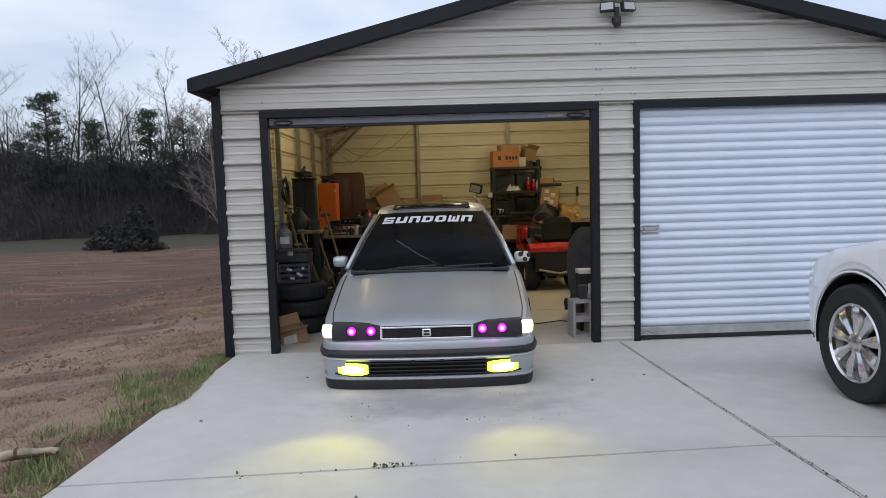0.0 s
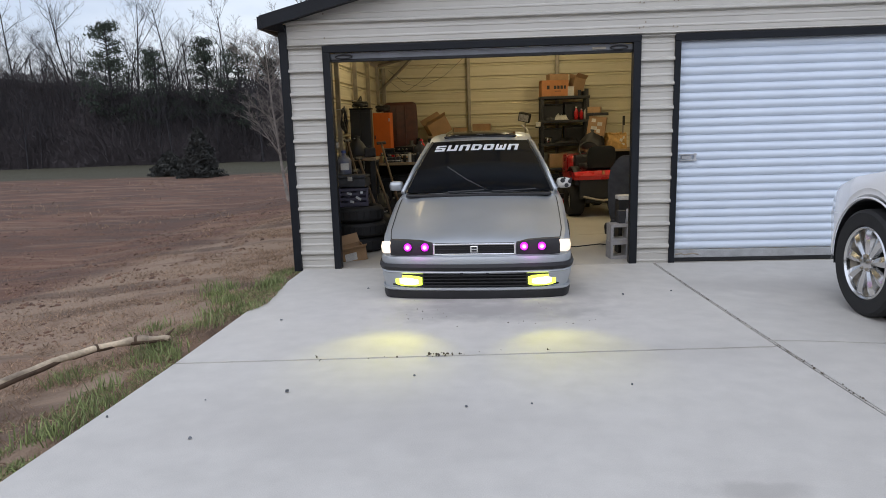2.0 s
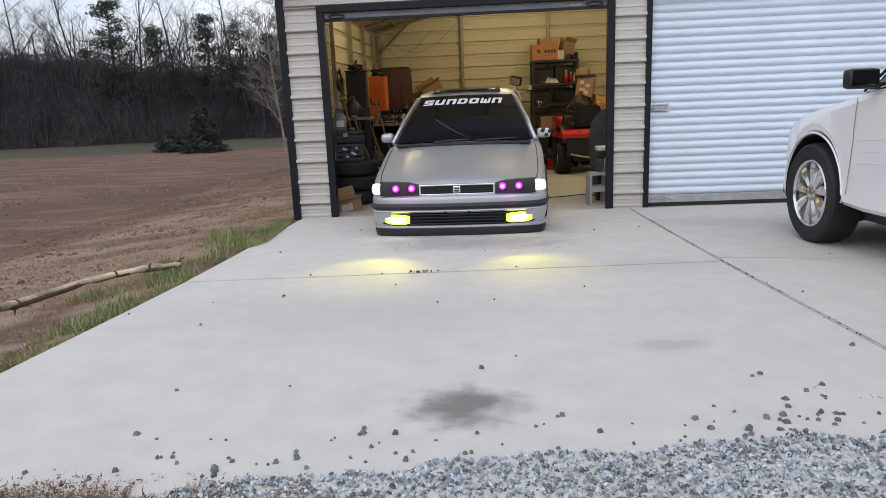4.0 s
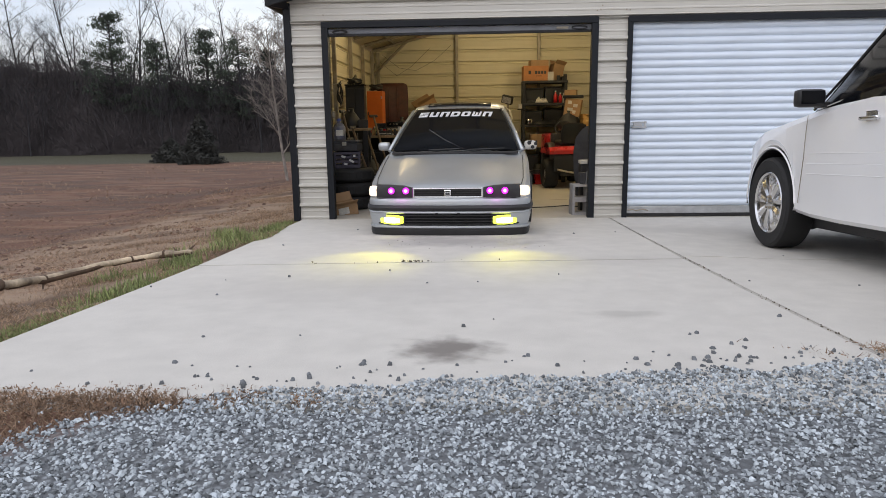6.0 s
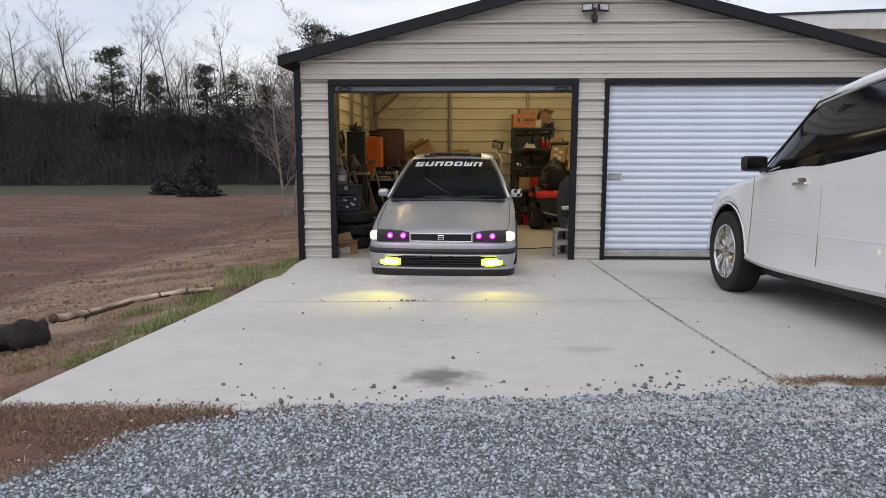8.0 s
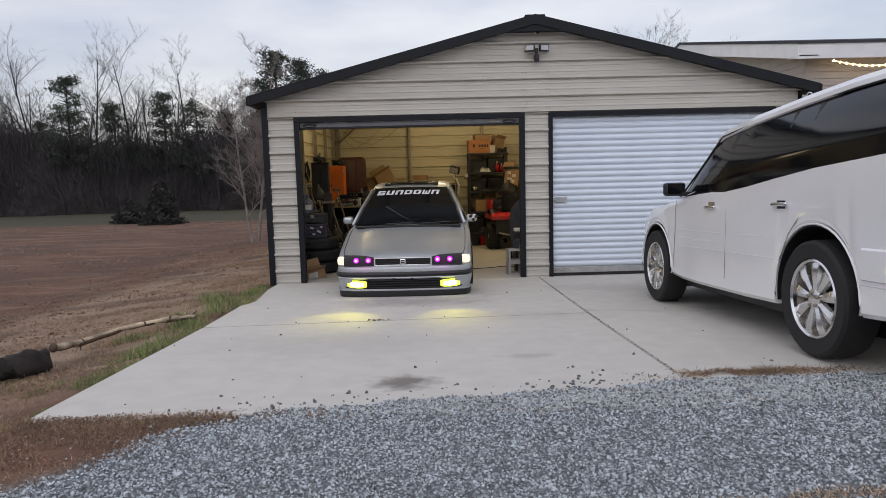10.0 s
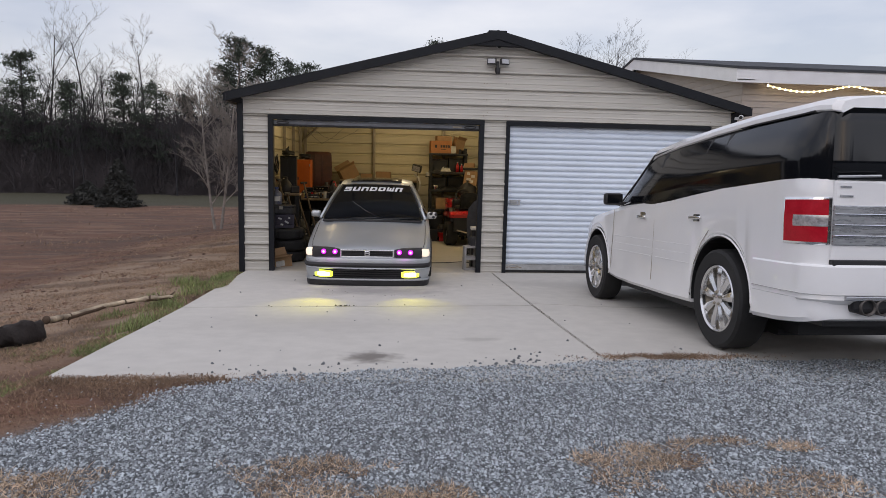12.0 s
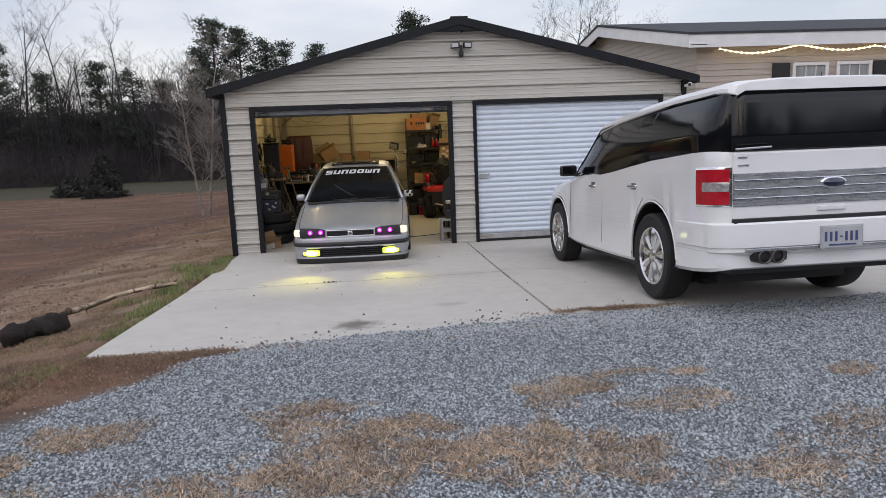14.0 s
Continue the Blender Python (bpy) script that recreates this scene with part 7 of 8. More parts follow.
def light_string():
    """Rope light slung under the eave."""
    t = thing("string_light", (0, 0, 0), 0, "warm lit rope light slung under the white eave", "lamp")
    bm = bmesh.new()
    pts = []
    x = 9.3
    while x < 23:
        u = (x - 9.3) / 1.75
        sag = 0.10 * abs(math.sin(math.pi * u)) + 0.03 * math.sin(x * 2.1)
        pts.append((x, 2.66, 3.405 - sag))
        x += 0.12
    tube(bm, pts, 0.014, 6)
    part("rope", bm, glow("warm_rope", (1.0, 0.80, 0.46), 1.2), t, smooth=True)
    first = None
    for i, p in enumerate(pts[: 110]):
        if first is None:
            bm = bmesh.new()
            lathe(bm, [(0.0001, -0.024), (0.018, -0.016), (0.020, 0.0), (0.016, 0.014), (0.0001, 0.022)], 8)
            first = part("bulb", bm, glow("warm_bulb", (1.0, 0.86, 0.55), 7.0), t, at=Matrix.Translation(p))
        else:
            link("bulb", first.data, t).matrix_basis = Matrix.Translation(p)
    for k in range(0, 110, 15):
        bm = bmesh.new()
        tube(bm, [pts[k], (pts[k][0], pts[k][1] + 0.02, 3.44)], 0.004, 4)
        part("hook", bm, M["black"], t)


light_string()


# ---- things in the garage ----
def cardboard_box(at, size, turn=0, label="", tilt=(0, 0), material="card", flaps=False, bars=()):
    """A closed or open carton with taped seam; bars: dark printed bars on its front (x, z, width, height)."""
    w, d, h = size
    t = thing("cardboard_box", at, turn, label or "plain brown cardboard carton on a bench", "box", tilt=tilt)
    if flaps:
        k = 0.006
        part("body", boxes((-w / 2, w / 2, -d / 2, -d / 2 + k, 0, h), (-w / 2, w / 2, d / 2 - k, d / 2, 0, h), (-w / 2, -w / 2 + k, -d / 2 + k, d / 2 - k, 0, h), (w / 2 - k, w / 2, -d / 2 + k, d / 2 - k, 0, h), (-w / 2, w / 2, -d / 2, d / 2, -0.002, k)), M[material], t)
        for s, rx in ((-1, 55), (1, -40)):
            bm = boxes((-w / 2, w / 2, 0, 0.005, 0, d * 0.45))
            part("flap", bm, M[material], t, at=pose(0, s * d / 2, h, rx if s < 0 else rx))
    else:
        part("body", boxes((-w / 2, w / 2, -d / 2, d / 2, 0, h), bevel=0.006), M[material], t)
        part("tape", boxes((-w / 2 - 0.001, w / 2 + 0.001, -0.03, 0.03, h - 0.001, h + 0.002)), M["paper_tape"], t)
        part("flap_seam", boxes((-w / 2 + 0.01, w / 2 - 0.01, -0.003, 0.003, h, h + 0.003)), M["tube"], t)
    for x, z, bw, bh in bars:
        part("printed_bar", boxes((x - bw / 2, x + bw / 2, -d / 2 - 0.003, -d / 2 + 0.001, z - bh / 2, z + bh / 2)), M["black"], t)
    return t


M["paper_tape"] = mat("parcel_tape", (0.42, 0.29, 0.17), 0.35, 0.0, 9, 0.1, 90, 0.02)
M["glossblack"] = mat("gloss_black", (0.012, 0.012, 0.013), 0.22, 0.0, 9, 0.2, 90, 0.02)
M["jug"] = mat("blue_white_jug", (0.05, 0.06, 0.11), 0.4, 0.0, 14, 0.3, 60, 0.05, tint=(0.2, 0.2, 0.21))


def loose_tyre(at, r=0.31, w=0.19, label="", tilt=(0, 0)):
    t = thing("spare_tyre", at, random.uniform(0, 90), label or "worn black tyre lying in a stack", "tyre", "stacked tyres", tilt=tilt)
    bm = bmesh.new()
    h = w / 2
    lathe(bm, [(r * 0.62, 0.02), (r * 0.75, 0.0), (r * 0.93, 0.01), (r, h * 0.5), (r, w - h * 0.5), (r * 0.93, w - 0.01), (r * 0.75, w), (r * 0.62, w - 0.02), (r * 0.66, h)], 40, closed=True)
    part("carcass", bm, M["rubber"], t, smooth=True)
    first = None
    for k in range(24):
        a = 2 * math.pi * k / 24
        m = Matrix.Rotation(a, 4, "Z") @ pose(r + 0.001, 0, h)
        if first is None:
            first = part("tread_block", boxes((-0.004, 0.006, -0.03, 0.03, -0.05, 0.05), bevel=0.002), M["rubber"], t, at=m)
        else:
            link("tread_block", first.data, t).matrix_basis = m
    return t


for k in range(3):
    loose_tyre((0.10 + 0.02 * (k % 2), 1.12 - 0.015 * k, 0.19 * k))
crushed = cardboard_box((0.10, 0.52, 0.0), (0.30, 0.26, 0.15), 24, "crushed open cardboard carton on the floor", (7, -9), flaps=True)

part("torn_label", boxes((-0.11, 0.03, -0.137, -0.131, 0.03, 0.12)), M["paper"], crushed)

cr = thing("milk_crate", (0.06, 1.08, 0.572), 6, "faded violet slatted plastic crate on tyres", "crate")
part("base", boxes((-0.17, 0.17, -0.15, 0.15, 0.0, 0.015)), M["purple"], cr)
for z in (0.03, 0.09, 0.15, 0.205):
    part("rail", boxes((-0.17, 0.17, -0.158, -0.146, z - 0.016, z + 0.016), (-0.17, 0.17, 0.146, 0.158, z - 0.016, z + 0.016), (-0.178, -0.166, -0.15, 0.15, z - 0.016, z + 0.016), (0.166, 0.178, -0.15, 0.15, z - 0.016, z + 0.016)), M["purple"], cr)
for x in (-0.165, -0.055, 0.055, 0.165):
    part("stile", boxes((x - 0.012, x + 0.012, -0.160, -0.144, 0.0, 0.22)), M["purple"], cr)
for x, z, w in ((-0.05, 0.16, 0.12), (0.06, 0.10, 0.14), (-0.02, 0.06, 0.09), (0.10, 0.17, 0.06)):
    m = pose(x, -0.165, z, 0, random.uniform(-40, 40), 0)
    part("paper_scrap", boxes((-w / 4, w / 4, -0.004, 0.0, -0.014, 0.014)), M["galv"], cr, at=m)
tb = thing("tool_case", (0.05, 1.10, 0.80), -8, "dark grey plastic tool case on the crate", "case")
part("body", boxes((-0.19, 0.19, -0.12, 0.12, 0, 0.11), bevel=0.02), M["cloth"], tb)
part("lid", boxes((-0.19, 0.19, -0.12, 0.12, 0.113, 0.15), bevel=0.016), M["cloth"], tb)
part("latch", boxes((-0.03, 0.03, -0.13, -0.118, 0.08, 0.13), bevel=0.004), M["galv"], tb, "bright latch")
jg = thing("oil_jug", (-0.06, 1.14, 0.952), 15, "blue and white plastic oil jug", "jug")
bm = bmesh.new()
lathe(bm, [(0.0001, 0), (0.085, 0.0), (0.09, 0.02), (0.09, 0.17), (0.06, 0.22), (0.028, 0.24), (0.028, 0.27), (0.0001, 0.27)], 20)
part("bottle", bm, M["jug"], jg, smooth=True)
bm = bmesh.new()
lathe(bm, [(0.032, 0.262), (0.032, 0.295), (0.0001, 0.295)], 14)
part("cap", bm, M["blue"], jg)
part("printed_label", boxes((-0.05, 0.05, -0.094, -0.085, 0.06, 0.14)), M["paper"], jg)


M["old_shaft"] = mat("grimy_wood_shaft", (0.13, 0.085, 0.05), 0.6, 0.0, 8, 0.3, 60, 0.2)


def long_tool(a, b, head, label, name):
    t = thing(name, (0, 0, 0), 0, label, "tool")
    bm = bmesh.new()
    tube(bm, [a, b], 0.017, 8)
    part("shaft", bm, M["old_shaft"], t, smooth=True)
    a, b = Vector(a), Vector(b)
    d = (b - a).normalized()
    q = d.to_track_quat("Z", "Y").to_matrix().to_4x4()
    if head == "shovel":
        bm = bmesh.new()
        rows = [[(x * w, 0.02 * x * x - 0.004, z) for x in (-1, -0.5, 0, 0.5, 1)] for z, w in ((0.0, 0.02), (0.03, 0.09), (0.18, 0.10), (0.26, 0.06), (0.29, 0.01))]
        part("blade", sheet(bm, rows, 0.004, (0, 1, 0)), M["tube"], t, at=Matrix.Translation(b - d * 0.03) @ q)
    else:
        part("grip", boxes((-0.07, 0.07, -0.015, 0.015, -0.02, 0.02), bevel=0.008), M["black"], t, at=Matrix.Translation(b) @ q)


long_tool((0.42, 1.42, 0.0), (0.04, 1.62, 1.12), "grip", "wooden-handled tool leaning over the tyres", "garden_tool")
long_tool((0.30, 1.50, 0.0), (-0.02, 1.70, 0.95), "grip", "long dark tool handle leaning on the clutter", "garden_tool")
long_tool((0.52, 1.8, 0.0), (0.15, 2.2, 1.05), "grip", "thin wooden pole leaning on the bench", "garden_tool")

# tall black speaker cabinet
sp = thing("storage_cabinet", (-0.10, 2.85, 0.0), 4, "tall black metal cabinet beside the wall", "cabinet")
part("box", boxes((-0.15, 0.15, -0.16, 0.16, 0.0, 1.76), bevel=0.012), M["black"], sp)
for x in (-0.075, 0.075):
    dd = part("cabinet_door", boxes((x - 0.070, x + 0.070, -0.172, -0.161, 0.06, 1.72), bevel=0.005), M["black"], sp)
    part("pull", boxes((x * 0.3 - 0.006, x * 0.3 + 0.006, -0.186, -0.171, 0.9, 1.02), bevel=0.003), M["galv"], dd)
part("top_panel", boxes((-0.16, 0.16, -0.17, 0.17, 1.761, 1.785), bevel=0.006), M["glossblack"], sp)


# bench with clutter
def bench(at, w, d, h, label, name="workbench", lower=True):
    t = thing(name, at, 0, label, "bench")
    part("worktop", boxes((-w / 2, w / 2, -d / 2, d / 2, h - 0.04, h), bevel=0.006), M["wood"], t)
    for x in (-w / 2 + 0.05, w / 2 - 0.05):
        for y in (-d / 2 + 0.05, d / 2 - 0.05):
            part("leg", boxes((x - 0.035, x + 0.035, y - 0.035, y + 0.035, 0, h - 0.04), bevel=0.004), M["black"], t)
    if lower:
        part("shelf", boxes((-w / 2, w / 2, -d / 2, d / 2, 0.30, 0.33)), M["black"], t)
        part("back_panel", boxes((-w / 2, w / 2, d / 2 - 0.02, d / 2, 0.33, h - 0.04)), M["black"], t)
    return t


bench((0.30, 3.65, 0), 1.05, 1.1, 0.96, "cluttered wooden workbench on dark legs")
BT = 0.962


def small(name, at, bm, material, label, category, turn=0, smooth=False, more=()):
    t = thing(name, at, turn, label, category)
    part("body", bm, M[material], t, smooth=smooth)
    for pname, pbm, pmat, plabel in more:
        part(pname, pbm, M[pmat], t, plabel)
    return t


small("red_box", (0.00, 3.22, BT), boxes((-0.10, 0.10, -0.06, 0.06, 0, 0.07), bevel=0.008), "red", "small glossy red tool box on the bench", "box", 8, more=[("lid", boxes((-0.102, 0.102, -0.062, 0.062, 0.072, 0.09), bevel=0.006), "red", ""), ("handle", boxes((-0.04, 0.04, -0.01, 0.01, 0.092, 0.105), bevel=0.004), "black", "black handle")])
for k in range(5):
    z = BT + 0.022 * k
    small("magazine", (0.58 + random.uniform(-0.02, 0.02), 3.30 + random.uniform(-0.02, 0.02), z), boxes((-0.15, 0.15, -0.11, 0.11, 0, 0.018), bevel=0.003), ("paper", "card", "cloth", "yellow", "paper")[k], "worn magazine in a stack on the bench", "magazine", random.uniform(-12, 12))
for k in range(4):
    small("magazine", (0.30 + random.uniform(-0.02, 0.02), 3.22, BT + 0.02 * k), boxes((-0.12, 0.12, -0.09, 0.09, 0, 0.018), bevel=0.003), ("cloth", "paper", "black", "cloth")[k], "dog-eared booklet piled on the bench", "booklet", random.uniform(-20, 20))
# orange cabinet, black stereo parts, bottles
oc = thing("orange_cabinet", (0.06, 4.02, BT), -4, "upright orange painted cabinet on the bench", "cabinet")
part("carcass", boxes((-0.14, 0.14, -0.12, 0.14, 0, 0.76), bevel=0.008), M["orange"], oc)
part("door", boxes((-0.135, 0.135, -0.135, -0.121, 0.01, 0.75), bevel=0.006), M["orange"], oc)
part("knob", boxes((-0.12, -0.10, -0.15, -0.134, 0.34, 0.40), bevel=0.004), M["black"], oc, "black knob")
part("hinge", boxes((0.12, 0.138, -0.14, -0.12, 0.10, 0.15)), M["galv"], oc)
part("hinge", boxes((0.12, 0.138, -0.14, -0.12, 0.62, 0.67)), M["galv"], oc)
for at, size, turn, lab in (((0.42, 3.7, BT), (0.34, 0.26, 0.13), 12, "black stereo amplifier on the bench"), ((0.45, 3.72, BT + 0.132), (0.30, 0.24, 0.09), -8, "black receiver stacked on an amplifier"), ((0.20, 3.55, BT), (0.16, 0.14, 0.20), 20, "black plastic power supply")):
    w, d, h = size
    t = thing("amplifier", at, turn, lab, "amplifier")
    part("case", boxes((-w / 2, w / 2, -d / 2, d / 2, 0, h), bevel=0.008), M["black"], t)
    part("front_panel", boxes((-w / 2 + 0.01, w / 2 - 0.01, -d / 2 - 0.006, -d / 2 + 0.001, 0.012, h - 0.012)), M["glossblack"], t)
    for k in range(3):
        bm = bmesh.new()
        lathe(bm, [(0.0001, 0.018), (0.013, 0.016), (0.014, 0)], 12, pose(-w / 4 + k * w / 5, -d / 2 - 0.006, h / 2, 90))
        part("knob", bm, M["tube"], t)


def bottle(at, r, h, material, label, cap="paper"):
    t = thing("bottle", at, 0, label, "bottle")
    bm = bmesh.new()
    lathe(bm, [(0.0001, 0), (r, 0), (r, h * 0.62), (r * 0.4, h * 0.80), (r * 0.38, h * 0.9), (0.0001, h * 0.9)], 14)
    part("bottle_body", bm, M[material], t, smooth=True)
    bm = bmesh.new()
    lathe(bm, [(r * 0.45, h * 0.88), (r * 0.45, h), (0.0001, h)], 10)
    part("cap", bm, M[cap], t)


bottle((-0.12, 3.45, BT), 0.035, 0.22, "paper", "white plastic bottle on the bench", "red")
bottle((-0.03, 3.42, BT), 0.03, 0.18, "yellow", "amber plastic bottle on the bench", "black")
bottle((0.14, 3.20, BT), 0.028, 0.15, "green", "green spray can on the bench")
# coiled black cable pile on top of the cabinet
for at, n, r in (((0.06, 4.02, 1.726), 4, 0.10), ((-0.12, 2.85, 1.79), 3, 0.10)):
    t = thing("cable_coil", at, 0, "coiled black cable heaped on top", "cable")
    bm = bmesh.new()
    pts = [(r * (1 + 0.25 * math.sin(3.1 * a)) * math.cos(a), r * (1 + 0.2 * math.cos(2.3 * a)) * math.sin(a), 0.018 + 0.0035 * a + 0.006 * math.sin(4.7 * a)) for a in np.arange(0, n * 2 * math.pi, 0.35)]
    tube(bm, pts, 0.013, 6)
    part("coil", bm, M["black"], t, smooth=True)

# leather office chair, up on a crate
cb = thing("wooden_crate", (0.36, 4.88, 0.0), 0, "plain wooden crate under the chair", "crate")
part("carcass", boxes((-0.34, 0.34, -0.30, 0.30, 0, 0.60), bevel=0.006), M["wood"], cb)
for z in (0.1, 0.3, 0.5):
    part("slat", boxes((-0.345, 0.345, -0.312, -0.300, z - 0.07, z + 0.07), bevel=0.004), M["wood"], cb)
ch = thing("office_chair", (0.27, 4.85, 0.60), 8, "high-backed oxblood leather office chair", "chair")
bm = bmesh.new()
rows = []
for z, w, d in ((0.50, 0.24, 0.05), (0.56, 0.28, 0.07), (0.75, 0.295, 0.08), (1.0, 0.30, 0.075), (1.24, 0.29, 0.065), (1.29, 0.27, 0.05), (1.31, 0.22, 0.03)):
    rows.append([(x * w, 0.16 + 0.08 * (z - 0.5) - d * (1 - 0.35 * x * x) * sg, z) for sg in (1, -0.5) for x in ((-1, -0.7, -0.2, 0.2, 0.7, 1) if sg > 0 else (1, 0.7, 0.2, -0.2, -0.7, -1))])
soft_body("backrest", rows, M["leather"], ch, 50)
for x in (-0.08, 0.08):
    bm = bmesh.new()
    tube(bm, [(x, 0.10, 0.58), (x, 0.10, 0.8), (x, 0.13, 1.24)], 0.008, 6)
    part("seam", bm, M["leather"], ch)
part("seat", boxes((-0.25, 0.25, -0.26, 0.20, 0.40, 0.51), bevel=0.04), M["leather"], ch, smooth=True)
for s in (-1, 1):
    bm = bmesh.new()
    tube(bm, [(s * 0.27, 0.12, 0.48), (s * 0.30, 0.10, 0.66), (s * 0.30, -0.16, 0.67), (s * 0.27, -0.12, 0.46)], 0.024, 8)
    part("armrest", bm, M["black"], ch, smooth=True)
bm = bmesh.new()
tube(bm, [(0, 0, 0.06), (0, 0, 0.40)], 0.03, 10)
part("column", bm, M["black"], ch)
for k in range(5):
    a = 2 * math.pi * k / 5
    bm = bmesh.new()
    tube(bm, [(0, 0, 0.09), (0.27 * math.cos(a), 0.27 * math.sin(a), 0.055)], [0.028, 0.018], 6)
    part("foot", bm, M["black"], ch)
    bm = bmesh.new()
    lathe(bm, [(0.0001, -0.012), (0.025, -0.012), (0.025, 0.012), (0.0001, 0.012)], 12, pose(0.27 * math.cos(a), 0.27 * math.sin(a), 0.026, 90, 0, math.degrees(a)))
    part("castor", bm, M["black"], ch)
gc = thing("gas_can", (0.70, 3.78, BT), 0, "red plastic fuel can on the bench", "can")
bm = bmesh.new()
lathe(bm, [(0.0001, 0), (0.10, 0.0), (0.11, 0.02), (0.105, 0.15), (0.04, 0.25), (0.018, 0.33), (0.0001, 0.33)], 18)
part("can_body", bm, M["red"], gc, smooth=True)
part("handle", boxes((-0.012, 0.012, 0.02, 0.13, 0.22, 0.245), bevel=0.006), M["red"], gc)

# long bench along the back wall with cartons on it
bench((1.60, 6.02, 0), 1.9, 0.6, 1.28, "dark bench along the back wall", lower=True)
cardboard_box((0.92, 5.95, 1.30), (0.40, 0.28, 0.30), 20, "tilted open brown carton on the back bench", (0, -28), flaps=True)
cardboard_box((1.70, 6.0, 1.281), (0.34, 0.22, 0.20), -8, "flat brown carton on the back bench")
cardboard_box((1.28, 6.05, 1.281), (0.26, 0.2, 0.14), 5)
wl2 = thing("work_light", (2.50, 5.6, 0.0), -20, "black work light on a thin stand", "lamp")
bm = bmesh.new()
tube(bm, [(0, 0, 0.5), (0, 0, 1.5)], 0.014, 8)
part("pole", bm, M["tube"], wl2)
for k in range(3):
    a = 2 * math.pi * k / 3
    bm = bmesh.new()
    tube(bm, [(0, 0, 0.55), (0.32 * math.cos(a), 0.32 * math.sin(a), 0.012)], 0.012, 6)
    part("leg", bm, M["tube"], wl2)
hd = part("lamp_head", boxes((-0.11, 0.11, -0.04, 0.05, -0.08, 0.08), bevel=0.012), M["black"], wl2, at=pose(-0.01, -0.02, 1.58, 12, 14, 0))
part("lens", boxes((-0.09, 0.09, -0.046, -0.039, -0.062, 0.062)), M["clear_lens"], hd)
bm = bmesh.new()
tube(bm, [(-0.07, 0.0, 1.44), (0.03, 0.0, 1.36), (0.09, -0.03, 1.22), (0.05, -0.03, 1.05)], 0.022, 7)
part("clamp", bm, M["paper"], wl2)

# black storage rack
rk = thing("storage_rack", (3.25, 5.98, 0), 0, "black plastic five-tier storage rack, half full", "shelf")
for z in (0.12, 0.60, 1.06, 1.49, 1.93):
    part("shelf", boxes((-0.46, 0.46, -0.23, 0.23, z - 0.03, z + 0.02), bevel=0.01), M["black"], rk)
for x in (-0.42, 0.42):
    for y in (-0.19, 0.19):
        part("post", boxes((x - 0.03, x + 0.03, y - 0.03, y + 0.03, 0, 1.90), bevel=0.01), M["black"], rk)
cardboard_box((3.06, 5.95, 1.952), (0.50, 0.36, 0.29), 3, "orange-brown printed carton on top of the rack", material="card_orange", bars=((-0.13, 0.16, 0.05, 0.07), (0.0, 0.16, 0.045, 0.06), (0.06, 0.16, 0.045, 0.06), (0.12, 0.16, 0.045, 0.06), (0.18, 0.16, 0.04, 0.06), (0.05, 0.09, 0.12, 0.012)))
cardboard_box((3.13, 5.98, 2.247), (0.36, 0.26, 0.11), 8, "flat brown carton stacked on another carton")
cardboard_box((3.45, 6.02, 1.952), (0.22, 0.24, 0.33), 16, "narrow open carton leaning on another", (0, 14), flaps=True)
small("paper_pad", (3.36, 5.80, 1.952), boxes((-0.06, 0.06, -0.01, 0.01, 0, 0.17)), "paper", "white paper pad propped on the rack", "paper", 10)
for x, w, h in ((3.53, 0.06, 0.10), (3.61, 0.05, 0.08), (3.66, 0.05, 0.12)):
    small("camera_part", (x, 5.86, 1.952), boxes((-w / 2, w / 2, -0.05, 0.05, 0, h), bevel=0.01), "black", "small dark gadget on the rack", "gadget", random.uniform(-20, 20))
bottle((3.47, 5.84, 1.512), 0.04, 0.24, "red", "red plastic bottle on the rack")
bottle((3.57, 5.86, 1.512), 0.036, 0.20, "red", "red spray bottle on the rack")
bottle((3.64, 5.84, 1.512), 0.03, 0.22, "paper", "white spray can on the rack", "black")


def rag(at, size, material, label, seed):
    t = thing("rag", at, 0, label, "rag")
    bm = bmesh.new()
    n = 10
    rows = [[((i / n - 0.5) * size[0], (j / n - 0.5) * size[1], max(0.004, size[2] * (0.55 + noise.noise(Vector((i * 0.55, j * 0.55, seed)))) * (1 - (2 * i / n - 1) ** 4) * (1 - (2 * j / n - 1) ** 4))) for i in range(n + 1)] for j in range(n + 1)]
    part("cloth", sheet(bm, rows, 0.004, (0, 0, -1)), M[material], t, smooth=True)


rag((3.19, 5.84, 1.516), (0.26, 0.20, 0.12), "paper", "crumpled white rag on the rack", 3.0)
rag((2.99, 5.86, 1.516), (0.20, 0.18, 0.06), "cloth", "dark crumpled cloth on the rack", 8.0)
rag((3.29, 5.84, 1.086), (0.50, 0.22, 0.12), "black", "heap of black hoses on the rack", 12.0)
small("chrome_part", (2.95, 5.84, 1.082), boxes((-0.06, 0.06, -0.05, 0.05, 0, 0.12), bevel=0.03), "chrome", "shiny metal engine part on the rack", "part", 20, True)
cardboard_box((3.14, 5.95, 0.622), (0.34, 0.30, 0.26), 0, "brown carton on a lower shelf")
cardboard_box((3.51, 5.95, 0.622), (0.24, 0.3, 0.2), 5, "small carton on a lower shelf")
small("white_can", (2.75, 5.72, 1.40), boxes((-0.04, 0.04, -0.04, 0.04, 0, 0.09), bevel=0.015), "paper", "white plastic tub clipped to the rack", "tub")
part("bracket", boxes((-0.05, 0.15, -0.01, 0.10, -0.02, 0.0)), M["black"], scene.objects["white_can"])


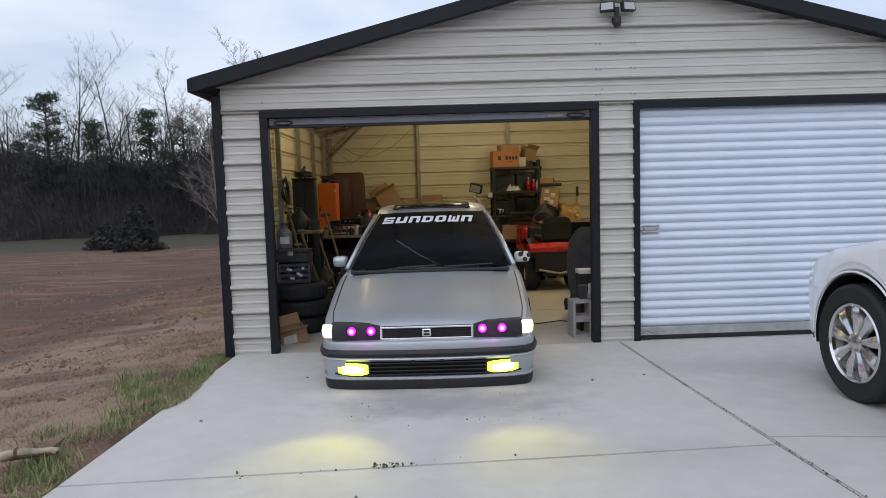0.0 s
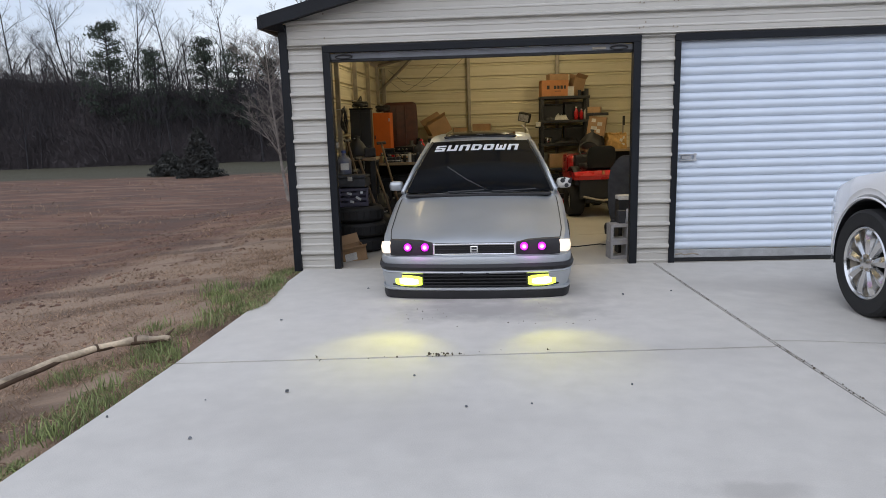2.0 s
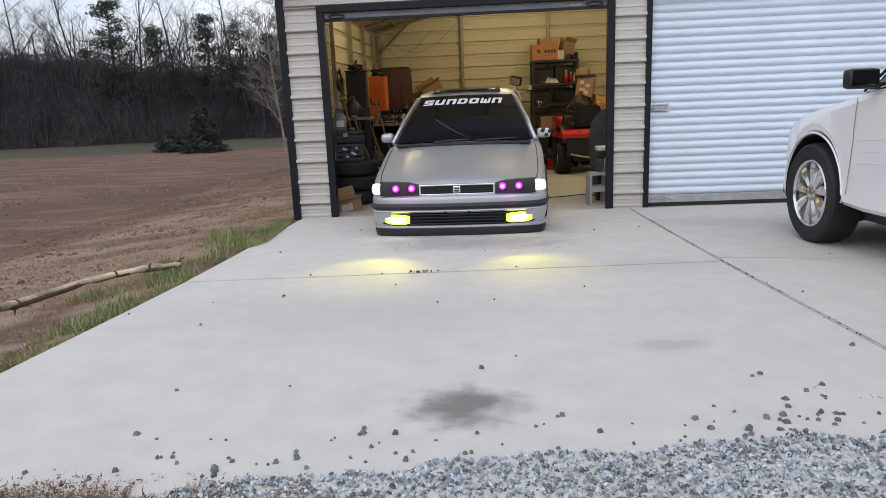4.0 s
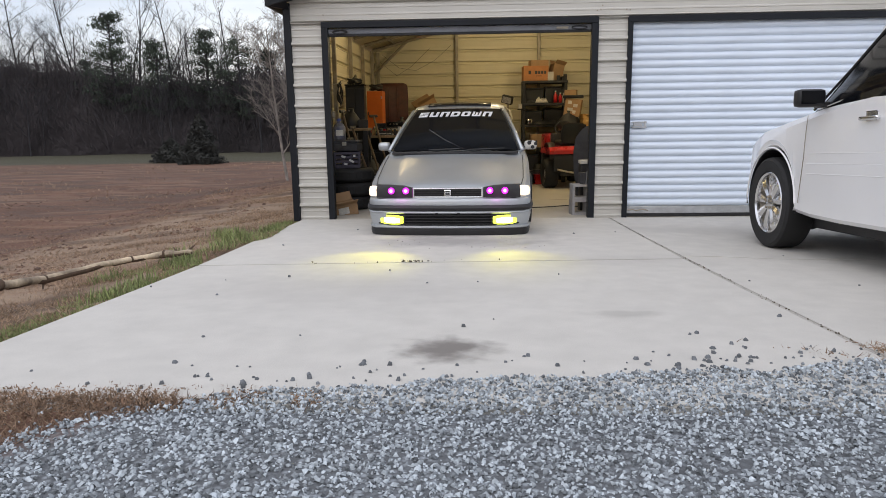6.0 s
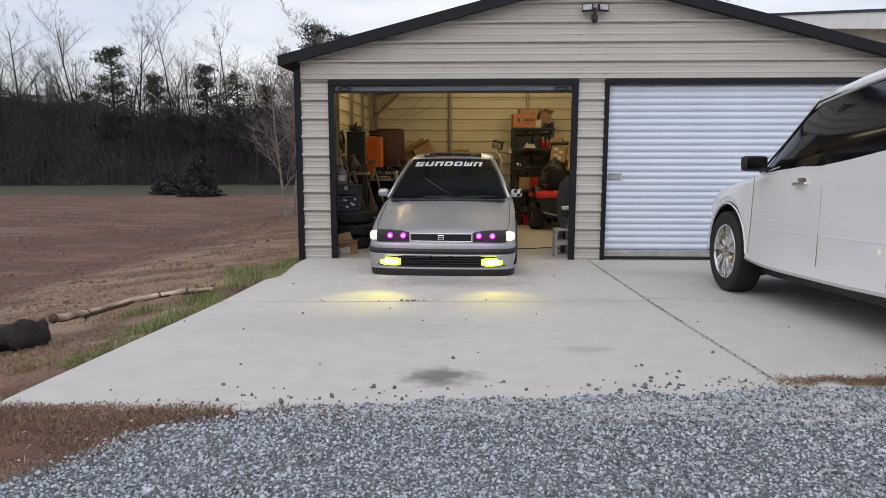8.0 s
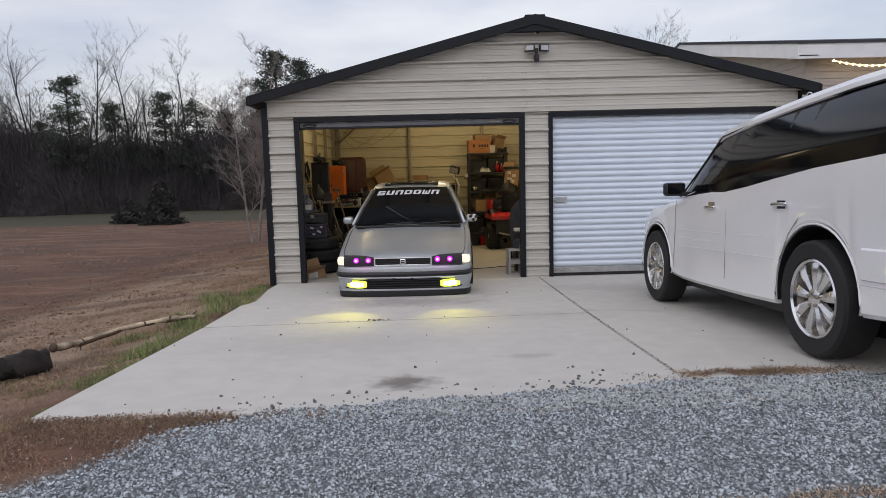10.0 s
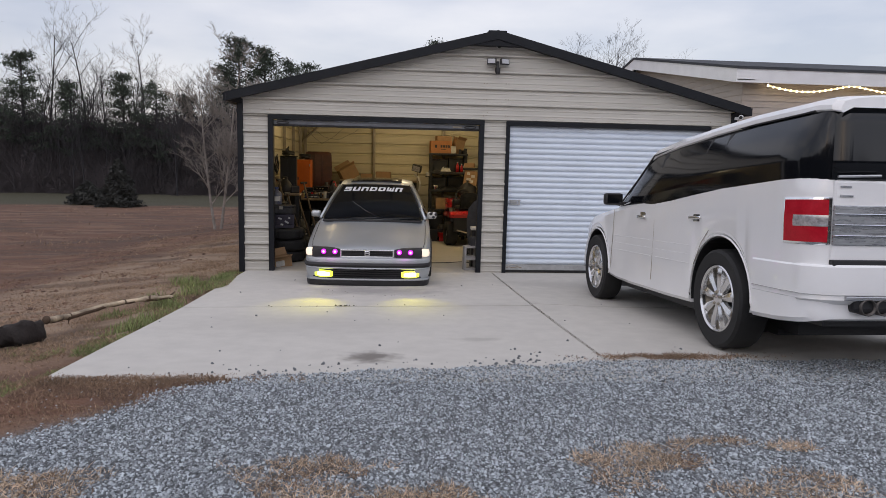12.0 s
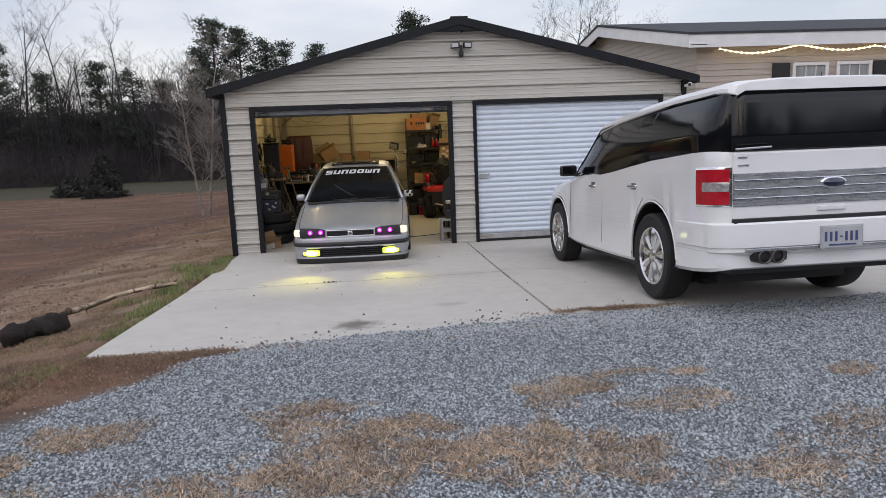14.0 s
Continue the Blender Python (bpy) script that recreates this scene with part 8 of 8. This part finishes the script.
# ride-on mower, seen from behind
def mower():
    t = thing("riding_mower", (3.50, 3.75, 0), 6, "red and black ride-on mower, seen from behind", "mower")
    # fender deck
    rows = []
    for x in (-0.44, -0.40, -0.2, 0, 0.2, 0.40, 0.44):
        e = abs(x) / 0.44
        rows.append([(x, -0.36, 0.60 + 0.0 * e), (x, -0.38, 0.665), (x, -0.30, 0.735 - 0.02 * e ** 4), (x, 0.25, 0.735 - 0.05 * e ** 4), (x, 0.42, 0.64), (x, 0.40, 0.60)])
    tagged(soft_body("fender", rows, M["red"], t, 35), "glossy red rear fender")
    for s in (-1, 1):
        bm = bmesh.new()
        rows = [[(s * (0.30 + 0.13 * f), -0.02 + 0.30 * math.cos(a), 0.44 + 0.30 * math.sin(a) + 0.04) for f in (0, 1)] for a in np.linspace(0.15, math.pi - 0.1, 12)]
        part("wheel_arch", sheet(bm, rows, 0.012, (0, 0, 1)), M["black"], t, smooth=True)
        w = new("wheel")
        w.parent = t
        w.matrix_basis = pose(s * 0.36, 0, 0.25, 0, 90 * s, 0)
        bm = bmesh.new()
        lathe(bm, [(0.12, -0.09), (0.22, -0.12), (0.25, -0.08), (0.25, 0.08), (0.22, 0.12), (0.12, 0.09)], 32, closed=True)
        part("tyre", bm, M["rubber"], w, smooth=True)
        bm = bmesh.new()
        lathe(bm, [(0.0001, 0.03), (0.06, 0.04), (0.11, 0.02), (0.125, 0.08), (0.125, -0.08)], 24)
        part("rim", bm, M["paper"], w)
        bm = bmesh.new()
        lathe(bm, [(0.05, -0.06), (0.15, -0.08), (0.17, -0.05), (0.17, 0.05), (0.15, 0.08), (0.05, 0.06)], 24, pose(s * 0.33, 1.15, 0.17, 0, 90, 0), closed=True)
        part("front_tyre", bm, M["rubber"], t, smooth=True)
    part("chassis", boxes((-0.24, 0.24, -0.30, 1.2, 0.22, 0.58), bevel=0.03), M["black"], t)
    part("rear_plate", boxes((-0.36, 0.36, -0.34, -0.30, 0.30, 0.60), bevel=0.02), M["black"], t)
    bm = bmesh.new()
    tube(bm, [(-0.30, -0.36, 0.34), (-0.12, -0.42, 0.30), (0.0, -0.43, 0.28), (0.12, -0.42, 0.30), (0.30, -0.36, 0.34)], 0.018, 6)
    part("hitch", bm, M["tube"], t)
    part("hood", boxes((-0.24, 0.24, 0.72, 1.42, 0.50, 0.92), bevel=0.07), M["red"], t, "red engine hood", smooth=True)
    part("dash", boxes((-0.20, 0.20, 0.58, 0.74, 0.50, 0.94), bevel=0.04), M["black"], t)
    # seat
    part("seat", boxes((-0.23, 0.23, -0.20, 0.24, 0.74, 0.83), bevel=0.035), M["black"], t, smooth=True)
    rows = []
    for z, w in ((0.78, 0.19), (0.84, 0.22), (1.0, 0.225), (1.08, 0.20), (1.115, 0.14)):
        rows.append([(x * w, -0.24 + (0.05 if sg > 0 else -0.03) * (1 - 0.4 * x * x) - 0.1 * (z - 0.78), z) for sg in (1, -1) for x in ((-1, -0.6, 0, 0.6, 1) if sg > 0 else (1, 0.6, 0, -0.6, -1))])
    tagged(soft_body("seat_back", rows, M["glossblack"], t, 50), "black vinyl seat back")
    bm = bmesh.new()
    pts = [(0.17 * math.cos(a), 0.46 + 0.05 * math.sin(a), 1.02 + 0.13 * math.sin(a)) for a in np.arange(0, 2 * math.pi + 0.2, 0.3)]
    tube(bm, pts, 0.014, 6)
    part("steering_wheel", bm, M["black"], t, smooth=True)
    part("reflector", boxes((-0.02, 0.02, -0.395, -0.378, 0.68, 0.74), bevel=0.003), M["card_orange"], t)


mower()

# table with a bag, a black sack and a printed carton
bench((4.02, 5.0, 0), 1.1, 0.6, 1.0, "dark table piled with bags and cartons", "table")

torn = cardboard_box((3.68, 4.92, 1.24), (0.30, 0.26, 0.32), -14, "worn carton with white torn labels", (0, 8), bars=())
for x, z, w in ((-0.04, 0.12, 0.10), (0.05, 0.2, 0.08), (-0.06, 0.25, 0.07), (0.04, 0.08, 0.06)):
    part("torn_label", boxes((x - w / 2, x + w / 2, -0.134, -0.129, z - 0.03, z + 0.03)), M["paper"], torn)
small("black_tray", (3.70, 4.90, 1.575), boxes((-0.19, 0.19, -0.14, 0.14, 0, 0.05), bevel=0.012), "black", "black plastic tray on a carton", "tray", -10)
cardboard_box((3.66, 4.95, 1.626), (0.22, 0.16, 0.10), -18, "small brown carton on the tray")

bm = bmesh.new()
tube(bm, [(0, 0, 0), (0.01, 0.0, 0.3), (0.02, 0.01, 0.56)], 0.018, 7)
part("grip", boxes((0.0, 0.04, -0.015, 0.03, 0.40, 0.56), bevel=0.008), M["black"], small("jack_handle", (4.12, 4.80, 1.0), bm, "tube", "upright steel jack handle on the table", "tool"))


# car seat, blocks and bits by the jamb
def loose_seat():
    t = thing("car_seat", (3.53, 1.28, 0.0), -14, "loose dark grey upholstered car seat on the floor", "seat")
    part("runner", boxes((-0.22, -0.18, -0.25, 0.25, 0, 0.10), (0.18, 0.22, -0.25, 0.25, 0, 0.10)), M["tube"], t)
    part("cushion", boxes((-0.26, 0.26, -0.28, 0.26, 0.10, 0.34), bevel=0.06), M["cloth"], t, smooth=True)
    rows = []
    for z, w, d in ((0.30, 0.25, 0.09), (0.45, 0.28, 0.11), (0.75, 0.29, 0.10), (0.95, 0.26, 0.08), (1.06, 0.18, 0.06), (1.10, 0.12, 0.03)):
        rows.append([(x * w, -0.18 - 0.10 * (z - 0.3) + (d if sg > 0 else -d) * (1 - 0.3 * x * x), z) for sg in (1, -1) for x in ((-1, -0.7, 0, 0.7, 1) if sg > 0 else (1, 0.7, 0, -0.7, -1))])
    soft_body("backrest", rows, M["cloth"], t, 50)
    bm = bmesh.new()
    tube(bm, [(-0.30, -0.10, 0.12), (-0.31, -0.12, 0.20), (-0.30, -0.18, 0.24)], 0.03, 8)
    part("recliner_knob", bm, M["black"], t, smooth=True)


loose_seat()


def hollow_block(at, turn, label):
    """A two-core concrete block lying on its side, cores facing out."""
    t = thing("concrete_block", at, turn, label, "block", "stacked blocks")
    w, d, h, k = 0.39, 0.19, 0.193, 0.03
    bm = bmesh.new()
    xs, zs = [-w / 2, -w / 2 + k, -k / 2, k / 2, w / 2 - k, w / 2], [0, k, h - k, h]
    for i in range(5):
        for j in range(3):
            if i in (1, 3) and j == 1:
                continue
            box(bm, xs[i], xs[i + 1], -d / 2, d / 2, zs[j], zs[j + 1])
    bmesh.ops.remove_doubles(bm, verts=bm.verts, dist=1e-5)
    seen = {}
    for f in list(bm.faces):
        key = tuple(round(c, 4) for c in f.calc_center_median())
        seen.setdefault(key, []).append(f)
    bmesh.ops.delete(bm, geom=[f for fs in seen.values() if len(fs) > 1 for f in fs], context="FACES_ONLY")
    part("block_body", bm, M["block"], t)


hollow_block((3.245, 0.33, 0.0), 6, "grey hollow concrete block on the floor")
hollow_block((3.250, 0.335, 0.194), 4, "grey hollow concrete block stacked on another")
small("grey_carton", (3.20, 0.36, 0.388), boxes((-0.04, 0.04, -0.05, 0.05, 0, 0.14), bevel=0.004), "cloth", "small dark grey carton on the blocks", "carton", 8)
small("grey_bucket", (3.30, 0.33, 0.388), lathe(bmesh.new(), [(0.0001, 0), (0.07, 0), (0.05, 0.16), (0.045, 0.16), (0.06, 0.01), (0.0001, 0.01)], 20), "block", "upturned grey plastic cone on the blocks", "cone", 0, True)
small("black_toolbox", (3.30, 0.62, 0.0), boxes((-0.10, 0.10, -0.08, 0.08, 0, 0.62), bevel=0.012), "black", "tall black plastic case on the floor", "case", 4, more=[("lid", boxes((-0.102, 0.102, -0.082, 0.082, 0.622, 0.67), bevel=0.01), "paper", "white lid")])

# cables: along the floor, and hanging in the back corner
t = thing("extension_cord", (0, 0, 0), 0, "thin dark extension cord across the floor", "cable")
bm = bmesh.new()
tube(bm, [(2.2, 1.0, 0.008), (2.45, 0.92, 0.008), (2.8, 0.98, 0.008), (3.1, 1.12, 0.008), (3.25, 1.0, 0.008)], 0.007, 6)
part("cord", bm, M["black"], t, smooth=True)
for k, pts in enumerate((((-0.1, 6.28, 2.55), (0.25, 6.25, 2.28), (0.6, 6.26, 2.22), (1.0, 6.26, 2.42), (1.35, 6.2, 2.72)), ((-0.15, 6.3, 2.4), (0.2, 6.27, 2.12), (0.5, 6.27, 2.3), (0.9, 6.2, 2.66)))):
    t = thing("hanging_wire", (0, 0, 0), 0, "thin wire slung across the back corner", "wire")
    bm = bmesh.new()
    tube(bm, pts, 0.0035, 5)
    part("strand", bm, M["black"], t)
t = thing("floor_crack", (0, 0, 0), 0, "fine sawn joint in the garage floor", "joint", kind="structure")
bm = bmesh.new()
box(bm, 2.95, 3.9, 1.895, 1.901, 0.0, 0.0015, m=pose(0, 0, 0) @ Matrix.Identity(4))
part("groove", bm, M["tube"], t)


# more clutter in the corner
def sack(at, r, h, material, label, seed, name="bag"):
    """A slumped bag with a tied neck."""
    t = thing(name, at, random.uniform(0, 360), label, "bag")
    bm = bmesh.new()
    lathe(bm, [(0.0001, 0), (r * 0.85, 0.0), (r, h * 0.18), (r * 0.95, h * 0.45), (r * 0.6, h * 0.75), (r * 0.22, h * 0.88), (r * 0.30, h), (0.0001, h * 0.97)], 22)
    for v in bm.verts:
        if v.co.z > 0.005:
            n = noise.noise_vector(v.co * 7 + Vector((seed, 0, 0)))
            v.co += Vector((n.x, n.y, n.z * 0.5)) * r * 0.28
    part("sack_body", bm, M[material], t, smooth=True)
    bm = bmesh.new()
    lathe(bm, [(r * 0.26, h * 0.86), (r * 0.28, h * 0.89), (r * 0.26, h * 0.91)], 14, closed=True)
    part("tie", bm, M["paper"], t)


sack((0.12, 2.45, 0.0), 0.26, 0.72, "black", "full black refuse sack on the floor", 4)
sack((0.42, 2.5, 0.0), 0.22, 0.55, "cloth", "dark canvas bag on the floor", 9)
sack((0.30, 1.95, 0.0), 0.20, 0.42, "black", "small black sack beside the tyres", 14)
sack((-0.05, 2.30, 0.0), 0.16, 0.95, "cloth", "tall grey golf bag against the wall", 19)
bench((-0.02, 2.25, 0), 0.45, 0.36, 1.10, "narrow dark stand by the wall", "side_table", False)
sack((-0.08, 2.22, 1.10), 0.13, 0.30, "black", "black tool bag on the narrow stand", 23)
small("drill_case", (0.10, 2.22, 1.10), boxes((-0.08, 0.08, -0.06, 0.06, 0, 0.13), bevel=0.02), "cloth", "grey plastic drill case on the stand", "case", 12, more=[("handle", boxes((-0.03, 0.03, -0.01, 0.01, 0.13, 0.155), bevel=0.006), "black", "black handle")])
for k, (x, y, z, m2, lab) in enumerate(((0.12, 3.9, 1.72, "black", "black camera bag"), (0.52, 3.95, 0.965, "black", "black canvas pouch"), (0.70, 3.5, 0.965, "cloth", "grey cloth pouch"))):
    if k:
        sack((x, y, z), 0.12, 0.30, m2, lab + " on the bench", 30 + k)
small("clamp_lamp", (-0.20, 1.35, 1.25), boxes((-0.05, 0.05, -0.04, 0.04, 0, 0.10), bevel=0.02), "tube", "small metal clamp lamp on a wall post", "lamp", 20, True)
part("clamp_arm", boxes((-0.03, 0.02, -0.02, 0.22, 0.03, 0.05)), M["tube"], scene.objects["clamp_lamp"])
long_tool((0.62, 2.0, 0.0), (0.22, 2.55, 1.28), "grip", "long wooden handle leaning on the bench", "garden_tool")
long_tool((0.20, 1.62, 0.0), (-0.12, 1.75, 1.35), "grip", "thin dark broom handle leaning on the wall", "broom")
for k in range(6):
    small("floor_box", (2.62 + 0.2 * (k % 3), 4.4 + 0.35 * (k // 3), 0.0), boxes((-0.09, 0.09, -0.12, 0.12, 0, 0.18 + 0.07 * (k % 2)), bevel=0.01), ("card", "black", "red", "cloth", "card_orange", "black")[k], ("small brown carton", "black plastic tub", "red metal toolbox", "grey cloth bundle", "orange printed carton", "black crate")[k] + " on the garage floor", "box", random.uniform(-15, 15))
sack((3.62, 4.86, 1.0), 0.21, 0.34, "black", "bulging black plastic sack on the table", 41)


def paper_bag(at, w, d, h, turn, label, seed):
    """A half-full paper bag, crumpled, with pale print on its front."""
    t = thing("paper_bag", at, turn, label, "bag")
    bm = bmesh.new()
    bmesh.ops.create_cube(bm, size=1.0)
    bmesh.ops.subdivide_edges(bm, edges=list(bm.edges), cuts=7, use_grid_fill=True)
    for v in bm.verts:
        q = v.co.z + 0.5
        v.co = Vector((v.co.x * w * (1 - 0.15 * q), v.co.y * d * (1 - 0.35 * q * q), q * h))
        n = noise.noise_vector(v.co * 9 + Vector((seed, 0, 0))) + noise.noise_vector(v.co * 22 + Vector((seed, 3, 0))) * 0.5
        v.co += n * 0.035 * min(1, q * 6)
    part("bag_body", bm, M["yellow"], t)
    for x, z, ww, hh in ((0.02, 0.16, 0.05, 0.05), (0.07, 0.10, 0.06, 0.03), (0.05, 0.21, 0.03, 0.04)):
        part("print_patch", boxes((x - ww / 2, x + ww / 2, -d * 0.5 - 0.022, -d * 0.5 - 0.014, z - hh / 2, z + hh / 2), bevel=0.003), M["paper"], t, at=pose(0, 0, 0, 0, 14, 0))


paper_bag((4.0, 4.82, 1.0), 0.34, 0.24, 0.27, 8, "crumpled tan paper bag with white print on the table", 47)
for x, z, w2, h2, lab in ((3.04, 1.082, 0.36, 0.25, "scuffed black plastic tote on the rack"), (3.45, 1.082, 0.38, 0.29, "scuffed black plastic tote on the rack"), (3.05, 1.512, 0.38, 0.27, "black lidded tote on the rack"), (3.45, 1.512, 0.36, 0.30, "black lidded tote on the rack")):
    small("storage_tote", (x, 6.07, z), boxes((-w2 / 2, w2 / 2, -0.10, 0.10, 0, h2), bevel=0.015), "black", lab, "tote", random.uniform(-3, 3), more=[("lid", boxes((-w2 / 2 - 0.012, w2 / 2 + 0.012, -0.112, 0.112, h2 + 0.002, h2 + 0.03), bevel=0.008), "black", "black lid")])


# clutter over the workbench, under the table and on the lower tiers
clutter = random.Random(19)
shades = ("black", "cloth", "black", "tube", "paper", "red", "card", "glossblack", "blue", "card_orange", "cloth", "black")
words = {"black": "small black plastic case", "cloth": "dark grey cloth-covered bundle", "tube": "dull metal tin", "paper": "white plastic tub", "red": "small red tin", "card": "small brown carton", "glossblack": "glossy black gadget", "blue": "dull blue tub", "card_orange": "orange printed packet"}


def jar(at, r, h, material, label):
    t = thing("jar", at, 0, label, "jar")
    bm = bmesh.new()
    lathe(bm, [(0.0001, 0), (r * 0.94, 0), (r, 0.01), (r, h * 0.8), (r * 0.8, h * 0.9), (r * 0.8, h * 0.93), (0.0001, h * 0.93)], 16)
    part("glass", bm, M[material], t, smooth=True)
    bm = bmesh.new()
    lathe(bm, [(r * 0.85, h * 0.9), (r * 0.85, h), (0.0001, h)], 16)
    part("lid", bm, M["tube"], t)


for i in range(26):
    ma = shades[clutter.randrange(12)]
    x, y = -0.16 + 0.072 * (i % 13) + clutter.uniform(-0.015, 0.015), (3.16 if i < 13 else 3.42) + clutter.uniform(-0.02, 0.02)
    if clutter.random() < 0.35:
        jar((x, y, BT), clutter.uniform(0.022, 0.034), clutter.uniform(0.07, 0.17), ma, words[ma].replace("case", "jar").replace("carton", "jar").replace("bundle", "jar") + " on the bench")
    else:
        w, d, h = clutter.uniform(0.022, 0.036), clutter.uniform(0.03, 0.06), clutter.uniform(0.03, 0.14)
        small("bench_item", (x, y, BT), boxes((-w, w, -d, d, 0, h), bevel=0.006), ma, words[ma] + " on the bench", "box", clutter.uniform(-30, 30), more=[("lid", boxes((-w * 1.03, w * 1.03, -d * 1.03, d * 1.03, h + 0.001, h + 0.012), bevel=0.003), "cloth", "dark lid")])


def coil(at, r, label, turns_n=3):
    """A coil of cable hung flat against the wall."""
    t = thing("cable_coil", at, 0, label, "cable")
    for k in range(turns_n):
        bm = bmesh.new()
        pts = [(0.012 * k + 0.01 * math.sin(a * 3 + k), (r + 0.012 * k) * math.cos(a), (r * 1.25 + 0.02 * k) * math.sin(a)) for a in np.arange(0, 2 * math.pi + 0.3, 0.3)]
        tube(bm, pts, 0.009, 6)
        part("loop", bm, M["black"], t, smooth=True)
    bm = bmesh.new()
    tube(bm, [(-0.10, 0, r * 1.25), (0.05, 0, r * 1.25 + 0.01)], 0.006, 6)
    part("hook", bm, M["galv"], t)


coil((-0.22, 2.05, 1.62), 0.11, "black cable coil hung on the side wall")
coil((-0.22, 3.35, 1.75), 0.13, "dark hose coil hung over the bench", 4)
for k, (x, y, z, w2, h2) in enumerate(((2.95, 5.96, 0.142, 0.38, 0.30), (3.37, 5.96, 0.142, 0.36, 0.34), (3.75, 5.0, 0.332, 0.42, 0.34), (4.2, 5.0, 0.332, 0.38, 0.30), (0.05, 3.6, 0.332, 0.36, 0.34), (0.48, 3.6, 0.332, 0.40, 0.38))):
    small("storage_tote", (x, y, z), boxes((-w2 / 2, w2 / 2, -0.17, 0.17, 0, h2), bevel=0.02), ("black", "cloth")[k % 2], ("scuffed black plastic tote", "dark grey plastic tote")[k % 2] + " on a lower shelf", "tote", clutter.uniform(-3, 3), more=[("lid", boxes((-w2 / 2 - 0.012, w2 / 2 + 0.012, -0.182, 0.182, h2 + 0.002, h2 + 0.03), bevel=0.008), "black", "black lid")])
